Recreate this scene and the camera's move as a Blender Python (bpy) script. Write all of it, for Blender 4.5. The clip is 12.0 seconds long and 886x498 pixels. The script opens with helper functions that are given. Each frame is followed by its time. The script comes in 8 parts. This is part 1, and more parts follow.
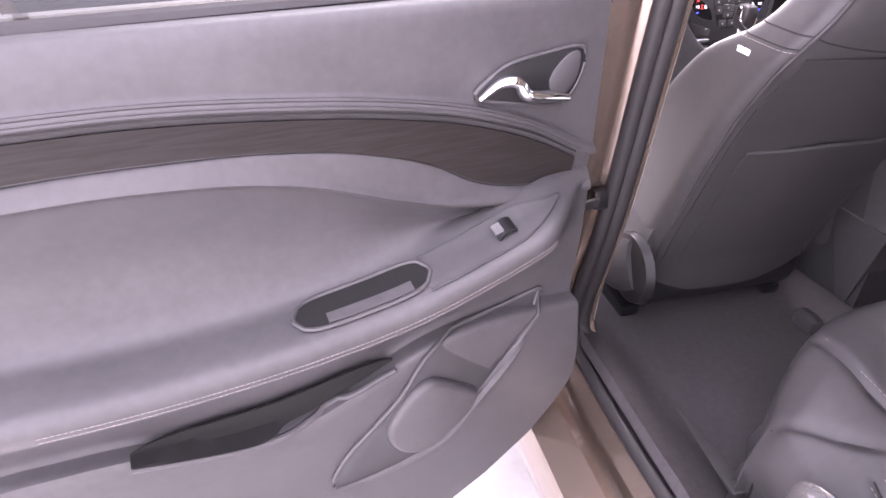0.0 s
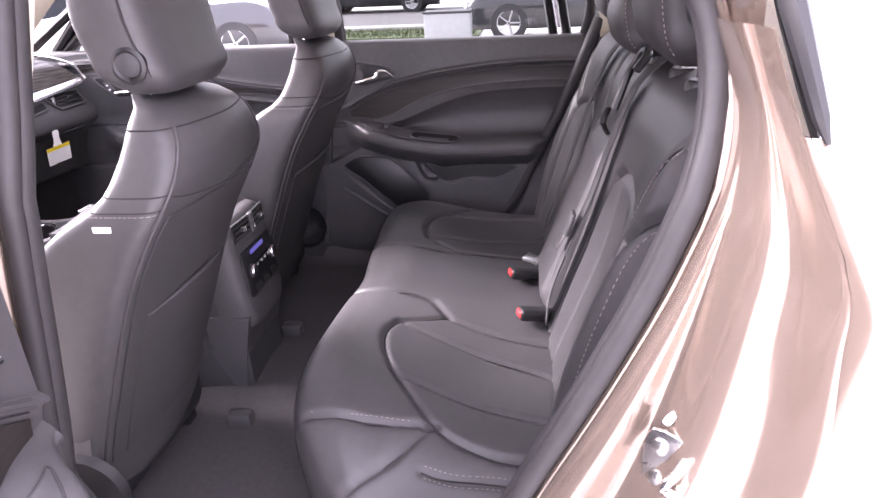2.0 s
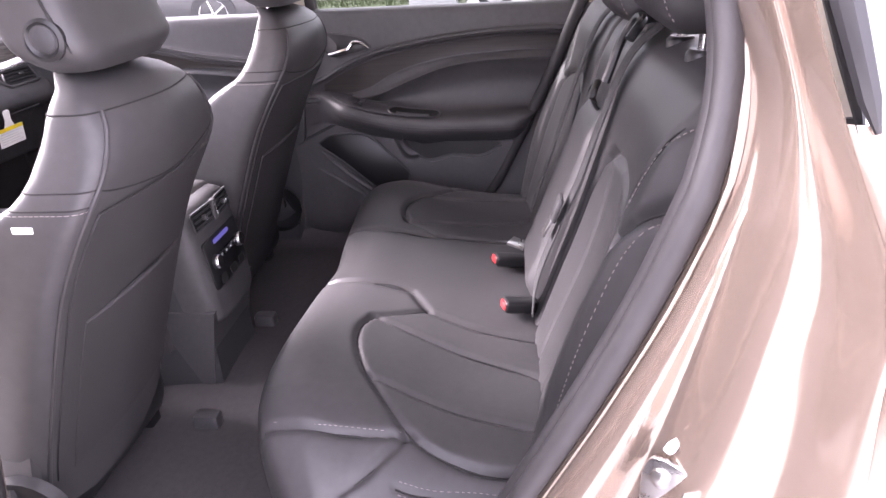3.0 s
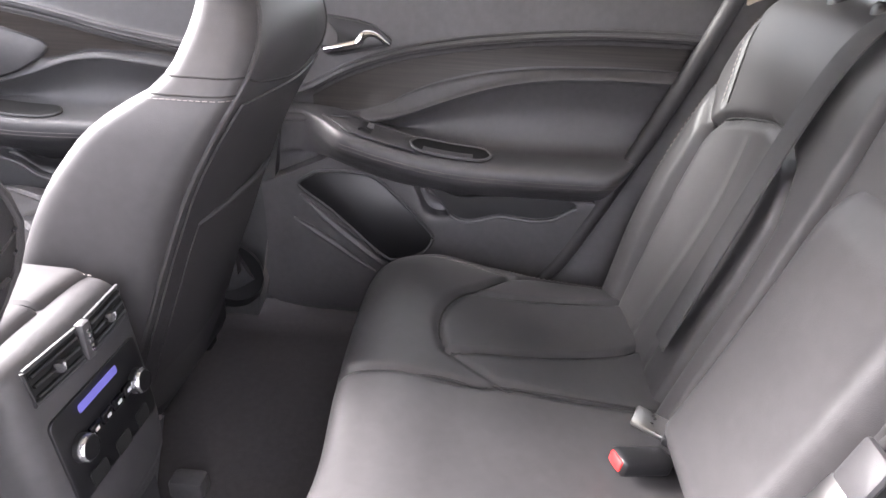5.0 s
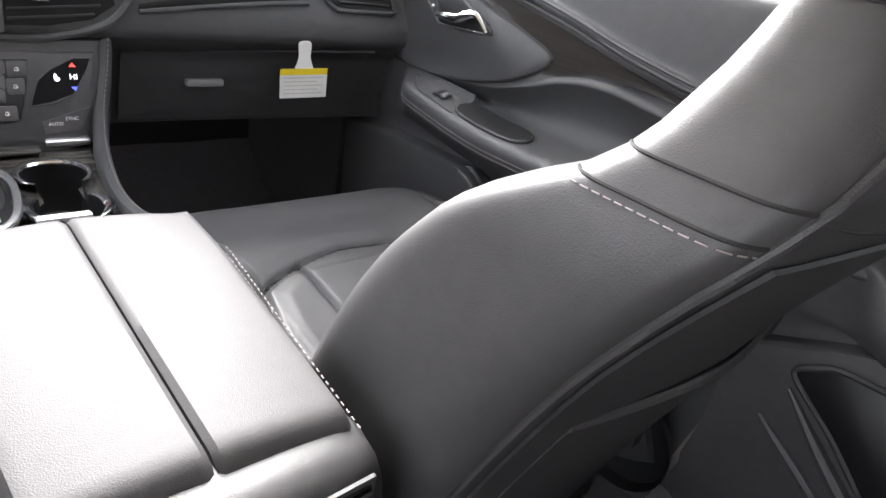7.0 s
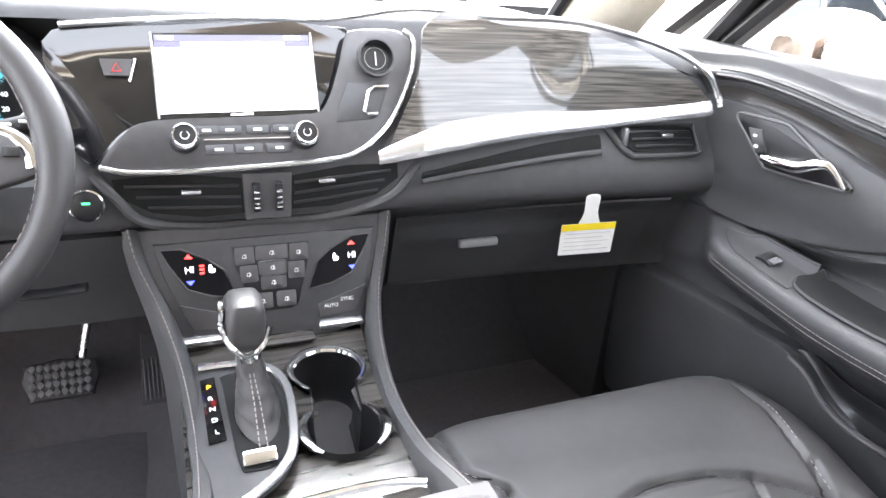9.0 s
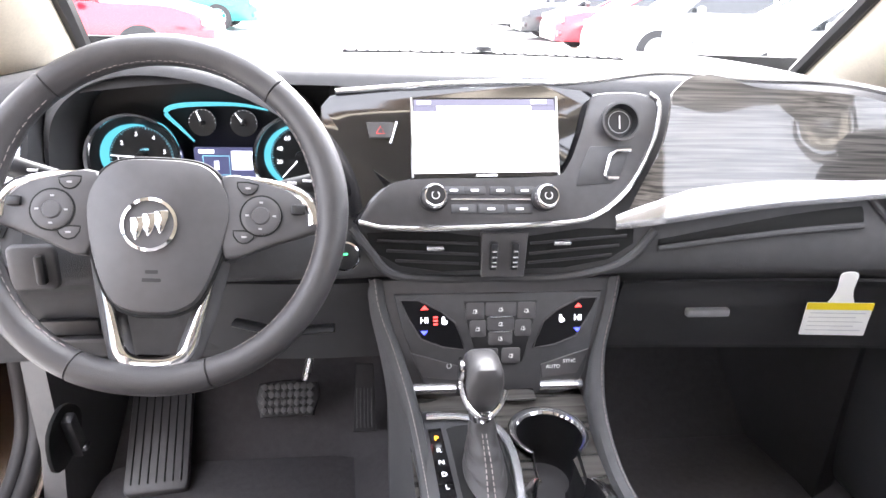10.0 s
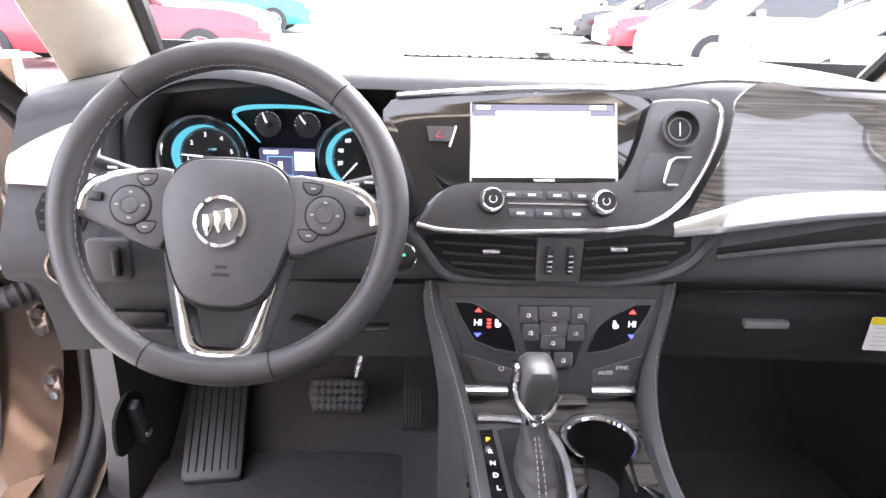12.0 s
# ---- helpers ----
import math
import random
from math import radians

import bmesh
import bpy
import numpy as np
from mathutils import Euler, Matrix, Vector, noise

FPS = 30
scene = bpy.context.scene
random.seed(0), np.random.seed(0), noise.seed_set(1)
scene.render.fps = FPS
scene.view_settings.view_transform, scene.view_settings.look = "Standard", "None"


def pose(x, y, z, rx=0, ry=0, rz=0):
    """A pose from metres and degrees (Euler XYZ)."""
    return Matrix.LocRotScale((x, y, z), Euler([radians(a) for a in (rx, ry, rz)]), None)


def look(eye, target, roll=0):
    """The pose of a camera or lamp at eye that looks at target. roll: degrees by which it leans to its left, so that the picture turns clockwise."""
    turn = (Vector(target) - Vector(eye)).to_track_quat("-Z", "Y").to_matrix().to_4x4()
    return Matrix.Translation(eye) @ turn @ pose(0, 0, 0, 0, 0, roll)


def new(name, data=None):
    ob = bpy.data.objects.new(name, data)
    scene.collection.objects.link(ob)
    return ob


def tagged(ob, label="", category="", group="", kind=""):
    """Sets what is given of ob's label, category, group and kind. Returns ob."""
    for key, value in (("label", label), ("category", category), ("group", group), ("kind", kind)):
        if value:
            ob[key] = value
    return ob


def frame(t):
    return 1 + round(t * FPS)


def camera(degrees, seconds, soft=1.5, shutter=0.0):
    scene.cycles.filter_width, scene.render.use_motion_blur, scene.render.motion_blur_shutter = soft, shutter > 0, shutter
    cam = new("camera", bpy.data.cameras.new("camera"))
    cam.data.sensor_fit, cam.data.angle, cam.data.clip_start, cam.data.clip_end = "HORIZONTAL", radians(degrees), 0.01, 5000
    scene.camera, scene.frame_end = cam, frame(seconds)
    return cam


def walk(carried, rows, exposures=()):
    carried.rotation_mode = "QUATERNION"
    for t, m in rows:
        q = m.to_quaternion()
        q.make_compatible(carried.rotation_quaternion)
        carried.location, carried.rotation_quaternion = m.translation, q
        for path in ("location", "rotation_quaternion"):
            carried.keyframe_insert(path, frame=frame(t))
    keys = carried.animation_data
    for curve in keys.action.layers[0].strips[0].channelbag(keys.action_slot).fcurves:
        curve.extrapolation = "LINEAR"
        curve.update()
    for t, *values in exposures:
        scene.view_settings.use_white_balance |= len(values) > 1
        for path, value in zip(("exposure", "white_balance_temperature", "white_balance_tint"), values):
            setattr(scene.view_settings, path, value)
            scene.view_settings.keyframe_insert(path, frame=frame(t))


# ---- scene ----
cam = camera(68.2, 12.0)
PATH = [
    (0, (-1.274, -0.931, 1.328), (-0.868, 0.693, 0.234), 0.4),
    (0.3, (-1.237, -0.866, 1.318), (-0.28, 0.534, 0.257), 1.3),
    (0.5, (-1.25, -0.823, 1.312), (0.044, 0.341, 0.327), 1.1),
    (0.8, (-1.272, -0.82, 1.341), (0.248, 0.063, 0.385), -0.6),
    (1, (-1.31, -0.779, 1.348), (0.323, -0.09, 0.422), -0.7),
    (1.5, (-1.381, -0.73, 1.369), (0.377, -0.31, 0.512), -2.7),
    (2, (-1.423, -0.708, 1.376), (0.397, -0.46, 0.586), -2.6),
    (2.5, (-1.404, -0.708, 1.369), (0.416, -0.529, 0.56), -1.9),
    (3, (-1.308, -0.719, 1.361), (0.48, -0.502, 0.491), -3.1),
    (3.5, (-1.1, -0.718, 1.36), (0.699, -0.42, 0.539), -2.0),
    (3.7, (-1.01, -0.708, 1.355), (0.799, -0.411, 0.557), -1.0),
    (5.3, (-0.503, -0.432, 1.249), (1.282, -0.346, 0.352), 3.1),
    (5.5, (-0.445, -0.409, 1.24), (1.303, -0.172, 0.298), 5.5),
    (6, (-0.342, -0.375, 1.214), (1.3, 0.233, 0.247), 14.0),
    (6.5, (-0.217, -0.342, 1.183), (1.198, 0.698, 0.225), 14.8),
    (6.7, (-0.173, -0.315, 1.174), (1.166, 0.849, 0.253), 13.5),
    (8.3, (-0.036, -0.108, 1.231), (0.939, 1.417, 0.379), 2.5),
    (8.5, (-0.049, -0.071, 1.236), (0.878, 1.489, 0.395), 2.8),
    (9, (-0.102, 0.01, 1.254), (0.638, 1.686, 0.452), 4.4),
    (9.5, (-0.147, 0.044, 1.277), (0.345, 1.826, 0.513), 3.8),
    (10, (-0.176, 0.049, 1.287), (0.075, 1.887, 0.538), 2.5),
    (10.5, (-0.188, 0.046, 1.289), (-0.007, 1.884, 0.522), 2.1),
    (11, (-0.192, 0.045, 1.288), (-0.036, 1.883, 0.514), 2.6),
    (11.5, (-0.193, 0.044, 1.288), (-0.056, 1.888, 0.525), 2.8),
    (12, (-0.191, 0.04, 1.29), (-0.076, 1.893, 0.544), 2.4),
]
EXPOSURES = [(0.0, 3.1, 6400, 37), (0.8, 3.5, 6300, 36), (2.0, 3.3, 6300, 34), (3.7, 3.5, 6300, 33), (5.3, 4.0, 6400, 18), (5.7, 3.8, 6400, 18), (6.5, 2.95, 6400, 14), (8.3, 3.68, 6200, 10), (9.0, 3.92, 6200, 11), (10.0, 3.72, 6250, 15), (12.0, 3.45, 6250, 18)]
walk(cam, [(t, look(eye, target, roll)) for t, eye, target, roll in PATH], EXPOSURES)

# ---- world and light ----
world = bpy.data.worlds.new("sky")
scene.world = world
world.use_nodes = True
wn = world.node_tree
sky = wn.nodes.new("ShaderNodeTexSky")
sky.sky_type, sky.sun_disc = "NISHITA", False
sky.sun_elevation, sky.sun_rotation = radians(33), radians(12)
sky.air_density, sky.dust_density, sky.ozone_density = 1.0, 4.0, 1.0
haze = wn.nodes.new("ShaderNodeMixRGB")
haze.inputs[0].default_value = 0.8
haze.inputs[2].default_value = (9.5, 9.6, 10.0, 1)
wn.links.new(sky.outputs[0], haze.inputs[1])
wn.links.new(haze.outputs[0], wn.nodes["Background"].inputs[0])
wn.nodes["Background"].inputs[1].default_value = 0.088
sun = new("sun", bpy.data.lights.new("sun", "SUN"))
sun.data.energy, sun.data.angle, sun.data.color = 4.0, radians(36), (1.0, 0.98, 0.95)
sun.matrix_world = look((1.6, 7.4, 4.9), (0, 0, 0))


# ---- materials ----
def material(name, colour, rough=0.5, metal=0.0, coat=0.0, vary=0.12, scale=40.0, bump=0.0, bump_scale=300.0, emit=None, power=0.0, cells=False, spec=0.5, stretch=(1, 1, 1)):
    m = bpy.data.materials.new(name)
    m.use_nodes = True
    n, l = m.node_tree.nodes, m.node_tree.links
    b = n["Principled BSDF"]
    b.inputs["Metallic"].default_value, b.inputs["Coat Weight"].default_value = metal, coat
    b.inputs["Coat Roughness"].default_value = 0.06
    b.inputs["Specular IOR Level"].default_value = spec
    co = n.new("ShaderNodeTexCoord")
    mp = n.new("ShaderNodeMapping")
    mp.inputs["Scale"].default_value = stretch
    l.new(co.outputs["Object"], mp.inputs[0])
    big = n.new("ShaderNodeTexNoise")
    big.inputs["Scale"].default_value, big.inputs["Detail"].default_value = scale * 0.15, 5
    fine = n.new("ShaderNodeTexNoise")
    fine.inputs["Scale"].default_value, fine.inputs["Detail"].default_value = scale, 4
    for t in (big, fine):
        l.new(mp.outputs[0], t.inputs[0])
    mean = n.new("ShaderNodeMixRGB")
    mean.inputs[0].default_value = 0.5
    l.new(big.outputs[0], mean.inputs[1])
    l.new(fine.outputs[0], mean.inputs[2])
    ramp = n.new("ShaderNodeValToRGB")
    dark = [c * (1 - vary * 1.6) for c in colour]
    light = [min(1, c * (1 + vary * 1.6)) for c in colour]
    ramp.color_ramp.elements[0].position, ramp.color_ramp.elements[1].position = 0.3, 0.7
    ramp.color_ramp.elements[0].color, ramp.color_ramp.elements[1].color = (*dark, 1), (*light, 1)
    l.new(mean.outputs[0], ramp.inputs[0])
    l.new(ramp.outputs[0], b.inputs["Base Color"])
    rr = n.new("ShaderNodeMapRange")
    rr.inputs["To Min"].default_value, rr.inputs["To Max"].default_value = max(0.02, rough * 0.85), min(1, rough * 1.15)
    l.new(mean.outputs[0], rr.inputs[0])
    l.new(rr.outputs[0], b.inputs["Roughness"])
    if bump:
        bp = n.new("ShaderNodeBump")
        bp.inputs["Strength"].default_value, bp.inputs["Distance"].default_value = bump, 0.001
        if cells:
            g = n.new("ShaderNodeTexVoronoi")
            g.inputs["Scale"].default_value = bump_scale
            l.new(mp.outputs[0], g.inputs["Vector"])
        else:
            g = n.new("ShaderNodeTexNoise")
            g.inputs["Scale"].default_value, g.inputs["Detail"].default_value = bump_scale, 3
            l.new(mp.outputs[0], g.inputs["Vector"])
        l.new(g.outputs[0], bp.inputs["Height"])
        l.new(bp.outputs[0], b.inputs["Normal"])
    if emit:
        b.inputs["Emission Color"].default_value, b.inputs["Emission Strength"].default_value = (*emit, 1), power
    return m


LEATHER = material("leather", (0.052, 0.050, 0.051), 0.44, vary=0.10, scale=60, bump=0.16, bump_scale=900, cells=True, spec=0.42)
LEATHER_BACK = material("leather_back", (0.042, 0.040, 0.041), 0.5, vary=0.10, scale=60, bump=0.3, bump_scale=900, cells=True)
LID_LEATHER = material("armrest_leather", (0.052, 0.050, 0.051), 0.58, vary=0.10, scale=60, bump=0.2, bump_scale=900, cells=True, spec=0.22)
THREAD = material("thread", (0.27, 0.24, 0.23), 0.8, vary=0.1)
SEAM = material("seam", (0.020, 0.019, 0.019), 0.8, vary=0.1)
PLASTIC = material("plastic", (0.044, 0.044, 0.046), 0.5, vary=0.1, scale=80, bump=0.3, bump_scale=1400, cells=True)
PLASTIC_LIGHT = material("plastic_light", (0.064, 0.062, 0.064), 0.40, vary=0.1, scale=80, bump=0.25, bump_scale=1400, cells=True)
PAD = material("dash_pad", (0.068, 0.068, 0.070), 0.50, vary=0.1, scale=60, bump=0.4, bump_scale=1000, cells=True, spec=0.18)
SATIN_BLACK = material("satin_black", (0.012, 0.012, 0.013), 0.4, vary=0.1)
PIANO = material("piano_black", (0.008, 0.008, 0.009), 0.07, vary=0.05, coat=0.6)
# near-black base that puts the shade inside recesses and gaps into the colour
RECESS_SHADE = material("recess_shade", (0.005, 0.005, 0.005), 0.9, vary=0.1)
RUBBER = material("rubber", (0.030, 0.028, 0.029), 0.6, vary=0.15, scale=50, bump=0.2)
CARPET = material("carpet", (0.068, 0.064, 0.066), 1.0, vary=0.10, scale=500, bump=0.4, bump_scale=1500, spec=0.1)
MAT_PILE = material("mat_pile", (0.110, 0.104, 0.107), 1.0, vary=0.1, scale=600, bump=0.4, bump_scale=1800, spec=0.1)
CHROME = material("chrome", (0.82, 0.82, 0.83), 0.08, metal=1.0, vary=0.03)
SATIN = material("satin_silver", (0.70, 0.70, 0.71), 0.25, metal=0.9, vary=0.05, scale=200)
STEEL = material("steel", (0.60, 0.59, 0.58), 0.28, metal=1.0, vary=0.1)
PAINT = material("bronze_paint", (0.330, 0.258, 0.208), 0.24, metal=0.7, coat=1.0, vary=0.02, scale=2500)
LINER = material("headliner", (0.62, 0.56, 0.45), 0.9, vary=0.06, scale=300, bump=0.4, bump_scale=1200)
RED = material("red_plastic", (0.65, 0.03, 0.03), 0.4, vary=0.05)
WEB = material("belt_webbing", (0.045, 0.044, 0.045), 0.75, vary=0.15, scale=30, bump=0.5, bump_scale=900, stretch=(1, 1, 6))
PAPER = material("tag_card", (0.82, 0.82, 0.80), 0.6, vary=0.03)
YELLOW = material("tag_yellow", (0.85, 0.66, 0.02), 0.6, vary=0.03)
GREY_MARK = material("print_grey", (0.30, 0.30, 0.31), 0.6, vary=0.05)
HUB_GREY = material("wheel_grey", (0.062, 0.060, 0.062), 0.45, vary=0.08, scale=80, bump=0.2, bump_scale=1400, cells=True)
DISPLAY_BLACK = material("display_black", (0.004, 0.004, 0.005), 0.35, vary=0.05, spec=0.2)
PRINT_FAINT = material("print_faint", (0.58, 0.58, 0.58), 0.6, vary=0.05)
WHEEL_LEATHER = material("wheel_leather", (0.044, 0.042, 0.043), 0.40, vary=0.10, scale=60, bump=0.2, bump_scale=900, cells=True, spec=0.5)
LATCH_GREY = material("latch_grey", (0.22, 0.22, 0.225), 0.35, vary=0.05)
WHITE_MARK = material("print_white", (0.75, 0.75, 0.76), 0.5, vary=0.03)


def wood(name="dark_wood_veneer", stretch=(3, 60, 160), light=(0.20, 0.185, 0.165), shine=0.16, coat=0.8):
    m = material(name, (0.06, 0.055, 0.05), shine, coat=coat, vary=0.2)
    n, l = m.node_tree.nodes, m.node_tree.links
    b = n["Principled BSDF"]
    co, mp = n.new("ShaderNodeTexCoord"), n.new("ShaderNodeMapping")
    mp.inputs["Scale"].default_value = stretch
    l.new(co.outputs["Object"], mp.inputs[0])
    a = n.new("ShaderNodeTexNoise")
    a.inputs["Scale"].default_value, a.inputs["Detail"].default_value, a.inputs["Distortion"].default_value = 1.6, 6, 0.4
    l.new(mp.outputs[0], a.inputs[0])
    r = n.new("ShaderNodeValToRGB")
    e = r.color_ramp.elements
    e[0].position, e[0].color = 0.36, (0.018, 0.016, 0.014, 1)
    e[1].position, e[1].color = 0.66, (*light, 1)
    l.new(a.outputs[0], r.inputs[0])
    l.new(r.outputs[0], b.inputs["Base Color"])
    return m


WOOD = wood(light=(0.13, 0.120, 0.108), shine=0.35, coat=1.0)
WOOD.node_tree.nodes["Principled BSDF"].inputs["Coat Roughness"].default_value = 0.03
DECK_WOOD = wood("console_wood_veneer", (4, 40, 160), (0.075, 0.070, 0.064), 0.2, 0.6)
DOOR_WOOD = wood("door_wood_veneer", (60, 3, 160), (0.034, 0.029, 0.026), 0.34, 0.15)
# open door's copy of the veneer, base darkened to offset the strong skylight there
OPEN_DOOR_WOOD = wood("open_door_wood_darkened", (3, 60, 160), (0.027, 0.024, 0.023), 0.42, 0.0)
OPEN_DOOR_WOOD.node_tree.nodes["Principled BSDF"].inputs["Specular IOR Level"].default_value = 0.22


def glow(name, colour, power):
    return material(name, [c * 0.3 for c in colour], 0.4, emit=colour, power=power * 0.42, vary=0.02)


def glass(name, tint=(1, 1, 1), mirror=0.06):
    m = bpy.data.materials.new(name)
    m.use_nodes = True
    n, l = m.node_tree.nodes, m.node_tree.links
    n.remove(n["Principled BSDF"])
    t, g, x = n.new("ShaderNodeBsdfTransparent"), n.new("ShaderNodeBsdfGlossy"), n.new("ShaderNodeMixShader")
    t.inputs[0].default_value = (*tint, 1)
    g.inputs["Roughness"].default_value = 0.01
    x.inputs[0].default_value = mirror
    l.new(t.outputs[0], x.inputs[1])
    l.new(g.outputs[0], x.inputs[2])
    l.new(x.outputs[0], n["Material Output"].inputs[0])
    return m


GLASS = glass("window_glass", (0.97, 0.98, 0.97), 0.04)
PRIVACY = glass("privacy_glass", (0.36, 0.38, 0.36), 0.06)
DARK_PANE = glass("dark_pane", (0.10, 0.11, 0.11), 0.05)
TINTED = glass("tinted_glass", (0.30, 0.32, 0.32), 0.30)
QUARTER_PANE = glass("quarter_glass", (0.10, 0.10, 0.10), 0.75)


# ---- building helpers ----
def thing(name, label, category, at=(0, 0, 0), group="", kind=""):
    ob = new(name)
    ob.location = at
    ob.empty_display_size = 0.05
    return tagged(ob, label, category, group, kind)


def part(name, bm, mat, parent=None, label="", smooth=True, at=None):
    me = bpy.data.meshes.new(name)
    bmesh.ops.recalc_face_normals(bm, faces=bm.faces)
    bm.to_mesh(me)
    bm.free()
    for p in me.polygons:
        p.use_smooth = smooth
    if smooth:
        me.set_sharp_from_angle(angle=radians(40))
    me.materials.append(mat)
    ob = new(name, me)
    if parent:
        ob.parent = parent
    if at is not None:
        ob.matrix_basis = at
    if label:
        ob["label"] = label
    return ob


def spline(points, n=12):
    """Catmull-Rom points through a few given ones."""
    p = [Vector(q) for q in points]
    p = [p[0] * 2 - p[1], *p, p[-1] * 2 - p[-2]]
    out = []
    for i in range(1, len(p) - 2):
        a, b, c, d = p[i - 1 : i + 3]
        for k in range(n):
            t = k / n
            out.append(0.5 * (2 * b + (c - a) * t + (2 * a - 5 * b + 4 * c - d) * t * t + (3 * b - a - 3 * c + d) * t ** 3))
    return [*out, p[-2]]


def curve(pairs):
    """A smooth function through (x, y) pairs."""
    xs = np.array([p[0] for p in pairs], float)
    ys = np.array([p[1] for p in pairs], float)
    m = np.gradient(ys, xs)

    def f(x):
        x = min(max(x, xs[0]), xs[-1])
        i = min(int(np.searchsorted(xs, x, side="right")) - 1, len(xs) - 2)
        h = xs[i + 1] - xs[i]
        t = (x - xs[i]) / h
        return float((2 * t**3 - 3 * t**2 + 1) * ys[i] + (t**3 - 2 * t**2 + t) * h * m[i] + (3 * t**2 - 2 * t**3) * ys[i + 1] + (t**3 - t**2) * h * m[i + 1])

    return f


def rings(rows, closed=True, caps=True, bm=None):
    """A skin over rows of points; closed rows are rings."""
    bm = bm or bmesh.new()
    vs = [[bm.verts.new(p) for p in row] for row in rows]
    n = len(vs[0])
    for a, b in zip(vs, vs[1:]):
        for i in range(n if closed else n - 1):
            j = (i + 1) % n
            bm.faces.new((a[i], a[j], b[j], b[i]))
    if closed and caps:
        bm.faces.new(vs[0])
        bm.faces.new(vs[-1])
    return bm


def sheet(f, nu, nv, thick=0.0, bm=None):
    """A sheet f(u, v), u and v from 0 to 1; thick gives it a back."""
    bm = rings([[f(u / nu, v / nv) for u in range(nu + 1)] for v in range(nv + 1)], closed=False, bm=bm)
    if thick:
        bmesh.ops.recalc_face_normals(bm, faces=bm.faces)
        bmesh.ops.solidify(bm, geom=bm.faces[:], thickness=thick)
    return bm


def tube(points, r, sides=8, bm=None, closed=False, flat=1.0, up=(0, 0, 1)):
    """A round (or flattened) rod along points. r may be a list."""
    pts = [Vector(p) for p in points]
    rows = []
    for i, p in enumerate(pts):
        a = pts[i - 1] if i or closed else p
        b = pts[(i + 1) % len(pts)] if i + 1 < len(pts) or closed else p
        d = (b - a).normalized()
        s = d.cross(Vector(up))
        if s.length < 1e-4:
            s = d.cross(Vector((1, 0, 0)))
        s.normalize()
        t = s.cross(d)
        q = r[i] if isinstance(r, (list, tuple)) else r
        rows.append([p + s * q * math.cos(k * math.tau / sides) + t * q * flat * math.sin(k * math.tau / sides) for k in range(sides)])
    if closed:
        rows.append(rows[0])
    return rings(rows, caps=not closed, bm=bm)


def block(sx, sy, sz, bevel=0.0, at=(0, 0, 0), seg=2, bm=None, turn=None):
    """A box with rounded edges, centred at a place."""
    tmp = bmesh.new()
    bmesh.ops.create_cube(tmp, size=1, matrix=Matrix.Diagonal((sx, sy, sz, 1)))
    if bevel:
        bmesh.ops.bevel(tmp, geom=tmp.edges[:], offset=bevel, segments=seg, affect="EDGES", profile=0.5)
    m = Matrix.Translation(at) @ (turn or Matrix())
    bmesh.ops.transform(tmp, matrix=m, verts=tmp.verts)
    if bm is None:
        return tmp
    me = bpy.data.meshes.new("tmp")
    tmp.to_mesh(me)
    tmp.free()
    bm.from_mesh(me)
    bpy.data.meshes.remove(me)
    return bm


def disc(r, h, at=(0, 0, 0), turn=None, sides=28, bevel=0.0, r2=None, bm=None):
    """A short cylinder along its local z."""
    r2 = r if r2 is None else r2
    prof = [(r, 0), (r2, h)] if not bevel else [(r, 0), (r2, h - bevel), (r2 - bevel * 0.3, h - bevel * 0.3), (r2 - bevel, h)]
    m = Matrix.Translation(at) @ (turn or Matrix())
    return rings([[m @ Vector((q * math.cos(k * math.tau / sides), q * math.sin(k * math.tau / sides), z)) for k in range(sides)] for q, z in prof], bm=bm)


def turned(profile, at=(0, 0, 0), turn=None, sides=32, bm=None, caps=False):
    """A body of revolution from (radius, height) pairs."""
    m = Matrix.Translation(at) @ (turn or Matrix())
    return rings([[m @ Vector((q * math.cos(k * math.tau / sides), q * math.sin(k * math.tau / sides), z)) for k in range(sides)] for q, z in profile], caps=caps, bm=bm)


def plate(outline, place, depth, bevel=0.0, bm=None):
    """A flat-topped slab from an outline (a, b); place(a, b, h) puts it into the world, h rising from 0 to depth."""
    n = len(outline)
    ca, cb = sum(p[0] for p in outline) / n, sum(p[1] for p in outline) / n

    def inset(k):
        out = []
        for i, (a, b) in enumerate(outline):
            d = Vector((ca - a, cb - b))
            d = d.normalized() if d.length > 1e-9 else d
            out.append((a + d.x * k, b + d.y * k))
        return out

    rows = [[place(a, b, 0) for a, b in outline]]
    rows.append([place(a, b, depth - bevel) for a, b in outline])
    if bevel:
        rows.append([place(a, b, depth - bevel * 0.3) for a, b in inset(bevel * 0.4)])
        rows.append([place(a, b, depth) for a, b in inset(bevel)])
    return rings(rows, bm=bm)


def rounded(w, h, r, n=5, at=(0, 0)):
    """A rounded rectangle as an outline."""
    out = []
    for cx, cy, a0 in ((w / 2 - r, h / 2 - r, 0), (-w / 2 + r, h / 2 - r, 90), (-w / 2 + r, -h / 2 + r, 180), (w / 2 - r, -h / 2 + r, 270)):
        for k in range(n + 1):
            a = radians(a0 + 90 * k / n)
            out.append((at[0] + cx + r * math.cos(a), at[1] + cy + r * math.sin(a)))
    return out


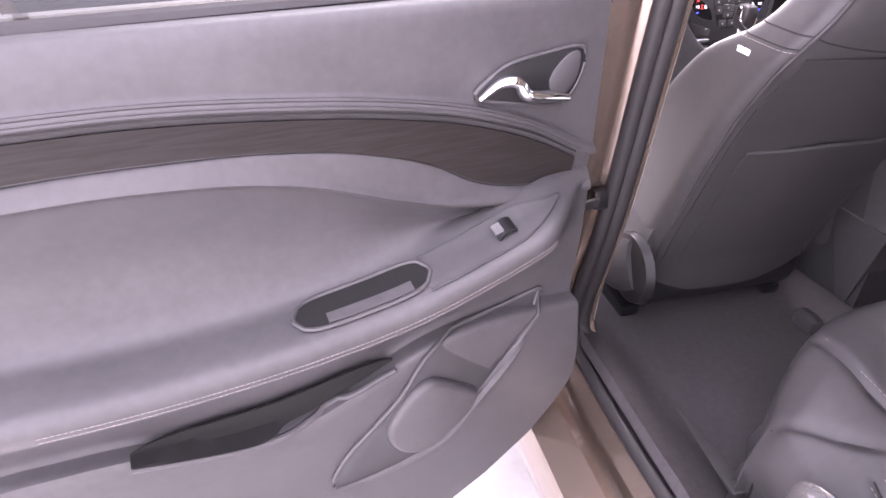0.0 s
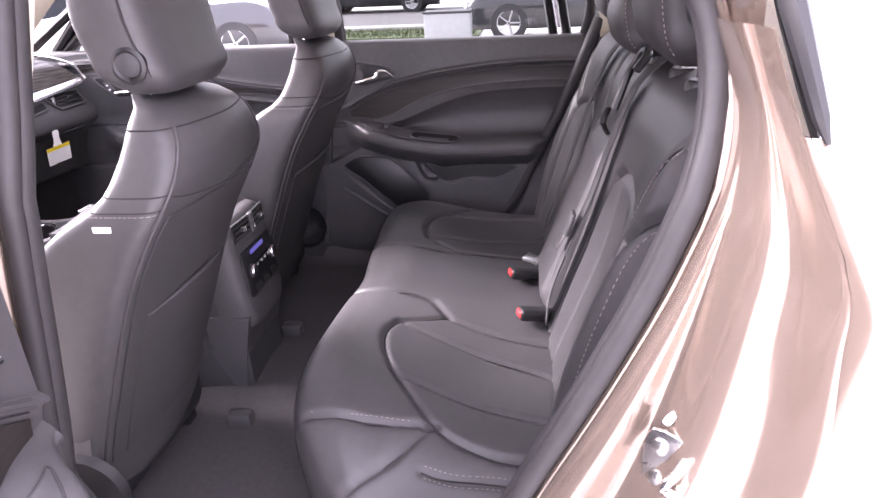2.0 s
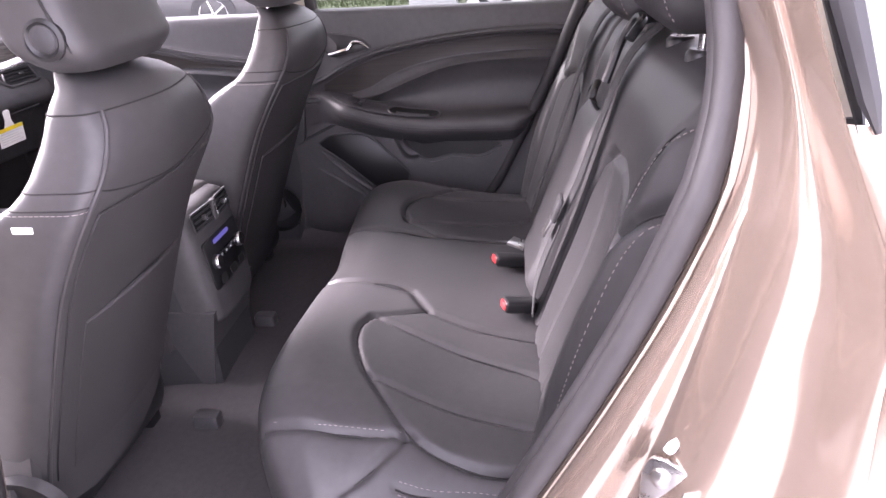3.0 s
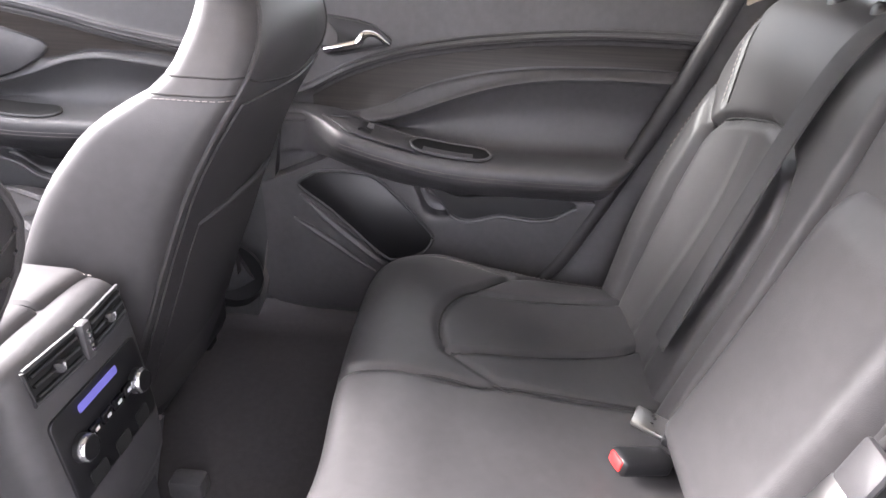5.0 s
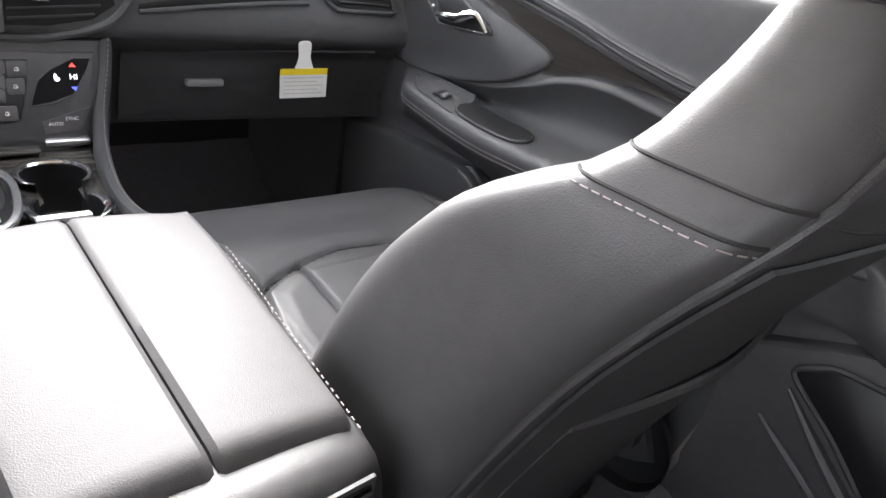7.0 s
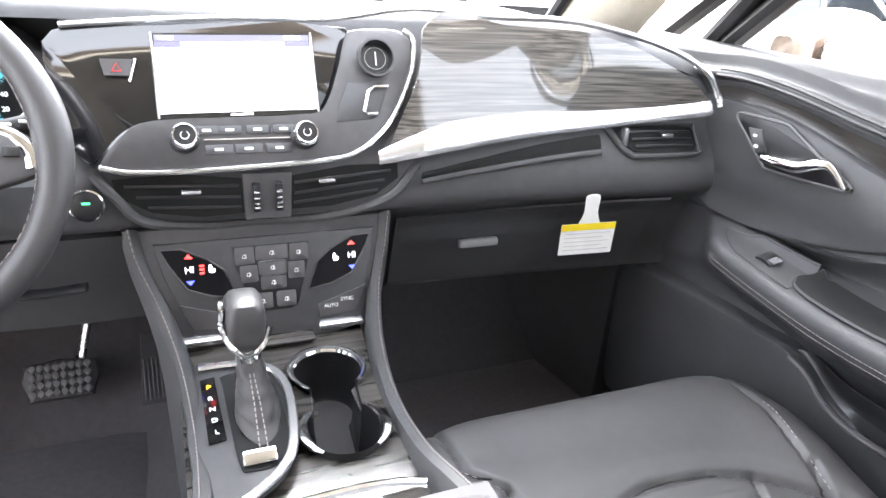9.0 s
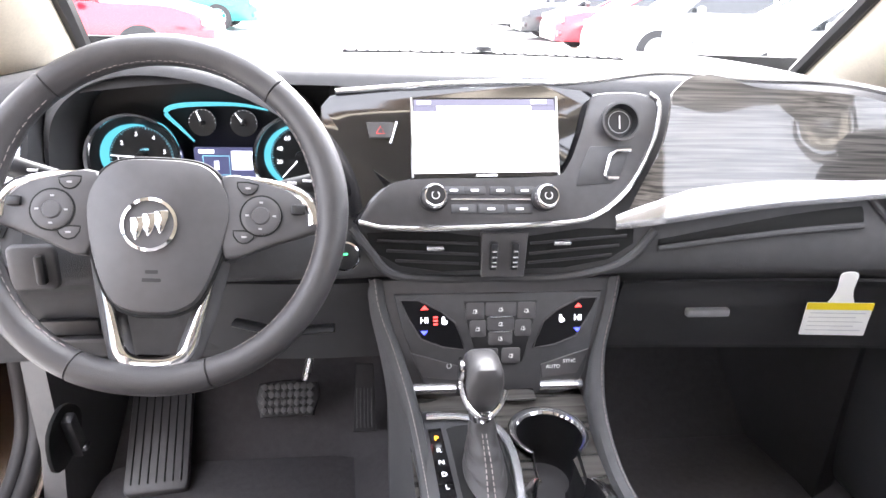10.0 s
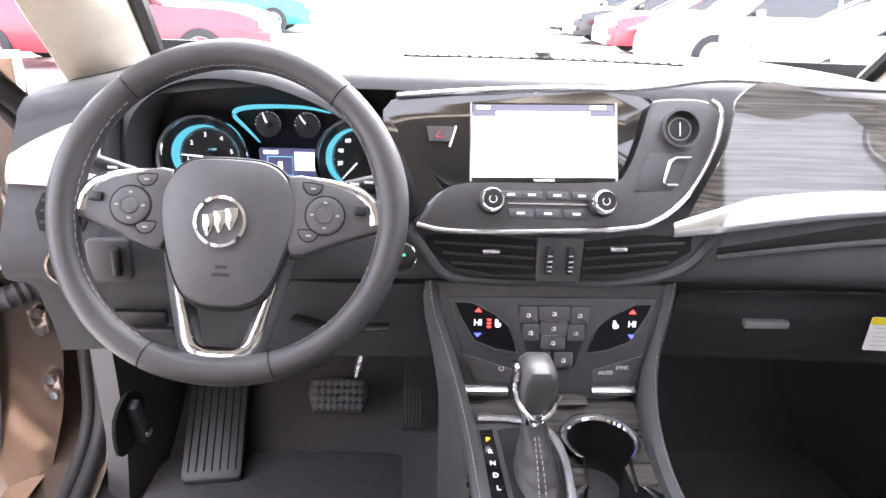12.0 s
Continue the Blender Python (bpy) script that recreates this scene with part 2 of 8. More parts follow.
def soften(outline, n=4):
    """A closed outline smoothed through its corners."""
    p = [Vector((a, b, 0)) for a, b in outline]
    k, out = len(p), []
    for i in range(k):
        a, b, c, d = p[i - 1], p[i], p[(i + 1) % k], p[(i + 2) % k]
        for j in range(n):
            t = j / n
            q = 0.5 * (2 * b + (c - a) * t + (2 * a - 5 * b + 4 * c - d) * t * t + (3 * b - a - 3 * c + d) * t**3)
            out.append((q.x, q.y))
    return out


def writing(text, size, mat, m, parent, name="lettering", depth=0.0003, align="CENTER"):
    c = bpy.data.curves.new(name, "FONT")
    c.body, c.size, c.extrude, c.align_x, c.align_y = text, size, depth, align, "CENTER"
    tmp = new("tmp_text", c)
    me = bpy.data.meshes.new_from_object(tmp)
    bpy.data.objects.remove(tmp)
    bpy.data.curves.remove(c)
    me.name = name
    me.materials.clear()
    me.materials.append(mat)
    ob = new(name, me)
    ob.parent, ob.matrix_basis = parent, m
    return ob


def stitches(points, mat, parent, length=0.006, gap=0.004, r=0.0007, name="stitching"):
    """A row of small stitches along a line."""
    pts = [Vector(p) for p in points]
    bm, run, on = bmesh.new(), 0.0, []
    seg = []
    for a, b in zip(pts, pts[1:]):
        n = max(1, int((b - a).length / 0.002))
        for k in range(n):
            seg.append(a.lerp(b, k / n))
    step = 0.002
    i = 0
    while i + int(length / step) < len(seg):
        tube([seg[i], seg[i + int(length / step)]], r, 4, bm=bm)
        i += int((length + gap) / step)
    return part(name, bm, mat, parent)


def bump_at(d, w):
    return math.exp(-((d / w) ** 2))


def dist_line(px, py, line):
    """The distance of a point from a polyline in a plane."""
    best = 9.0
    for (ax, ay), (bx, by) in zip(line, line[1:]):
        dx, dy = bx - ax, by - ay
        t = max(0.0, min(1.0, ((px - ax) * dx + (py - ay) * dy) / (dx * dx + dy * dy + 1e-12)))
        best = min(best, math.hypot(px - ax - t * dx, py - ay - t * dy))
    return best


# ---- the car's shell ----
def lean(z):
    """How far the sides draw in above the belt."""
    return max(0.0, z - 1.15) * 0.36


REAR_GAP = [(-0.12, 1.48), (-0.108, 1.18), (-0.088, 1.03), (-0.044, 0.753), (0.012, 0.52), (0.0, 0.445), (-0.10, 0.42), (-0.42, 0.425), (-0.56, 0.50), (-0.65, 0.62), (-0.725, 0.775), (-0.80, 0.93), (-0.862, 1.083), (-0.902, 1.243), (-0.87, 1.37), (-0.74, 1.49), (-0.55, 1.55), (-0.25, 1.56)]
FRONT_GAP = [(0.0, 1.48), (0.01, 1.18), (0.03, 1.0), (0.06, 0.75), (0.10, 0.52), (0.16, 0.43), (0.40, 0.42), (0.84, 0.43), (1.05, 0.50), (1.10, 0.65), (1.10, 0.90), (1.04, 1.08), (0.87, 1.20), (0.62, 1.36), (0.38, 1.49), (0.18, 1.55)]


BODY_EDGE = curve([(0.40, -0.78), (0.60, -0.90), (0.75, -0.965), (0.916, -0.989), (1.06, -0.980), (1.103, -0.978), (1.14, -0.966), (1.21, -0.940), (1.34, -0.900), (1.6, -0.86)])


def loop_offset(loop, d):
    n, out = len(loop), []
    cy, cz = sum(p[0] for p in loop) / n, sum(p[1] for p in loop) / n
    for i, (y, z) in enumerate(loop):
        ay, az = loop[i - 1]
        by, bz = loop[(i + 1) % n]
        t = Vector((by - ay, bz - az)).normalized()
        w = Vector((t.y, -t.x))
        if w.dot(Vector((y - cy, z - cz))) < 0:
            w = -w
        out.append((y + w.x * d, z + w.y * d))
    return out


def jamb(side, gap, name, label):
    loop = soften(gap, 4)
    layers = [(0.0, 0.715), (0.004, 0.745), (0.012, 0.775), (0.026, 0.785), (0.032, 0.796), (0.044, 0.800), (0.052, 0.792), (0.060, 0.798), (0.066, 0.815), (0.070, 0.86), (0.078, 0.89), (0.10, 0.905)]
    rows, far = [], loop_offset(loop, 0.10)
    for d, x in layers:
        row = []
        for (y0, z0), (y, z), (y1, z1) in zip(loop, loop_offset(loop, d), far):
            k = 1.0
            if gap is REAR_GAP and z1 > 0.98 and y1 < BODY_EDGE(z1):
                k = max(0.2, (y0 - BODY_EDGE(z1)) / (y0 - y1))
            y, z = y0 + (y - y0) * k, z0 + (z - z0) * k
            deep = min(1.0, max(0.0, (1.36 - z) / 0.10)) * min(1.0, max(0.0, (-0.48 - y) / 0.08)) if gap is REAR_GAP else 0.0
            row.append((side * (x + (min(x, 0.774) - x) * deep - lean(z)), y, z))
        rows.append(row)
    return tagged(part(name, rings(rows, caps=False), PAINT), label, "door frame", kind="structure")


def seal(side, gap, name, label):
    loop = soften(gap, 5)
    bm = tube([(side * (0.765 - lean(z)), y, z) for y, z in loop_offset(loop, -0.004)], 0.0135, 10, closed=True, up=(1, 0, 0))
    tube([(side * (0.742 - lean(z)), y, z) for y, z in loop_offset(loop, -0.001)], 0.016, 10, closed=True, up=(1, 0, 0), bm=bm)
    return tagged(part(name, bm, RUBBER), label, "door seal", kind="structure")


jamb(-1, REAR_GAP, "door_frame_rear", "bronze painted rear door frame with open doorway")
seal(1, REAR_GAP, "door_seal_right", "black rubber seal round the closed rear door")
jamb(-1, FRONT_GAP, "door_frame_front", "bronze painted front door frame with open doorway")
seal(-1, REAR_GAP, "door_seal_rear", "black rubber seal round the rear doorway")
seal(-1, FRONT_GAP, "door_seal_front", "black rubber seal round the front doorway")


# the pillar between the doorways, painted outside
def b_pillar(side, name, mat, x0, x1):
    rows = []
    f0, f1 = curve([(0.42, 0.03), (0.52, 0.02), (0.753, -0.036), (1.03, -0.08), (1.18, -0.100), (1.56, -0.13)]), curve([(0.42, 0.09), (0.75, 0.045), (1.18, 0.0), (1.56, -0.02)])
    for k in range(15):
        z = 0.42 + 1.14 * k / 14
        a, b = f0(z), f1(z)
        xa, xb = side * (x0 - lean(z)), side * (x1 - lean(z))
        rows.append([(xa, a + 0.012, z), (xa, b - 0.012, z), ((xa * 2 + xb) / 3, b, z), (xb, b - 0.008, z), (xb, a + 0.008, z), ((xa * 2 + xb) / 3, a, z)])
    return tagged(part(name, rings(rows), mat), "painted pillar between the two doorways" if mat == PAINT else "cloth-covered pillar trim beside the seat", "pillar", kind="structure")


b_pillar(-1, "pillar_left", PAINT, 0.775, 0.90)
b_pillar(-1, "pillar_trim_left", LINER, 0.70, 0.745)
b_pillar(1, "pillar_right", LINER, 0.69, 0.76)


def pillar_foot():
    f0, f1 = curve([(0.42, 0.02), (0.753, -0.042), (1.18, -0.106)]), curve([(0.42, 0.10), (0.75, 0.052), (1.18, 0.006)])
    return rings([[(0.682, f0(z), z), (0.682, f1(z), z), (0.766, f1(z) + 0.004, z), (0.766, f0(z) - 0.004, z)] for z in [0.40 + 0.76 * k / 12 for k in range(13)]])


tagged(part("pillar_foot_right", pillar_foot(), PLASTIC), "dark grey plastic lower pillar trim", "pillar", kind="structure")
tagged(part("door_edge_seal", tube(spline([(0.690, y, z) for y, z in ((-0.925, 1.22), (-0.872, 1.083), (-0.808, 0.93), (-0.735, 0.775), (-0.655, 0.62), (-0.565, 0.50))], 6), 0.017, 10), RUBBER), "black rubber edge behind the closed rear door", "door seal", kind="structure")


# outside skin behind the rear doorway
def quarter():
    out = curve([(0.40, 0.885), (0.60, 0.90), (0.80, 0.905), (0.92, 0.910), (1.02, 0.922), (1.09, 0.930), (1.12, 0.926), (1.17, 0.912), (1.21, 0.897), (1.24, 0.880)])

    def f(u, v):
        z = 0.40 + 0.838 * v
        y0 = BODY_EDGE(z)
        y = y0 + (-2.1 - y0) * u**1.6
        k = min(1.0, u * 10)
        grow = min(1.0, u * 3.0)
        arch = 0.02 * bump_at(math.hypot(y + 1.42, z - 0.36) - 0.43, 0.05)
        return (-((0.905 if z < 1.15 else 0.905 - lean(z)) * (1 - k) + k * (out(z) + arch * grow - 0.35 * max(0, -1.5 - y) ** 2)), y, z)

    return sheet(f, 34, 40)


FLANGE_EDGE = curve([(0.40, -0.535), (0.50, -0.572), (0.62, -0.664), (0.775, -0.742), (0.93, -0.817), (1.083, -0.879), (1.243, -0.912), (1.34, -0.885)])
FIRST_STEP = curve([(0.40, 0.38), (0.85, 0.36), (1.0, 0.28), (1.12, 0.18), (1.22, 0.10), (1.34, 0.08)])


def flange(u, v):
    """The stepped painted face between the doorway's rim and the body's shut edge."""
    z = 0.40 + 0.92 * v
    a, b = FLANGE_EDGE(z), BODY_EDGE(z)
    s = FIRST_STEP(z)
    step = curve([(0.0, 0.776), (0.03, 0.788), (s - 0.02, 0.797), (s + 0.04, 0.812), (s + 0.12, 0.834), (s + 0.18, 0.843), (0.70, 0.856), (0.76, 0.862), (0.90, 0.892), (0.95, 0.902), (1.0, 0.906)])
    return (-(step(u) - lean(z)), a + (b - a) * u, z)


tagged(part("door_frame_flange", sheet(flange, 48, 48), PAINT), "bronze painted flange behind the rear doorway", "door frame", kind="structure")
tagged(part("quarter_panel", quarter(), PAINT), "glossy bronze rear body side behind the doorway", "car body", kind="structure")


def band(name, ya, yb, za, zb, x, mat, label, cat, thick=0.02, slope=True):
    def f(u, v):
        z = za + (zb - za) * v
        return (x - math.copysign(lean(z), x) if slope else x, ya + (yb - ya) * u, z)

    return tagged(part(name, sheet(f, 6, 6, thick), mat), label, cat, kind="structure")


# quarter window behind the rear doorway on the left, with its black frame
def quarter_glass():
    def f(u, v):
        z = 1.226 + 0.28 * v
        y0 = BODY_EDGE(z) - 0.004
        return (-(0.908 - lean(z) - 0.01 * v), y0 + (-1.75 - y0) * u, z)

    return sheet(f, 8, 6)


quarter_window = tagged(part("window_quarter_left", quarter_glass(), QUARTER_PANE), "dark tinted quarter window", "window", kind="structure")
part("window_frame", tube([(-(0.918 - lean(z)), y, z) for y, z in ((-0.944, 1.235), (-0.938, 1.255), (-0.914, 1.34), (-0.872, 1.51), (-1.62, 1.50))], [0.002, 0.007, 0.011, 0.013, 0.013], 8), SATIN_BLACK, quarter_window)

# roof, floor, toe board, rear
def roof(u, v):
    y = 0.50 - 2.6 * v
    x = -0.66 + 1.32 * u
    return (x, y, 1.60 - 0.10 * (abs(x) / 0.66) ** 3 - 0.05 * max(0, v - 0.5) - 0.04 * max(0, y) ** 2)


tagged(part("ceiling", sheet(roof, 20, 20, 0.02), LINER), "beige cloth roof lining", "ceiling", kind="structure")


def roof_skin(u, v):
    x, y, z = roof(u, v)
    return (x * 1.06, y, z + 0.05)


tagged(part("roof_skin", sheet(roof_skin, 16, 12, 0.005), PAINT), "bronze painted roof", "car roof", kind="structure")


def floor_f(u, v):
    x, y = -0.76 + 1.52 * u, -1.05 + 2.45 * v
    rise = min(1.0, max(0.0, (y - 0.15) / 0.40))
    z = 0.395 + 0.12 * bump_at(x, 0.12) * (0.12 + 0.88 * rise * rise * (3 - 2 * rise))
    toe = max(0.0, y - 1.10)
    z += 0.9 * toe if toe < 0.35 else 0.9 * 0.35
    sill = max(0.0, abs(x) - 0.66)
    z += 0.5 * sill * (1 if -1 < y < 1.05 else 0)
    return (x, y, z + 0.004 * noise.noise((x * 9, y * 9, 0)))


tagged(part("floor", sheet(floor_f, 60, 80, 0.02), CARPET), "dark grey carpeted car floor", "floor", kind="structure")
# bulkhead coloured near-black for the shade deep in the footwell
tagged(part("firewall", sheet(lambda u, v: (-0.78 + 1.56 * u, 1.30 + 0.02 * v, 0.38 + 0.80 * v), 4, 4, 0.02), RECESS_SHADE), "bulkhead behind the pedals, coloured near-black for the footwell's shade", "bulkhead", kind="structure")
for sx, nm in ((-1, "sill_trim_left"), (1, "sill_trim_right")):
    bm = rings([[(sx * 0.655, y, 0.395), (sx * 0.665, y, 0.412), (sx * 0.685, y, 0.418), (sx * 0.725, y, 0.418), (sx * 0.735, y, 0.41), (sx * 0.735, y, 0.30), (sx * 0.655, y, 0.30)] for y in (-0.55, -0.2, 0.1, 0.5, 1.0)])
    tagged(part(nm, bm, PLASTIC_LIGHT), "dark grey plastic door sill", "door sill", kind="structure")
bm = rings([[(-0.855, y, 0.415), (-0.915, y, 0.40), (-0.925, y, 0.34), (-0.90, y, 0.24), (-0.84, y, 0.22)] for y in (-0.62, -0.3, 0.2, 0.7, 1.1)], closed=False)
tagged(part("rocker_panel", bm, PAINT), "bronze painted rocker panel under the doors", "car body", kind="structure")

# boot walls and tailgate
tagged(part("wall_boot", sheet(lambda u, v: (-0.74 + 1.48 * u, -1.95 + 0.12 * v, 0.5 + 0.62 * v), 4, 4, 0.03), PLASTIC), "dark boot wall", "boot wall", kind="structure")
tagged(part("window_tailgate", sheet(lambda u, v: (-0.62 + 1.24 * u, -1.84 + 0.22 * v, 1.12 + 0.40 * v), 4, 4), TINTED), "tinted tailgate window", "window", kind="structure")
for sx, nm in ((-1, "boot_side_left"), (1, "boot_side_right")):
    tagged(part(nm, sheet(lambda u, v: (sx * (0.74 - lean(0.45 + 0.75 * v)), -1.0 - 0.95 * u, 0.45 + 0.75 * v), 4, 8, 0.02), PLASTIC), "dark boot side trim", "side trim", kind="structure")


def c_pillar(side):
    def f(u, v):
        z = 1.17 + 0.40 * v
        y0 = -0.93 + 0.05 * v
        return (side * (0.72 - lean(z)), y0 - (0.13 + 0.05 * (1 - v)) * u, z)

    return sheet(f, 6, 10, 0.02)


for sx, nm in ((-1, "pillar_rear_left"), (1, "pillar_rear_right")):
    tagged(part(nm, c_pillar(sx), LINER), "beige cloth-covered rear pillar trim", "pillar", kind="structure")


def a_pillar(side):
    pts = spline([(side * 0.650, 1.12, 1.11), (side * 0.645, 1.08, 1.15), (side * 0.625, 0.97, 1.235), (side * 0.585, 0.75, 1.40), (side * 0.57, 0.50, 1.53)], 6)
    rows = []
    for p in pts:
        rows.append([p + Vector((side * a, b, c)) for a, b, c in ((-0.045, 0.055, 0.03), (-0.052, 0.02, 0.0), (-0.030, -0.025, -0.015), (0.0, -0.042, -0.02), (0.03, -0.05, -0.02), (0.058, -0.02, 0.0), (0.05, 0.05, 0.03))])
    return rings(rows)


for sx, nm in ((-1, "pillar_front_left"), (1, "pillar_front_right")):
    tagged(part(nm, a_pillar(sx), LINER), "pale beige windscreen pillar trim", "pillar", kind="structure")
for sx, nm in ((-1, "windscreen_trim_left"), (1, "windscreen_trim_right")):
    tagged(part(nm, tube(spline([(sx * 0.600, 1.17, 1.165), (sx * 0.572, 1.03, 1.265), (sx * 0.532, 0.80, 1.43), (sx * 0.518, 0.56, 1.56)], 6), 0.014, 8), SATIN_BLACK), "black band at the windscreen's edge", "window trim", kind="structure")


def screen_f(u, v):
    x = (-0.70 + 1.40 * u) * (1 - 0.14 * v)
    bow = 1 - (x / 0.7) ** 2
    return (x, 1.16 + 0.22 * bow - v * (0.62 + 0.13 * bow), 1.165 + 0.40 * v)


windscreen = tagged(part("windscreen", sheet(screen_f, 16, 8), GLASS), "clear windscreen", "windscreen", kind="structure")
windscreen.visible_shadow = False


def bonnet(u, v):
    x = -0.86 + 1.72 * u
    y = 1.42 + 1.0 * v - 0.16 * (x / 0.86) ** 2
    return (x, y, 1.010 - 0.10 * v**2 - 0.05 * (x / 0.86) ** 4 - 0.02 * v)


tagged(part("bonnet", sheet(bonnet, 16, 12, 0.01), PAINT), "bronze painted bonnet", "car bonnet", kind="structure")
for sx, nm in ((-1, "wing_left"), (1, "wing_right")):
    tagged(part(nm, sheet(lambda u, v: (sx * (0.90 + 0.02 * math.sin(3.14 * v)), 1.08 + 1.3 * u, 0.35 + 0.68 * v), 10, 10, 0.008), PAINT), "bronze painted front wing", "car body", kind="structure")
    if sx > 0:
        tagged(part("door_skin_right", sheet(lambda u, v: (sx * (0.885 + 0.03 * math.sin(3.14 * v)), -1.0 + 2.08 * u, 0.30 + 0.84 * v), 10, 10, 0.008), PAINT), "bronze outer skin of the closed doors", "car body", kind="structure")


# trim between the bench and the doors, and beside the pedals
def side_trim(side):
    edge = curve([(0.40, -0.40), (0.45, -0.47), (0.60, -0.655), (0.775, -0.745), (0.97, -0.845), (1.13, -0.905), (1.18, -0.915)])

    def f(u, v):
        z = 0.40 + 0.79 * v
        y = edge(z) + (-1.10 - edge(z)) * u
        return (side * (0.722 - 0.045 * math.sin(math.pi * min(1, u * 1.3)) ** 0.7 * (0.4 + 0.6 * math.sin(math.pi * v))), y, z)

    return sheet(f, 16, 24, 0.015)


for sx, nm in ((-1, "side_trim_left"), (1, "side_trim_right")):
    tagged(part(nm, side_trim(sx), PLASTIC_LIGHT), "grey moulded trim beside the rear bench", "side trim", kind="structure")
    # right kick panel in a darker colour for the unlit passenger footwell
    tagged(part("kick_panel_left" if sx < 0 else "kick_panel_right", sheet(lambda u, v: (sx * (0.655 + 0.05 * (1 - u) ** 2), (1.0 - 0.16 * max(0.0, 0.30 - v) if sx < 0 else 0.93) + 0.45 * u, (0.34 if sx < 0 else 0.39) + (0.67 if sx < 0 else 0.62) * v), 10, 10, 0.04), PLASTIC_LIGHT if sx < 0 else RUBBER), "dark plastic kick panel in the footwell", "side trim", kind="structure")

# windows and frames of the closed side
def side_window(name, ya, yb, ya2, yb2, label, glazing=GLASS):
    def f(u, v):
        z = 1.13 + 0.40 * v
        a, b = ya + (ya2 - ya) * v, yb + (yb2 - yb) * v
        return (0.775 - lean(z), a + (b - a) * u, z)

    w = tagged(part(name, sheet(f, 4, 4), glazing), label, "window", kind="structure")
    w.visible_shadow = glazing is PRIVACY
    for n, pts in (("window_frame", [f(0, 0), f(0, 1), f(1, 1), f(1, 0)]),):
        part(n, tube(pts, 0.017, 8, up=(1, 0, 0)), SATIN_BLACK, w)
    return w


side_window("window_front_right", 0.06, 0.92, 0.02, 0.34, "clear closed front side window")
side_window("window_rear_right", -0.80, -0.10, -0.72, -0.08, "tinted closed rear side window", PRIVACY)
side_window("window_vent_right", -1.22, -0.84, -1.12, -0.76, "tinted small side window behind the door", PRIVACY)
side_window("window_corner_right", 0.95, 1.08, 0.46, 0.37, "clear small corner window by the pillar")


# ---- seats ----
def superring(w, d, n=36, e=0.55, hollow=0.0):
    """A seat's cross-section: half width w, half depth d, hollowed in front between its bolsters."""
    out = []
    for k in range(n):
        a = math.tau * k / n
        c, s = math.cos(a), math.sin(a)
        x = w * math.copysign(abs(c) ** e, c)
        y = d * math.copysign(abs(s) ** e, s)
        if s > 0:
            y -= hollow * bump_at(x / w, 0.62) * abs(s) ** 0.3
        out.append((x, y))
    return out


BACK_LINE = curve([(0.50, 0.050), (0.64, 0.008), (0.76, -0.038), (0.87, -0.081), (0.966, -0.124), (1.028, -0.160), (1.07, -0.186), (1.103, -0.203), (1.14, -0.210), (1.18, -0.200), (1.208, -0.172), (1.222, -0.130)])
BACK_HALF = curve([(0.50, 0.225), (0.64, 0.230), (0.85, 0.233), (0.98, 0.231), (1.07, 0.216), (1.14, 0.175), (1.20, 0.130), (1.222, 0.085)])
BACK_DEEP = curve([(0.50, 0.19), (0.64, 0.210), (0.76, 0.218), (0.83, 0.216), (0.93, 0.204), (0.982, 0.192), (1.026, 0.176), (1.057, 0.150), (1.075, 0.128), (1.09, 0.121), (1.132, 0.115), (1.18, 0.095), (1.205, 0.070), (1.222, 0.03)])


def back_point(a, z, grow=0.0):
    """A point on the backrest's skin: a turns round it, 0 to the right, 90 the front."""
    w, d = BACK_HALF(z) + grow, BACK_DEEP(z) / 2 + grow
    c, s = math.cos(radians(a)), math.sin(radians(a))
    n = 7.0 if z < 1.05 else 7.0 - 4.0 * min(1.0, (z - 1.05) / 0.15)
    r = (abs(c) ** n + abs(s) ** n) ** (-1 / n)
    x, y = w * c * r, d * s * r
    if s > 0:
        y -= 0.055 * bump_at(x / w, 0.55) * min(1.0, 1.4 * s)
    else:
        y -= 0.016 * bump_at(x / w, 0.6) * min(1.0, -1.4 * s)
    return Vector((x, BACK_LINE(z) + BACK_DEEP(z) / 2 + y, z))


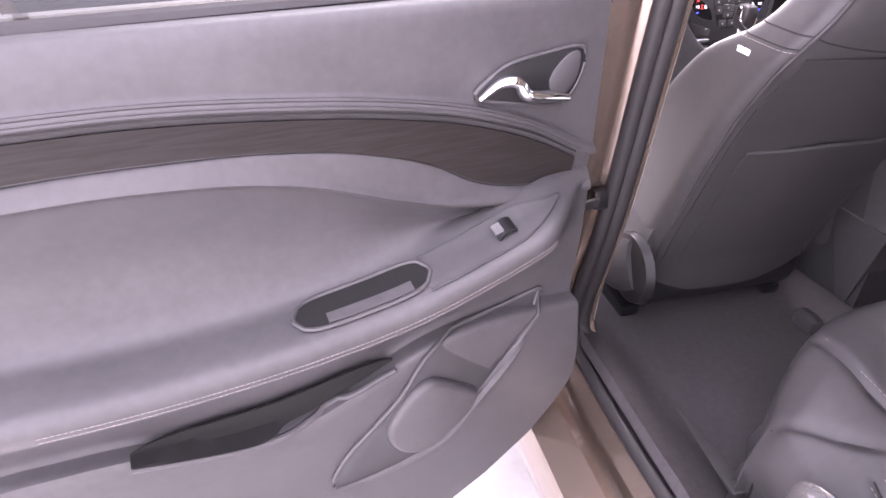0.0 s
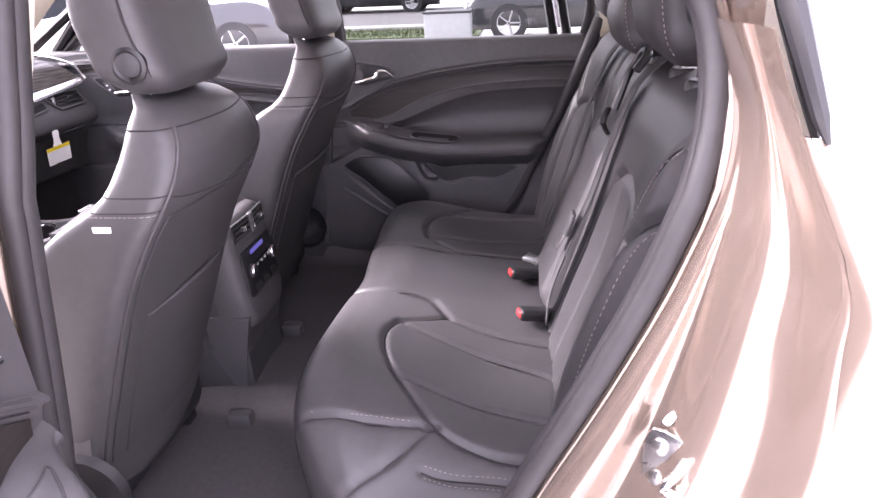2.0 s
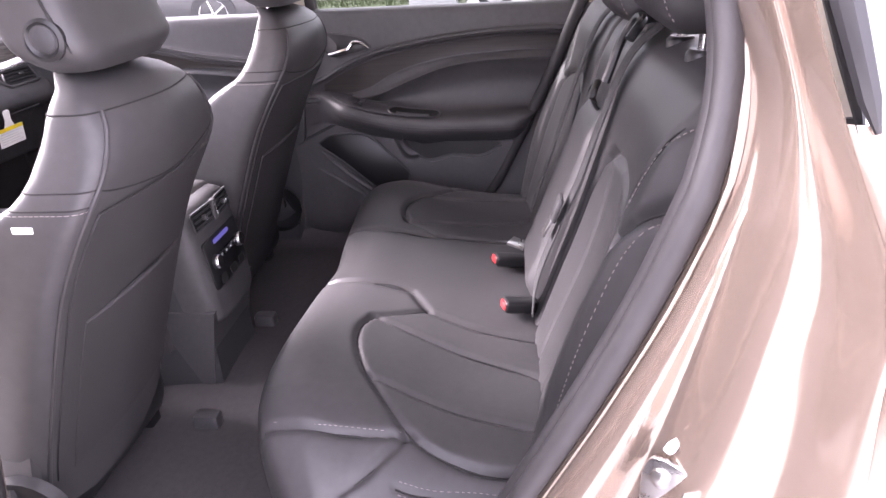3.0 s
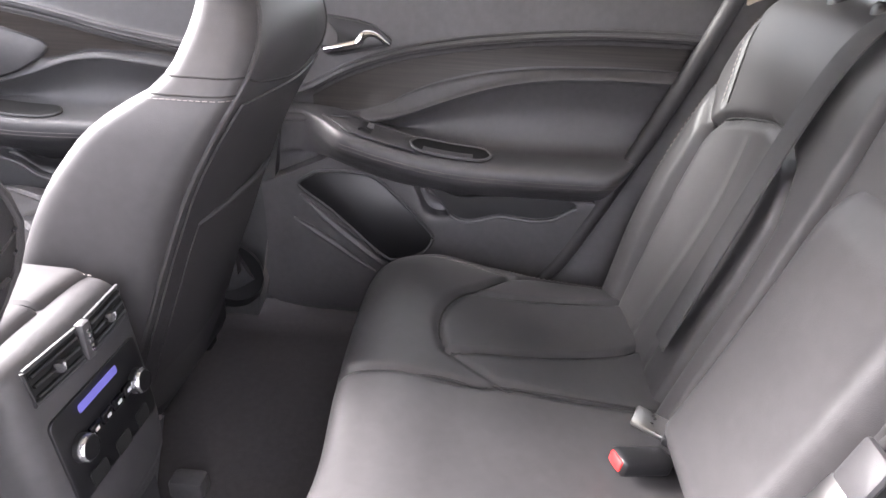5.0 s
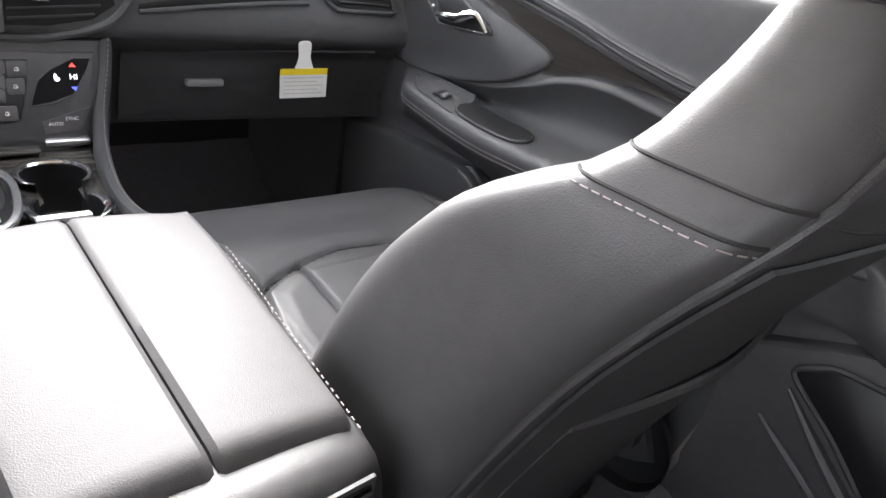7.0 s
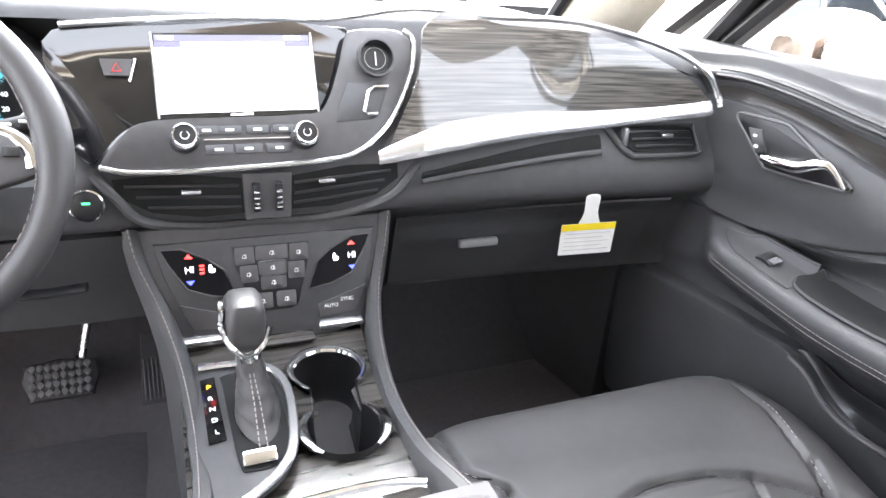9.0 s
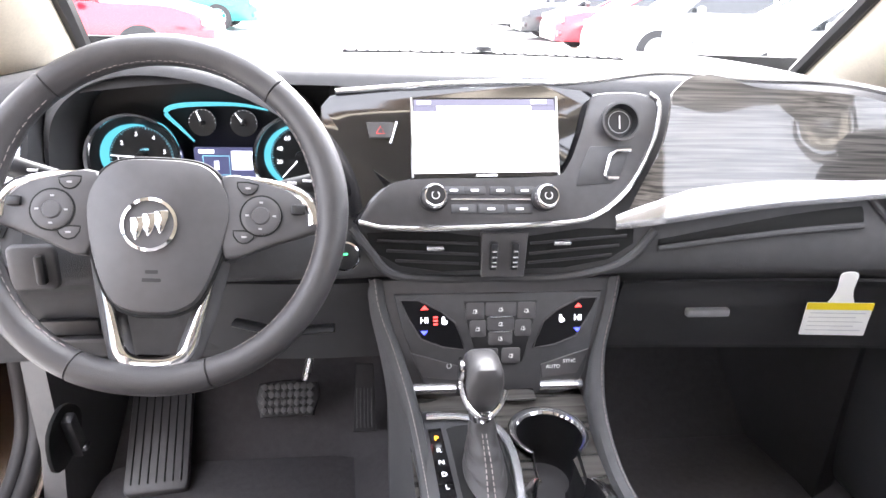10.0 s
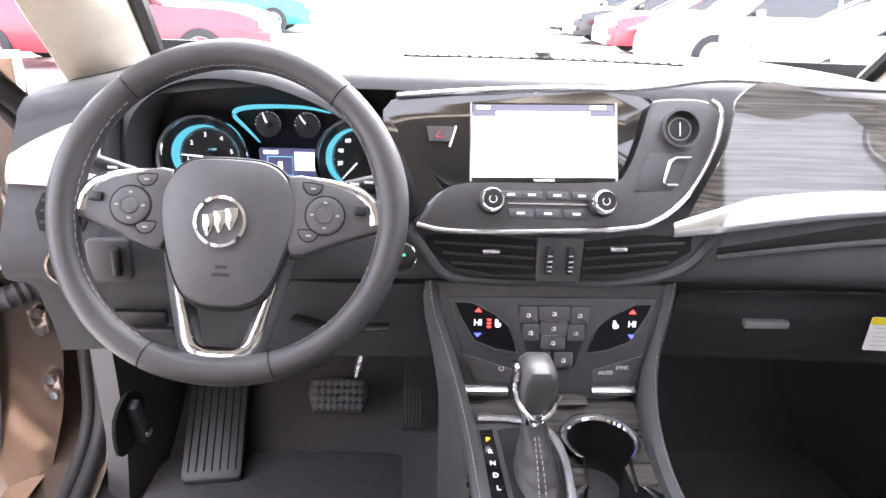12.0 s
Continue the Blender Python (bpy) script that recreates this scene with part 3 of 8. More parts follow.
def front_seat(name, label, x, out):
    """out: -1 where the door is on the seat's left, 1 on its right."""
    s = thing(name, label, "car seat", (x, 0, 0), group="front seats")
    zs = [0.50 + 0.722 * (k / 44) for k in range(45)]
    part("backrest", rings([[back_point(a, z) for a in range(0, 360, 4)] for z in zs]), LEATHER, s, "smooth dark grey leather backrest")
    # back panel with its map pocket
    def panel(u, v):
        z = 0.60 + 0.46 * v
        p = back_point(229 + 82 * u, z, 0.0012)
        return p

    part("back_panel", sheet(panel, 30, 24, 0.003), LEATHER_BACK, s, "dark leather rear panel")
    def pocket(u, v):
        z = 0.60 + (0.285 - 0.005 * math.cos(math.tau * u)) * v
        p = back_point(236 + 68 * u, z, 0.0025 + 0.008 * math.sin(math.pi * u) * v * v)
        return p

    part("map_pocket", sheet(pocket, 24, 12, 0.003), LEATHER_BACK, s, "flat leather map pocket")
    part("pocket_hem", tube([pocket(k / 24, 1.0) for k in range(25)], 0.0045, 8), LEATHER, s)
    for a in (226, 314):
        part("piping", tube([back_point(a + (4 if a == 314 else -4) * bump_at(z - 1.15, 0.1), z, 0.001) for z in [0.56 + 0.62 * k / 30 for k in range(31)]], 0.0034, 8), LEATHER_BACK, s)
    rear_line = [back_point(a, 1.066 + 0.026 * ((a + 91) / 45) ** 2, 0.0) for a in range(-46, -137, -3)]
    part("seam", tube(rear_line, 0.0013, 6), SEAM, s)
    for a0, a1 in ((314, 400), (140, 226)):
        for z0 in (1.074, 1.094):
            part("seam", tube([back_point(a, z0, 0.0) for a in range(a0, a1 + 1, 3)], 0.0013, 6), SEAM, s)
        stitches([back_point(a, 1.069, 0.0006) for a in range(a0 + 2, a1 - 1, 2)], THREAD, s, 0.004, 0.002, 0.0005)
    part("seam", tube([back_point(a, 1.18, 0.0) for a in range(0, 361, 6)], 0.0013, 6), SEAM, s)
    # airbag tag on the door side
    tp = back_point(180 if out < 0 else 0, 1.052)
    part("airbag_tag", block(0.004, 0.028, 0.009, 0.0015, (tp.x + out * 0.001, tp.y + 0.0, tp.z)), WHITE_MARK, s, "small pale airbag tag")
    # headrest on two posts
    for px in (-0.07, 0.07):
        part("headrest_post", tube([(px, -0.128, 1.19), (px, -0.140, 1.255)], 0.007, 12), CHROME, s, "chrome headrest post")
        part("post_collar", turned([(0.0, 0.012), (0.017, 0.012), (0.02, 0.006), (0.02, 0)], (px, -0.128, 1.205), pose(0, 0, 0, 10), 16), SATIN_BLACK, s)
    hw = curve([(0, 0.106), (0.08, 0.128), (0.3, 0.138), (0.7, 0.138), (0.92, 0.124), (1, 0.095)])
    hd = curve([(0, 0.035), (0.08, 0.055), (0.3, 0.062), (0.7, 0.058), (0.92, 0.045), (1, 0.025)])
    rows = []
    for k in range(21):
        v = k / 20
        z = 1.224 + 0.215 * v
        yc = -0.148 + 0.02 * v + 0.02 * math.sin(math.pi * v)
        rows.append([(px, yc + py, z) for px, py in superring(hw(v), hd(v), 40, 0.5)])
    head = part("headrest", rings(rows), LEATHER, s, "padded dark leather headrest")
    for sx in (-1, 1):
        line = [(sx * (hw(k / 20) * 0.985), -0.148 + 0.02 * k / 20 + 0.02 * math.sin(math.pi * k / 20) - hd(k / 20) * 0.55, 1.232 + 0.205 * k / 20) for k in range(1, 20)]
        part("piping", tube(line, 0.0022, 6), SEAM, head)
    turn = pose(0, 0, 0, 0, 90 * out, 0)
    kx = out * 0.1345
    part("button_ring", turned([(0.026, -0.004), (0.026, 0.003), (0.021, 0.006), (0.017, 0.002), (0.017, -0.004)], (kx, -0.146, 1.268), turn, 28, caps=True), SATIN_BLACK, head, "round black headrest button")
    part("button", turned([(0.015, -0.004), (0.015, 0.003), (0.011, 0.005), (0.0, 0.0055)], (kx, -0.146, 1.268), turn, 24), PLASTIC, head)
    # cushion
    bmc = cushion_skin(0.0)
    part("cushion", bmc, LEATHER, s, "contoured dark leather cushion")
    front_seams(s)
    # base, rails and side shield
    part("seat_base", block(0.46, 0.50, 0.18, 0.04, (0, 0.29, 0.55)), SATIN_BLACK, s)
    shield = spline([(out * 0.262, 0.02, 0.60), (out * 0.268, 0.10, 0.565), (out * 0.268, 0.30, 0.55), (out * 0.262, 0.52, 0.57)], 6)
    part("side_shield", tube(shield, [0.05 + 0.012 * math.sin(math.pi * k / (len(shield) - 1)) for k in range(len(shield))], 12, flat=0.25, up=(1, 0, 0)), PLASTIC, s)
    part("recliner_cover", turned([(0.0, 0.03), (0.05, 0.028), (0.072, 0.018), (0.078, 0.0)], (out * 0.235, 0.045, 0.575), pose(0, 0, 0, 0, 90 * out, 0), 28), SATIN_BLACK, s, "rounded black hinge cover")
    for px in (-0.2, 0.2):
        part("seat_rail", block(0.045, 0.50, 0.03, 0.006, (px, 0.33, 0.425)), SATIN_BLACK, s)
        if px * out < 0:
            part("rail_foot", block(0.04, 0.06, 0.045, 0.012, (px, -0.04, 0.425)), PLASTIC_LIGHT, s)
    return s


CUSH_HALF = curve([(0.04, 0.245), (0.2, 0.265), (0.34, 0.283), (0.45, 0.295), (0.52, 0.298), (0.57, 0.284), (0.605, 0.250), (0.63, 0.205), (0.65, 0.150), (0.66, 0.11)])
CUSH_TOP = curve([(0.02, 0.685), (0.15, 0.690), (0.35, 0.718), (0.50, 0.740), (0.60, 0.736), (0.66, 0.69)])


def cush_point(u, v, grow=0.0):
    """u across the cushion from -1 to 1, v from its rear to its nose."""
    y = 0.02 + 0.64 * v
    w = CUSH_HALF(y)
    edge = abs(u)
    side = max(0.0, (edge - 0.80) / 0.20)
    x = math.copysign(1, u) * w * (edge if edge < 0.8 else 0.8 + 0.2 * math.sin(side * math.pi / 2))
    bol = 0.022 * bump_at(edge - 0.74, 0.20) * (1 - v) ** 0.7
    z = CUSH_TOP(y) + bol - 0.11 * (1 - math.cos(side * math.pi / 2))
    if v > 0.86:
        k = (v - 0.86) / 0.14
        z -= 0.13 * (1 - math.cos(k * math.pi / 2))
        y = 0.02 + 0.64 * (0.86 + 0.10 * math.sin(k * math.pi / 2))
    z -= 0.07 * max(0.0, (edge - 0.45) / 0.55) ** 2 * max(0.0, (v - 0.62) / 0.38) ** 1.5
    a, b = u * w, 0.02 + 0.64 * v
    for line in SEAT_SEAMS:
        z -= 0.006 * bump_at(dist_line(a, b, line), 0.0042)
    ins = dist_line(a, b, SEAT_SEAMS[0])
    inside = b < 0.40 and abs(a) < 0.15
    z += (0.006 if inside else 0.004) * min(1, ins / 0.03)
    return Vector((x, y, z + grow))


SEAT_SEAMS = [
    [(-0.155, 0.02), (-0.165, 0.16), (-0.166, 0.30), (-0.153, 0.376), (-0.125, 0.397), (-0.084, 0.415), (-0.014, 0.434), (0.07, 0.429), (0.125, 0.411), (0.187, 0.359), (0.160, 0.29), (0.147, 0.20), (0.145, 0.02)],
    [(-0.052, 0.02), (-0.072, 0.20), (-0.084, 0.413)],
    [(0.030, 0.02), (0.048, 0.26), (0.078, 0.327), (0.123, 0.409)],
    [(-0.172, 0.468), (-0.147, 0.386)], [(0.187, 0.359), (0.205, 0.40)],
    [(-0.215, 0.60), (-0.205, 0.50), (-0.172, 0.468), (-0.25, 0.34)], [(0.225, 0.60), (0.222, 0.50), (0.187, 0.359), (0.262, 0.26)],
]


def cushion_skin(grow):
    return sheet(lambda u, v: cush_point(2 * u - 1, v, grow), 170, 170, 0.02)


def front_seams(s):
    for line in SEAT_SEAMS:
        pts = [cush_point(a / CUSH_HALF(b), (b - 0.02) / 0.64, 0.001) for a, b in line]
        part("seam", tube(spline(pts, 8), 0.0014, 6), SEAM, s)
    for line in SEAT_SEAMS[5:]:
        pts = [cush_point((a + math.copysign(0.006, a)) / CUSH_HALF(b), (b - 0.02) / 0.64, 0.001) for a, b in line[:3]]
        stitches(spline(pts, 10), THREAD, s, 0.005, 0.003)


passenger_seat = front_seat("front_seat", "dark grey leather front passenger seat with headrest", 0.37, 1)
driver_seat = front_seat("front_seat", "dark grey leather driver's seat with headrest, beside the open door", -0.420, -1)
driver_seat.scale = (0.90, 1, 1)
driver_seat.location.y = -0.012

# ---- rear bench ----
BENCH_Y = curve([(0.0, -0.330), (0.10, -0.297), (0.20, -0.284), (0.30, -0.300), (0.42, -0.365), (0.60, -0.49), (0.8, -0.64), (1.0, -0.80)])
BENCH_Z = curve([(0.0, 0.455), (0.10, 0.545), (0.20, 0.625), (0.30, 0.683), (0.42, 0.701), (0.60, 0.680), (0.8, 0.655), (1.0, 0.645)])


def insert_outline(sgn):
    """The raised panel in an outer place, in metres across x and along y."""
    pts = [(0.232, -0.445), (0.28, -0.430), (0.34, -0.436), (0.40, -0.460), (0.46, -0.503), (0.525, -0.552), (0.56, -0.61), (0.577, -0.69), (0.565, -0.745), (0.52, -0.768), (0.43, -0.772), (0.355, -0.768), (0.292, -0.61), (0.232, -0.445)]
    return [(sgn * a, b) for a, b in pts]


BENCH_LINES = []
for sg in (-1, 1):
    ins = [(p.x, p.y) for p in spline([(a, b, 0) for a, b in insert_outline(sg)], 4)]
    BENCH_LINES += [(ins, 0.009, 0.006),
                    ([(sg * 0.415, -0.470), (sg * 0.465, -0.62), (sg * 0.495, -0.765)], 0.006, 0.006),
                    ([(sg * 0.545, -0.33), (sg * 0.550, -0.45), (sg * 0.532, -0.555)], 0.008, 0.007),
                    ([(sg * 0.532, -0.555), (sg * 0.60, -0.50), (sg * 0.66, -0.42)], 0.008, 0.007),
                    ([(sg * 0.612, -0.545), (sg * 0.616, -0.58), (sg * 0.612, -0.67), (sg * 0.617, -0.77)], 0.004, 0.005),
                    ([(sg * 0.232, -0.445), (sg * 0.185, -0.525), (sg * 0.175, -0.545)], 0.005, 0.006),
                    ([(-0.095, -0.30), (-0.095, -0.42), (-0.105, -0.50), (-0.175, -0.545), (-0.22, -0.66), (-0.25, -0.80)] if sg < 0 else [(0.165, -0.30), (0.165, -0.42), (0.17, -0.50), (0.185, -0.545), (0.19, -0.80)], 0.007, 0.008)]


def bench_point(x, v, grow=0.0):
    y, z = BENCH_Y(v), BENCH_Z(v)
    ax = abs(x)
    edge = max(0.0, (ax - 0.47) / 0.19)
    nose = bump_at(v - 0.2, 0.3)
    z += 0.018 * bump_at(ax - 0.36, 0.13) * bump_at(v - 0.42, 0.25) - 0.01 * bump_at(ax - 0.36, 0.10) * bump_at(v - 0.8, 0.2)
    z -= 0.016 * bump_at(x, 0.09) * (1 - v)
    y -= 0.05 * edge**2 * nose + 0.075 * max(0.0, (ax - 0.40) / 0.26) ** 2 * nose + 0.014 * bump_at(x, 0.14) * nose
    z -= 0.075 * edge**2.4 + 0.02 * edge * nose
    for line, deep, w in BENCH_LINES:
        if (x > 0) == (line[0][0] > 0):
            d = dist_line(x, y, line)
            if d < 0.03 and v > 0.15:
                z -= deep * bump_at(d, w)
                if deep == 0.007:
                    y -= deep * bump_at(d, w) * bump_at(v, 0.3)
    return Vector((x, y, z + grow))


def bench_wall(u, v):
    """The cushion's skin with its rounded side walls."""
    q = (u - 0.5) * 1.08
    if abs(q) <= 0.5:
        return bench_point(1.32 * q, v)
    k = (abs(q) - 0.5) / 0.04
    p = bench_point(math.copysign(0.66, q), v)
    return Vector((math.copysign(0.66 + 0.016 * math.sin(math.pi * min(1.0, k * 1.2)), q), p.y - 0.01 * k, p.z + (0.46 - p.z) * k))


rear_bench = thing("rear_bench_seat", "dark grey leather rear bench with red belt buckles", "car seat", (0, 0, 0))
part("seat_cushion", sheet(lambda u, v: bench_wall(u, v), 312, 140, 0.02), LEATHER, rear_bench, "contoured dark leather rear cushion")


def bench_at(x, y, grow=0.0):
    """A point on the cushion's skin over a place (x, y)."""
    a, b = 0.20, 1.0
    for _ in range(14):
        m = (a + b) / 2
        a, b = (m, b) if bench_point(x, m).y > y else (a, m)
    return bench_point(x, (a + b) / 2, grow)


for line, deep, w in BENCH_LINES:
    pts = spline([bench_at(a, b, 0.0012) for a, b in line[:: 3 if len(line) > 20 else 1]], 8)
    part("seam", tube(pts, 0.0015, 6), SEAM, rear_bench)
for sg in (-1, 1):
    for line in ([(0.538, -0.345), (0.541, -0.44), (0.526, -0.545)], [(0.604, -0.55), (0.608, -0.60), (0.604, -0.67), (0.609, -0.765)], [(0.620, -0.55), (0.624, -0.60), (0.620, -0.67), (0.625, -0.765)]):
        stitches(spline([bench_at(a * sg, b, 0.0015) for a, b in line], 12), THREAD, rear_bench, 0.005, 0.003, 0.0006)
bm = rings([[(x, -0.36, 0.40), (x, -0.335, 0.47), (x, -0.36, 0.56), (x, -0.80, 0.60), (x, -0.80, 0.40)] for x in (-0.60, -0.3, 0, 0.3, 0.60)])
part("bench_base", bm, PLASTIC, rear_bench, "dark plastic bench base")

RB_S = curve([(0, 0.60), (0.12, 0.70), (0.40, 0.885), (0.66, 1.05), (0.80, 1.14), (0.88, 1.185), (0.94, 1.205), (1.0, 1.20)])
RB_YS = curve([(0, -0.745), (0.12, -0.775), (0.40, -0.835), (0.66, -0.885), (0.80, -0.912), (0.88, -0.94), (0.94, -0.98), (1.0, -1.06)])
RB_LINES = []
for sg in (-1, 1):
    cc = sg * 0.36
    RB_LINES += [([(sg * 0.20, 0.62), (sg * 0.20, 0.80), (sg * 0.205, 0.94), (sg * 0.235, 1.005), (sg * 0.28, 1.03), (sg * 0.36, 1.035), (sg * 0.44, 1.02), (sg * 0.49, 1.005), (sg * 0.515, 0.977)], 0.014, 0.008),
                 ([(sg * 0.515, 0.977), (sg * 0.512, 0.88), (sg * 0.50, 0.62)], 0.016, 0.009),
                 ([(sg * 0.515, 0.977), (sg * 0.555, 1.025), (sg * 0.61, 1.068), (sg * 0.67, 1.09)], 0.016, 0.010),
                 ([(sg * 0.50, 1.03), (sg * 0.528, 1.095), (sg * 0.557, 1.142), (sg * 0.60, 1.172), (sg * 0.66, 1.18)], 0.005, 0.006),
                 ([(sg * 0.135, 0.60), (sg * 0.135, 1.21)], 0.016, 0.009),
                 ([(sg * 0.30, 0.62), (sg * 0.30, 1.0)], 0.003, 0.006), ([(sg * 0.40, 0.62), (sg * 0.40, 1.0)], 0.003, 0.006)]


def rb_point(x, v, grow=0.0):
    y, z = RB_YS(v), RB_S(v)
    ax = abs(x)
    bol = 0.040 * bump_at(ax - 0.57, 0.09) * bump_at(v - 0.35, 0.35)
    y += bol - 0.018 * bump_at(ax - 0.36, 0.10) * bump_at(v - 0.35, 0.3) + 0.01 * bump_at(ax - 0.36, 0.2) * bump_at(v - 0.75, 0.2)
    edge = max(0.0, (ax - 0.56) / 0.10)
    z -= 0.09 * edge**1.5 * v**2 - 0.0
    y -= 0.05 * edge**2
    z -= 0.025 * bump_at(x, 0.07) * v
    for line, deep, w in RB_LINES:
        if (x > 0) == (line[0][0] > 0):
            d = dist_line(x, z, line)
            if d < 0.03:
                y -= deep * bump_at(d, w)
    return Vector((x, y + grow, z))


part("backrest", sheet(lambda u, v: rb_point(-0.665 + 1.33 * u, v), 300, 130, 0.03), LEATHER, rear_bench, "contoured dark leather rear backrest")


def rb_at(x, z, grow=0.0):
    """A point on the backrest's skin at a place (x, z)."""
    a, b = 0.0, 0.94
    for _ in range(14):
        m = (a + b) / 2
        a, b = (m, b) if rb_point(x, m).z < z else (a, m)
    return rb_point(x, (a + b) / 2, grow)


for line, deep, w in RB_LINES:
    if deep > 0.004:
        part("seam", tube(spline([rb_at(a, min(b, 1.195), 0.0012) for a, b in line], 8), 0.0016, 6), SEAM, rear_bench)
for sg in (-1, 1):
    for line in ([(0.508, 1.03), (0.536, 1.092), (0.565, 1.136), (0.605, 1.163), (0.652, 1.170)], [(0.640, 1.066), (0.60, 1.045), (0.588, 1.0), (0.592, 0.93), (0.598, 0.85), (0.60, 0.74)]):
        stitches(spline([rb_at(a * sg, b, 0.0018) for a, b in line], 14), THREAD, rear_bench, 0.005, 0.003, 0.0008)
# fold-down armrest in the middle, with its pull strap


def centre_pad(u, v):
    x = -0.118 + 0.236 * u
    z = 0.665 + 0.375 * v
    rim = min(1.0, min(u, 1 - u) * 9) ** 0.5 * min(1.0, min(v * 12, (1 - v) * 9)) ** 0.5
    return (x * (1 - 0.10 * max(0.0, v - 0.85) / 0.15), rb_point(x * 0.8, 0.06 + 0.60 * v).y - 0.012 + 0.034 * rim - 0.012 * v, z)


part("centre_armrest", sheet(centre_pad, 40, 50, 0.01), LEATHER, rear_bench, "folded-up leather centre armrest")
part("pull_strap", tube(spline([(-0.02, -0.885, 1.03), (-0.028, -0.868, 1.062), (-0.005, -0.880, 1.088), (0.022, -0.872, 1.062), (0.02, -0.885, 1.03)], 6), 0.008, 8, flat=0.45), SATIN_BLACK, rear_bench, "black pull strap")
for hx, wide in ((-0.335, 0.125), (0.36, 0.125), (0.0, 0.11)):
    low = 0.03 if hx == 0 else 0
    hw = curve([(0, 0.7), (0.1, 0.93), (0.35, 1.0), (0.75, 1.0), (0.93, 0.9), (1, 0.7)])
    hd = curve([(0, 0.030), (0.1, 0.050), (0.35, 0.060), (0.75, 0.055), (0.93, 0.042), (1, 0.022)])
    rows = []
    for k in range(19):
        v = k / 18
        z = 1.230 - low + 0.20 * v * (0.75 if hx == 0 else 1)
        rows.append([(hx + px, -0.955 + 0.02 * math.sin(math.pi * v) + py, z) for px, py in superring(wide * hw(v), hd(v), 36, 0.5)])
    head = part("headrest", rings(rows), LEATHER, rear_bench, "padded dark leather rear headrest")
    for sx in (-1, 1):
        stitches([(hx + sx * wide * 0.95, -0.955 + 0.02 * math.sin(math.pi * k / 20) + hd(k / 20) * 0.75, 1.230 - low + 0.2 * k / 20) for k in range(2, 19)], THREAD, head, 0.005, 0.004, 0.0008)
        part("headrest_post", tube([(hx + sx * 0.06, -0.965, 1.18), (hx + sx * 0.06, -0.965, 1.27 - low)], 0.007, 12), CHROME, rear_bench, "chrome headrest post")
        part("post_collar", turned([(0.008, 0.012), (0.017, 0.012), (0.022, 0.006), (0.022, -0.01)], (hx + sx * 0.06, -0.965, 1.196), None, 16), SATIN_BLACK, rear_bench)
    if hx:
        sx = math.copysign(1, hx)
        turn = pose(0, 0, 0, 0, 90 * sx, 0)
        part("button_ring", turned([(0.026, -0.004), (0.026, 0.003), (0.021, 0.006), (0.017, 0.002), (0.017, -0.004)], (hx + sx * 0.123, -0.945, 1.31), turn, 28, caps=True), SATIN_BLACK, head, "round black headrest button")
        part("button", turned([(0.015, -0.004), (0.015, 0.003), (0.011, 0.005), (0.0, 0.0055)], (hx + sx * 0.123, -0.945, 1.31), turn, 24), PLASTIC, head)


# ---- dashboard ----
FACE = curve([(0.74, 0.89), (0.79, 0.885), (0.87, 0.868), (0.925, 0.838), (0.945, 0.803), (0.97, 0.797), (1.0, 0.803), (1.04, 0.822), (1.06, 0.833), (1.10, 0.852), (1.15, 0.876), (1.166, 0.886), (1.20, 0.91)])


def face(x, z, h=0.0):
    """A point on the dashboard's face, h in front of it."""
    y = FACE(z) - 0.03 * (x / 0.66) ** 2
    dz = (FACE(z + 0.003) - FACE(z - 0.003)) / 0.006
    dx = -0.06 * x / 0.66**2
    n = Vector((dx, -1, dz)).normalized()
    return Vector((x, y, z)) + n * h


def on_face(x, z, h=0.0, roll=0.0):
    """A frame on the face: local x to the right, y up along it, z out of it."""
    p = face(x, z, h)
    up = (face(x, z + 0.004) - face(x, z - 0.004)).normalized()
    right = (face(x + 0.004, z) - face(x - 0.004, z)).normalized()
    out = right.cross(up).normalized()
    right = up.cross(out)
    return Matrix(((right.x, up.x, out.x, p.x), (right.y, up.y, out.y, p.y), (right.z, up.z, out.z, p.z), (0, 0, 0, 1))) @ pose(0, 0, 0, 0, 0, roll)


def overhang(x):
    """How far the top of the wooden sweep leans back over its foot, towards the door."""
    k = min(1.0, max(0.0, (x - 0.35) / 0.12)) * min(1.0, max(0.0, (0.69 - x) / 0.05))
    return 0.022 * k * k * (3 - 2 * k)


def drop(x):
    return 0.055 * max(0.0, (abs(x) - 0.36) / 0.34) ** 1.6


dashboard = thing("dashboard", "black and dark wood dashboard with a bright touch screen", "dashboard", (0, 0, 0))
TOP = [(0.886, 1.166), (0.892, 1.176), (0.91, 1.187), (0.945, 1.194), (0.975, 1.194), (0.986, 1.190), (0.992, 1.186), (1.0, 1.188), (1.03, 1.192), (1.12, 1.195), (1.22, 1.192), (1.32, 1.182), (1.40, 1.15)]


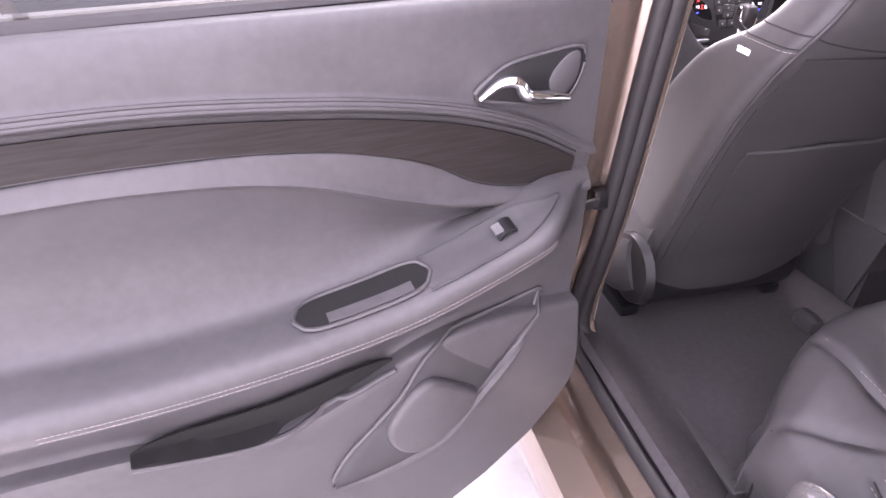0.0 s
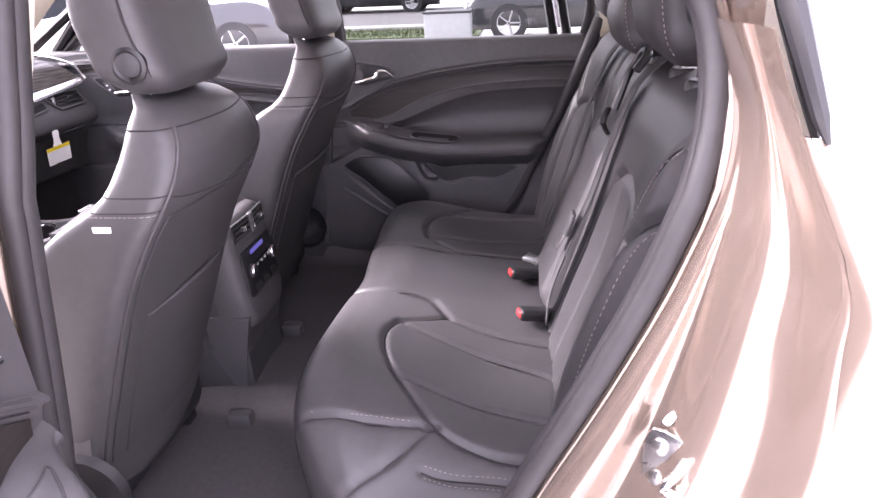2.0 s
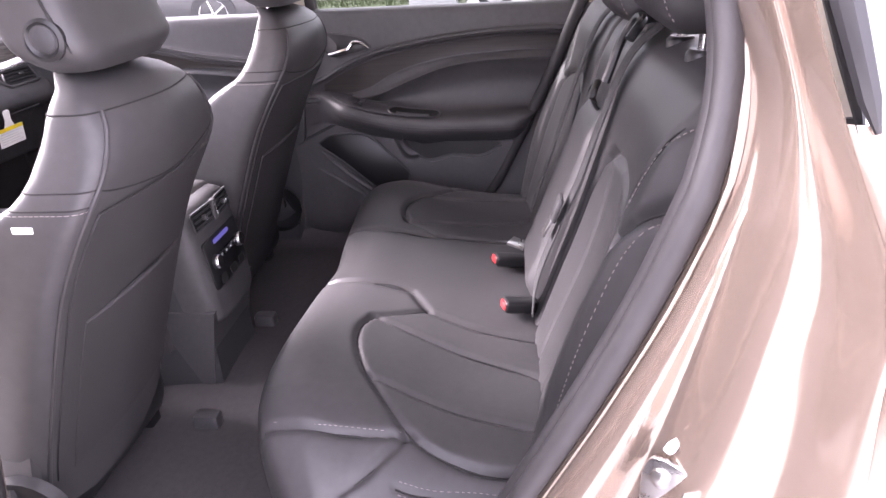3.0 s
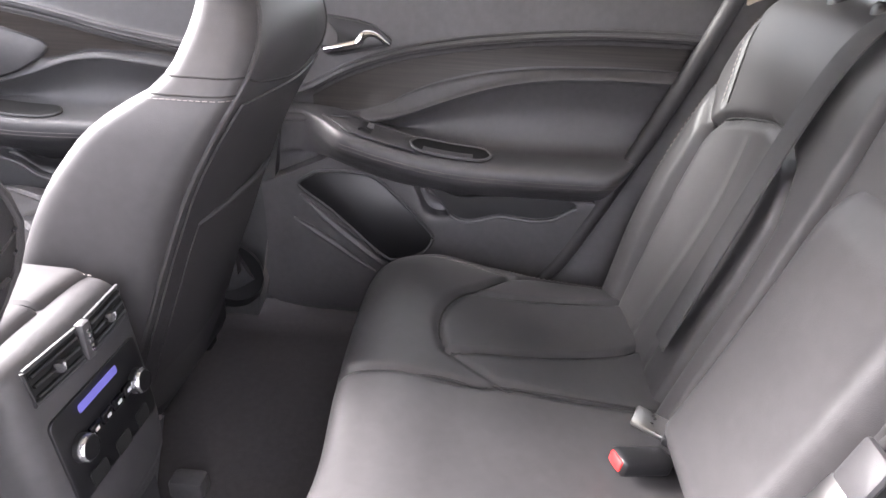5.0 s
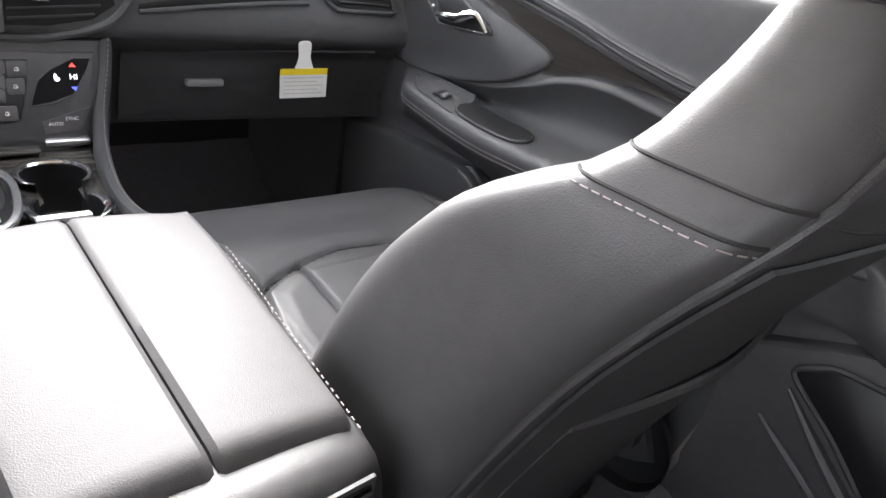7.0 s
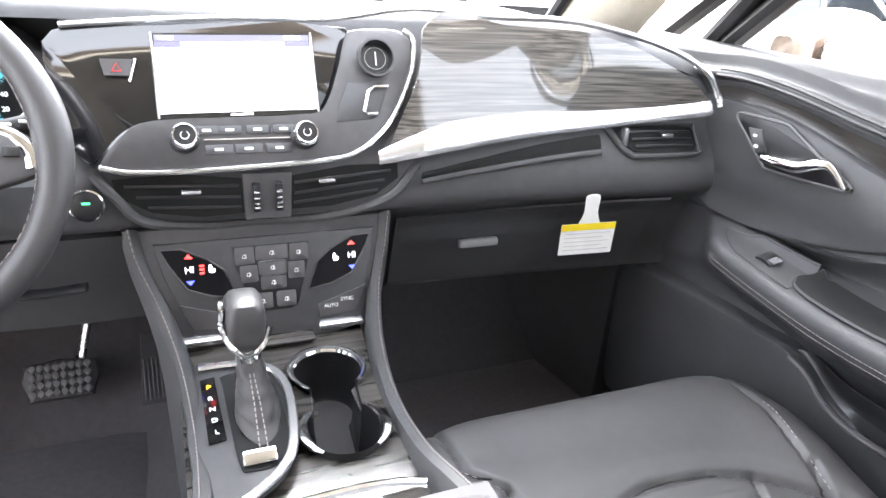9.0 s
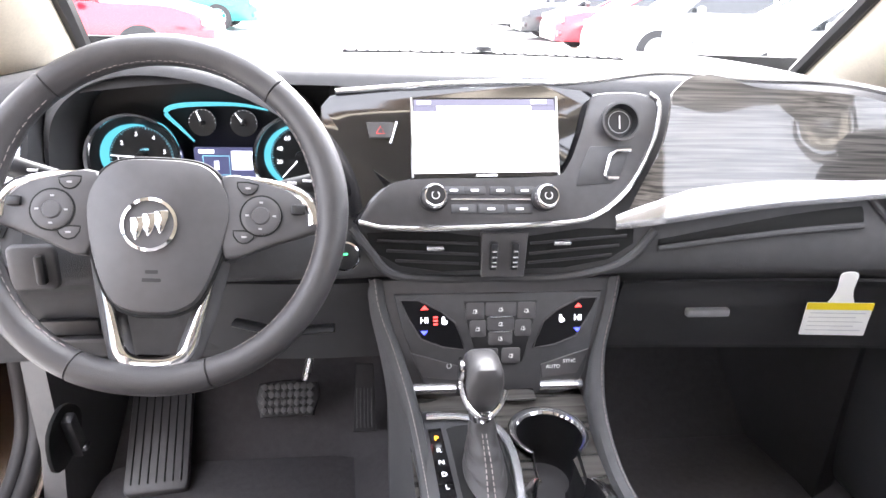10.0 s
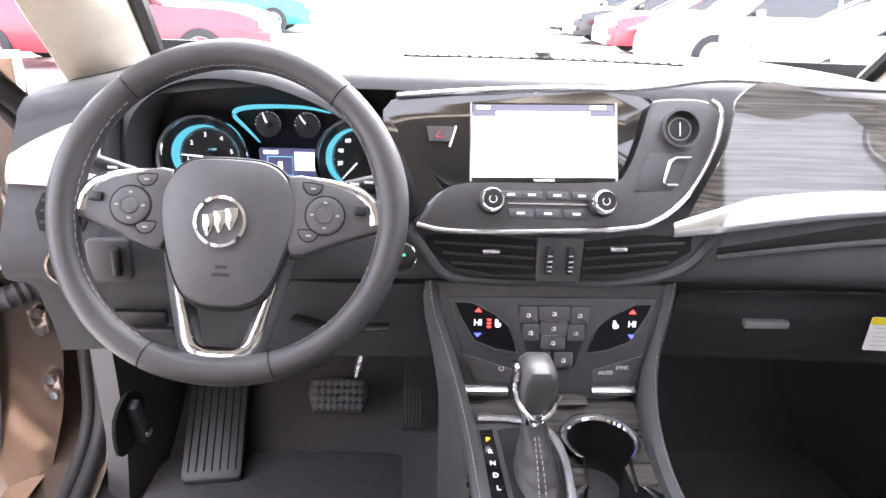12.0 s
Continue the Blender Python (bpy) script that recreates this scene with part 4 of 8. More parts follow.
def dash_row(x):
    low = 0.06 * min(1.0, max(0.0, (-0.10 - x) / 0.04)) + 0.042 * min(1.0, max(0.0, (x - 0.14) / 0.04))
    rows = [Vector((x, 1.15, 0.74 + low)), Vector((x, 0.93, 0.735 + low))]
    for z in [0.75 + 0.416 * k / 40 for k in range(41)]:
        zz = z - drop(x) * max(0.0, (z - 0.95) / 0.21)
        p = face(x, z)
        inside = min(1.0, max(0.0, (x + 0.555) / 0.02)) * min(1.0, max(0.0, (-0.205 - x) / 0.02))
        p.y += 0.17 * inside * min(1.0, max(0.0, (z - 1.0) / 0.02)) * min(1.0, max(0.0, (1.175 - z) / 0.01))
        rows.append(Vector((x, p.y, max(zz, 0.740 + low))))
    bow = 0.03 * (x / 0.66) ** 2
    for i, (y, z) in enumerate(TOP):
        rows.append(Vector((x, y - overhang(x) * max(0.0, 1 - 0.28 * i) - bow - max(0.0, y - 1.0) * 0.5 * (x / 0.72) ** 2, z - drop(x))))
    return rows


part("dash_body", rings([dash_row(-0.664 + 1.384 * k / 139) for k in range(140)], closed=False), PAD, dashboard, "soft black dashboard body")

end = bmesh.new()
end.faces.new([end.verts.new(p) for p in dash_row(-0.663)])
part("dash_end", end, PAD, dashboard)


def fx(x, z, h=0.0):
    """On the face, following the dashboard's fall towards the doors."""
    p = face(x, z, h)
    p.z -= drop(x) * max(0.0, (z - 0.95) / 0.21)
    return p


def on_plate(outline, h, depth, name, mat, parent, label="", bevel=0.0015, n=0):
    o = soften(outline, n) if n else outline
    return part(name, plate(o, lambda a, b, k: fx(a, b, h + k), depth, bevel), mat, parent, label)


def grid_plate(outline_low, outline_high, x0, x1, h, name, mat, parent, label="", n=60, m=10, thick=0.004):
    """A panel between two curves z(x) on the face."""
    def f(u, v):
        x = x0 + (x1 - x0) * u
        a, b = outline_low(x), outline_high(x)
        return fx(x, a + (b - a) * v, h + 0.004 * math.sin(math.pi * min(1, max(0, v))) ** 0.5)

    return part(name, sheet(f, n, m, thick), mat, parent, label)


# wood sweep on the passenger's side, with its silver borders
w_low, w_high = curve([(0.14, 1.016), (0.20, 1.022), (0.32, 1.037), (0.45, 1.052), (0.58, 1.072), (0.672, 1.092)]), curve([(0.14, 1.05), (0.19, 1.13), (0.22, 1.158), (0.34, 1.161), (0.46, 1.156), (0.56, 1.146), (0.63, 1.130), (0.672, 1.108)])
def bulge(x):
    """How far the wooden sweep stands out, scooped towards its middle."""
    u = min(1.0, max(0.0, (x - 0.196) / 0.476))
    return (0.020 * (1 - u) ** 1.5 + 0.030 * max(0.0, u - 0.35) ** 2 / 0.42) * max(0.0, 1 - max(0.0, 0.196 - x) / 0.05)


WOOD_END = curve([(0.0, 0.158), (0.30, 0.172), (0.65, 0.199), (1.0, 0.211)])


def wood_face(u, v):
    left = WOOD_END(v)
    x = left + (0.672 - left) * u
    a, b = w_low(x), w_high(x)
    return fx(x, a + (b - a) * v, 0.004 + bulge(x) + (0.018 + overhang(x)) * v * min(1.0, (b - a) / 0.09))


part("wood_panel", sheet(wood_face, 80, 14, 0.004), WOOD, dashboard, "glossy dark striped wood panel")
low2, high2 = (lambda x: w_low(x) - 0.012), (lambda x: w_low(x) + 0.003 + 0.020 * min(1, max(0, (x - 0.14) / 0.1)) * (1 - 0.3 * x))
part("silver_trim", sheet(lambda u, v: fx(0.145 + 0.527 * u, low2(0.145 + 0.527 * u) + (high2(0.145 + 0.527 * u) - low2(0.145 + 0.527 * u)) * v, 0.010 + bulge(0.145 + 0.527 * u) + 0.004 * math.sin(math.pi * v) ** 0.5), 70, 8, 0.004), SATIN, dashboard, "bright satin silver sweep")
part("silver_trim", tube(spline([fx(x, z, 0.009 + (bulge(x) + overhang(x) + 0.013 if x > 0.15 else 0.0)) for x, z in ((-0.205, 1.156), (-0.11, 1.164), (0.0, 1.170), (0.10, 1.172), (0.20, 1.172), (0.31, 1.171), (0.45, 1.168), (0.58, 1.159), (0.645, 1.140), (0.674, 1.112), (0.675, 1.092))], 8), [0.0035] * 8 * 5 + [0.0045] * 41, 8), SATIN, dashboard, "thin satin silver strip")
# glossy black field round the screen
on_plate([(-0.212, 1.152), (-0.113, 1.160), (0.120, 1.163), (0.112, 1.075), (0.07, 1.050), (-0.113, 1.050), (-0.150, 1.046), (-0.188, 1.018), (-0.214, 1.06), (-0.222, 1.11)], 0.002, 0.006, "gloss_field", PIANO, dashboard, "glossy black panel", n=3)
bez = [(-0.178, 1.014), (-0.148, 1.048), (-0.113, 1.058), (-0.02, 1.0595), (0.066, 1.061), (0.088, 1.078), (0.104, 1.115), (0.116, 1.150), (0.130, 1.159), (0.182, 1.160), (0.203, 1.148), (0.197, 1.112), (0.165, 1.057), (0.122, 1.024), (0.076, 1.0135), (-0.062, 1.0085), (-0.14, 1.009)]
on_plate(bez, 0.008, 0.008, "control_panel", PLASTIC_LIGHT, dashboard, "grey control panel with knobs", 0.003, n=4)
edge = spline([fx(x, z, 0.014) for x, z in ((-0.178, 1.013), (-0.14, 1.007), (-0.062, 1.0065), (0.076, 1.0115), (0.124, 1.022), (0.168, 1.056), (0.200, 1.112), (0.207, 1.148), (0.195, 1.160))], 8)
part("silver_trim", tube(edge, 0.0035, 8), SATIN, dashboard, "bright silver edge")
part("gloss_trim", tube(spline([fx(x, z, 0.012) for x, z in ((-0.182, 1.012), (-0.150, 1.044), (-0.115, 1.056))], 8), 0.004, 8), PIANO, dashboard)

# touch screen
SCREEN = glow("screen_light", (0.96, 0.96, 1.0), 1.1)
SCREEN_DARK = glow("screen_grey", (0.25, 0.24, 0.33), 0.18)
scr = [(-0.1125, 1.150), (0.072, 1.154), (0.0735, 1.064), (-0.1115, 1.0605)]


def quad_at(q, u, v):
    a = Vector(q[0]).lerp(Vector(q[1]), u)
    b = Vector(q[3]).lerp(Vector(q[2]), u)
    return b.lerp(a, v)


screen = on_plate(scr, 0.006, 0.005, "touch_screen", PIANO, dashboard, "bright white touch screen", 0.0)


def on_screen(u0, u1, v0, v1, h, name, mat):
    o = [tuple(quad_at(scr, u, v)) for u, v in ((u0, v0), (u1, v0), (u1, v1), (u0, v1))]
    return part(name, plate(o, lambda a, b, k: fx(a, b, 0.0112 + h + k), 0.0004), mat, screen)


on_screen(0.015, 0.985, 0.06, 0.90, 0.0, "display", SCREEN)
on_screen(0.015, 0.985, 0.905, 0.98, 0.0, "status_bar", SCREEN_DARK)
on_screen(0.015, 0.17, 0.835, 0.90, 0.0006, "status_bar", SCREEN_DARK)
on_screen(0.82, 0.985, 0.835, 0.90, 0.0006, "status_bar", SCREEN_DARK)
on_screen(0.04, 0.13, 0.925, 0.965, 0.0006, "display_mark", SCREEN)
on_screen(0.82, 0.93, 0.925, 0.965, 0.0006, "display_mark", SCREEN)
on_screen(0.43, 0.57, 0.012, 0.050, 0.0, "display_mark", SCREEN)
on_screen(0.46, 0.54, 0.375, 0.385, 0.0006, "display_mark", SCREEN_DARK)
for u in (0.0, 1.0):
    part("screen_edge", tube([fx(*quad_at(scr, u, v / 4), 0.012) for v in range(5)], 0.0017, 6), SATIN, screen)
for kx in (-0.087, 0.052):
    m = on_face(kx, 1.038, 0.016)
    knob = part("knob", turned([(0.017, 0.0), (0.017, 0.004), (0.0145, 0.006), (0.0135, 0.018), (0.012, 0.0205), (0.0, 0.0205)], (0, 0, 0), m, 32), SATIN_BLACK, dashboard, "round black knob with a chrome ring")
    part("knob_ring", turned([(0.0152, 0.010), (0.0156, 0.013), (0.0146, 0.019), (0.0128, 0.0215), (0.0118, 0.0212)], (0, 0, 0), m, 32), CHROME, knob)
    part("knob_mark", tube([m @ Vector((0.0045 * math.sin(a), 0.0045 * math.cos(a), 0.021)) for a in [0.6 + 5.1 * k / 12 for k in range(13)]], 0.0006, 4), WHITE_MARK, knob)
for row, (z, xs, hgt) in enumerate(((1.046, (-0.062, -0.036, -0.004, 0.027), 0.009), (1.026, (-0.05, -0.016, 0.02), 0.010))):
    for i, x in enumerate(xs):
        wdt = 0.027 if row == 0 else 0.032
        b = part("button", plate(rounded(wdt, hgt, 0.002), lambda a, c, k: fx(x + a, z + c, 0.0155 + k), 0.002, 0.0006), PLASTIC, dashboard)
        part("button_mark", plate(rounded(0.010, 0.0026, 0.0006), lambda a, c, k: fx(x + a, z + c, 0.0176 + k), 0.0003), WHITE_MARK, b)
part("silver_trim", tube([fx(-0.066 + 0.10 * k / 8, 1.0365, 0.017) for k in range(9)], 0.0012, 6), SATIN, dashboard)
# small round clock and the phone shelf
m = on_face(0.152, 1.127, 0.0225)
clock = part("clock", turned([(0.0245, 0.0), (0.0245, 0.003), (0.021, 0.004), (0.018, -0.006), (0.0, -0.006)], (0, 0, 0), m, 36), SATIN_BLACK, dashboard, "small round compass dial")
part("clock_ring", turned([(0.0255, 0.0), (0.025, 0.0035), (0.0225, 0.0038)], (0, 0, 0), m, 36), PLASTIC_LIGHT, clock)
part("dial_ring", turned([(0.0145, -0.0055), (0.0135, -0.0055)], (0, 0, 0), m, 30), GREY_MARK, clock)
part("needle", tube([m @ Vector((0.0, -0.009, -0.004)), m @ Vector((0.0, 0.008, -0.004))], 0.0009, 5), WHITE_MARK, clock)
phone = part("phone_shelf", plate([(0.113, 1.098), (0.168, 1.100), (0.150, 1.060), (0.140, 1.055), (0.094, 1.052), (0.098, 1.070)], lambda a, b, k: fx(a, b, 0.0145 + k), 0.003, 0.001), PLASTIC, dashboard, "dark tray with a silver rim")
part("tray_rim", tube([fx(a, b, 0.020) for a, b in ((0.165, 1.094), (0.146, 1.093), (0.138, 1.088), (0.130, 1.064), (0.134, 1.061), (0.148, 1.061))], 0.0022, 6), SATIN, phone)
m = on_face(-0.151, 1.114, 0.010)
haz = part("hazard_button", plate([(-0.017, 0.010), (0.017, 0.010), (0.013, -0.009), (-0.013, -0.009)], lambda a, b, k: m @ Vector((a, b, k)), 0.004, 0.001), PLASTIC_LIGHT, dashboard, "grey hazard button with red triangle")
part("hazard_triangle", tube([m @ Vector(p) for p in ((-0.005, -0.004, 0.0042), (0.005, -0.004, 0.0042), (0, 0.005, 0.0042), (-0.005, -0.004, 0.0042))], 0.0007, 4), RED, haz)
part("silver_trim", tube([fx(-0.131, 1.124, 0.012), fx(-0.139, 1.100, 0.012)], 0.0016, 6), SATIN, dashboard)


# air vents
def air_vent(outline, slats, name="air_vent", tab=None):
    hole = part(name, plate(soften(outline, 2), lambda a, b, k: fx(a, b, 0.001 + k), 0.002), RECESS_SHADE, dashboard, "black slatted air vent")
    zs, xs = [p[1] for p in outline], [p[0] for p in outline]
    for k in range(slats):
        v = (k + 0.7) / (slats + 0.4)
        pts = []
        for u in range(9):
            uu = 0.03 + 0.94 * u / 8
            top = quad_at([outline[0], outline[1], outline[2], outline[3]], uu, v)
            pts.append(fx(top.x, top.y, 0.006))
        part("slat", tube(pts, 0.0020, 6, flat=0.7, up=(0, -1, 0.4)), SATIN_BLACK, hole)
    if tab:
        part("vent_tab", block(0.022, 0.008, 0.005, 0.0015, fx(*tab, 0.013)), SATIN, hole, "small silver tab")
    return hole


lip = [(-0.186, 1.008), (-0.165, 0.982), (-0.138, 0.953), (-0.073, 0.940), (0.0, 0.9385), (0.089, 0.944), (0.16, 0.964), (0.200, 1.004)]
part("vent_surround", tube(spline([fx(a, b, 0.004) for a, b in lip], 6), 0.006, 8), PAD, dashboard)
air_vent([(-0.168, 1.002), (-0.027, 0.997), (-0.025, 0.955), (-0.128, 0.962)], 3, tab=(-0.085, 0.985))
air_vent([(0.033, 0.997), (0.172, 1.006), (0.140, 0.968), (0.031, 0.956)], 3, tab=(0.075, 0.990))
divider = on_plate([(-0.027, 1.002), (0.033, 1.002), (0.031, 0.950), (-0.025, 0.950)], 0.002, 0.007, "vent_divider", PLASTIC_LIGHT, dashboard)
for wx in (-0.011, 0.016):
    wheel = part("vent_wheel", block(0.009, 0.012, 0.036, 0.002, fx(wx, 0.975, 0.007)), SATIN_BLACK, divider)
    for k in range(5):
        part("wheel_rib", block(0.0065, 0.003, 0.0028, 0.0008, fx(wx, 0.963 + 0.006 * k, 0.0135)), SATIN, wheel)
air_vent([(0.53, 1.052), (0.655, 1.066), (0.655, 1.026), (0.545, 1.018)], 3, tab=(0.60, 1.044))
frame_r = [(0.50, 1.052), (0.53, 1.0575), (0.66, 1.073), (0.665, 1.025), (0.655, 1.019), (0.54, 1.010), (0.525, 1.02)]
part("vent_frame", tube([fx(a, b, 0.004) for a, b in [*frame_r, frame_r[0]]], 0.004, 8), PAD, dashboard)
part("vent_wheel", block(0.008, 0.012, 0.028, 0.002, fx(0.528, 1.038, 0.006)), SATIN, dashboard)
air_vent([(-0.622, 1.062), (-0.568, 1.055), (-0.572, 1.012), (-0.620, 1.016)], 3)
# long open slot under the wood panel, its inner shade a near-black sheet
s_low, s_high = curve([(0.205, 0.984), (0.30, 0.996), (0.42, 1.010), (0.49, 1.018)]), curve([(0.205, 0.994), (0.30, 1.012), (0.42, 1.033), (0.49, 1.044)])
grid_plate(s_low, s_high, 0.206, 0.488, -0.0015, "open_slot_shade", RECESS_SHADE, dashboard, "long black sheet for the shade in an open slot", 30, 4, 0.003)
part("slot_lip", tube([fx(0.205 + 0.28 * k / 20, s_low(0.205 + 0.28 * k / 20) - 0.002, 0.003) for k in range(21)], 0.004, 8), PAD, dashboard)
# defroster grille and sensor on top
grille = part("defroster_grille", sheet(lambda u, v: (-0.20 + 0.42 * u, 1.03 + 0.035 * v + 0.02 * (1 - (2 * u - 1) ** 2), 1.1945), 20, 2, 0.002), RECESS_SHADE, dashboard, "slotted black defroster grille")
for k in range(27):
    x = -0.195 + 0.41 * k / 26
    b = 0.02 * (1 - ((x - 0.01) / 0.21) ** 2)
    part("grille_bar", block(0.004, 0.034, 0.002, 0.0006, (x, 1.047 + b, 1.1960)), PLASTIC, grille)
part("light_sensor", turned([(0.014, 0.0), (0.012, 0.006), (0.005, 0.010), (0.0, 0.011)], (0.012, 1.068, 1.197), None, 20), SATIN_BLACK, dashboard)

# end trim on the driver's side
grid_plate(lambda x: w_low(-x) - 0.010, lambda x: w_high(-x) + 0.004, -0.662, -0.556, 0.008, "silver_trim", SATIN, dashboard, "bright satin silver end trim", 20, 8)

# glove box and lower panels
def glove(u, v):
    x = 0.19 + 0.44 * u
    z = 0.793 + (0.120 + 0.026 * u) * v
    return fx(x, z, 0.003 + 0.007 * math.sin(math.pi * v) ** 0.6 * math.sin(math.pi * (0.04 + 0.92 * u)) ** 0.3)


glovebox = part("glovebox_door", sheet(glove, 40, 20, 0.004), PLASTIC, dashboard, "black glovebox door")
gx, gz = 0.325, 0.868
part("glovebox_latch", block(0.066, 0.014, 0.013, 0.004, fx(gx, gz, 0.019)), LATCH_GREY, glovebox, "light grey latch")
part("knee_panel", sheet(lambda u, v: (-0.622 + 0.475 * u, 0.845 + 0.02 * math.cos(3 * u) + 0.05 * (1 - v) + 0.05 * max(0.0, u - 0.6) ** 1.5, 0.79 + 0.14 * v), 24, 10, 0.015), PLASTIC, dashboard, "black panel under the steering column")
part("knee_slot", block(0.075, 0.012, 0.022, 0.004, (-0.545, 0.838, 0.862)), SATIN_BLACK, dashboard)
part("knee_slot_lip", block(0.08, 0.014, 0.006, 0.002, (-0.540, 0.834, 0.846)), PLASTIC_LIGHT, dashboard)
part("lower_ledge", tube(spline([(-0.34, 0.835, 0.865), (-0.28, 0.815, 0.862), (-0.21, 0.808, 0.868)], 6), 0.010, 8, flat=0.5), SATIN_BLACK, dashboard)

# instrument cluster
HOOD = spline([(x, 0, z) for x, z in ((-0.545, 1.02), (-0.545, 1.08), (-0.530, 1.132), (-0.490, 1.166), (-0.434, 1.180), (-0.359, 1.172), (-0.283, 1.142), (-0.228, 1.095), (-0.212, 1.04), (-0.220, 1.0))], 6)
rows = []
for y, grow, sink in ((0.975, 0.93, 0.0), (0.91, 0.95, 0.0), (0.868, 0.975, 0.002), (0.862, 0.99, 0.003), (0.864, 1.02, 0.002), (0.875, 1.05, -0.002), (0.905, 1.09, -0.006), (1.0, 1.12, 0.0)):
    rows.append([Vector((-0.378 + (p.x + 0.378) * grow, y + 0.12 * max(0, 1.1 - p.z) * 0, 1.03 + (p.z - 1.03) * grow - sink)) for p in HOOD])
part("cluster_hood", rings(rows, closed=False), PAD, dashboard, "black hood over the dials")
part("dial_backing", sheet(lambda u, v: (-0.55 + 0.345 * u, 0.985 - 0.03 * v, 0.98 + 0.20 * v), 4, 4, 0.004), SATIN_BLACK, dashboard)
part("column_cover", rings([[(-0.372 + 0.075 * math.cos(a), y, z + 0.055 * math.sin(a)) for a in [math.tau * k / 20 for k in range(20)]] for y, z in ((0.97, 0.93), (0.86, 0.985), (0.77, 1.02), (0.745, 1.032))]), PLASTIC, dashboard, "black steering column cover")
DIAL_BLUE = glow("dial_blue", (0.10, 0.48, 0.58), 0.30)
DIAL_WHITE = glow("dial_white", (0.95, 0.97, 1.0), 0.55)
DIC_BLUE = glow("display_blue", (0.16, 0.17, 0.34), 0.12)


def dial(x, z, r, numbers, start, sweep, needle, label, glow_arc=None):
    """A dial; one with a glowing arc sits deep in a chrome-ringed funnel."""
    tilt = pose(x, 0.955 if glow_arc else 0.94, z, 84, 0, 0)
    d = part("dial", turned([(r, 0.0), (r, 0.004), (0.0, 0.004)], (0, 0, 0), tilt @ pose(0, 0, -0.004), 48), SATIN_BLACK, dashboard, label)
    if glow_arc:
        R1, deep = r * 1.42, 0.034
        part("dial_funnel", turned([(r, 0.0), (r * 1.15, deep * 0.4), (R1, deep)], (0, 0, 0), tilt, 56), SATIN_BLACK, d, "black funnel round the dial")
        part("dial_ring", turned([(R1 * 1.05, deep - 0.012), (R1 * 1.06, deep), (R1 * 1.03, deep + 0.004), (R1 * 0.97, deep + 0.002), (R1 * 0.95, deep - 0.004)], (0, 0, 0), tilt, 64), CHROME, d, "chrome ring round the dial")
        a0, a1 = glow_arc

        def lit(u, v):
            a = radians(a0 + (a1 - a0) * u)
            q = v * (0.35 + 0.65 * math.sin(math.pi * u))
            rr, h = r * (1.0 + 0.17 * q), deep * (0.02 + 0.45 * q)
            return tilt @ Vector((rr * 0.992 * math.cos(a), rr * 0.992 * math.sin(a), h + 0.0006))

        part("dial_glow", sheet(lit, 40, 6), DIAL_BLUE, d, "blue glowing scale")
    for i, t in enumerate(numbers):
        a = radians(start - sweep * i / max(1, len(numbers) - 1))
        if t:
            writing(t, r * 0.20, DIAL_WHITE, tilt @ pose(r * 0.74 * math.cos(a), r * 0.74 * math.sin(a), 0.0004), d, "numeral")
    many = 54 if glow_arc else 10
    for i in range(many + 1):
        a = radians(start - sweep * i / many)
        ln = 0.93 if i % 9 else 0.90
        part("tick", tube([tilt @ Vector((r * q * math.cos(a), r * q * math.sin(a), 0.0004)) for q in (ln, 0.985)], 0.00035, 4), DIAL_TICK if glow_arc else DIAL_WHITE, d)
    a = radians(needle)
    part("needle", tube([tilt @ Vector((-0.1 * r * math.cos(a), -0.1 * r * math.sin(a), 0.005)), tilt @ Vector((0.93 * r * math.cos(a), 0.93 * r * math.sin(a), 0.004))], [0.0014, 0.0007], 6), DIAL_WHITE, d)
    part("needle_cap", turned([(r * 0.20, 0.001), (r * 0.18, 0.009), (0.0, 0.010)], (0, 0, 0), tilt, 20), SATIN_BLACK, d)
    return d


DIAL_TICK = glow("dial_tick", (0.25, 0.62, 0.75), 0.35)
dial(-0.467, 1.055, 0.0415, ["", "1", "2", "3", "4", "5", "6", ""], 228, 300, 176, "round rev counter with blue scale", (78, 232))
dial(-0.256, 1.058, 0.0415, ["", "20", "40", "60", "80", "100", "120", "140", ""], 228, 270, 228, "round speedometer with blue scale", (92, 240))
writing("x1000", 0.0045, DIAL_TICK, pose(-0.462, 0.9525, 1.066, 84, 0, 0), dashboard)
for gx0, lab, nd in ((-0.381, "small fuel gauge with white needle", 112), (-0.328, "small temperature gauge with white needle", 128)):
    dial(gx0, 1.106, 0.0175, [""], 180, 180, nd, lab)
part("gauge_frame", tube(spline([(-0.392, 0.935, 1.082), (-0.408, 0.935, 1.100), (-0.424, 0.935, 1.118), (-0.414, 0.935, 1.127), (-0.380, 0.935, 1.131), (-0.330, 0.935, 1.131), (-0.295, 0.935, 1.125)], 6), [0.0012 + 0.002 * math.sin(math.pi * k / 36) for k in range(37)], 8), DIAL_BLUE, dashboard, "blue light line round the small gauges")
dic = part("info_display", plate(rounded(0.084, 0.044, 0.003), lambda a, b, k: Vector((-0.352 + a, 0.938 - k, 1.052 + b)), 0.004), DIC_BLUE, dashboard, "small blue information display")
for cx, cz, w, h in ((-0.331, 1.057, 0.030, 0.026), (-0.378, 1.069, 0.020, 0.005), (-0.366, 1.050, 0.006, 0.012)):
    part("display_mark", plate(rounded(w, h, 0.0006), lambda a, b, k: Vector((cx + a, 0.9338 - k, cz + b)), 0.0006), DIAL_WHITE, dic)
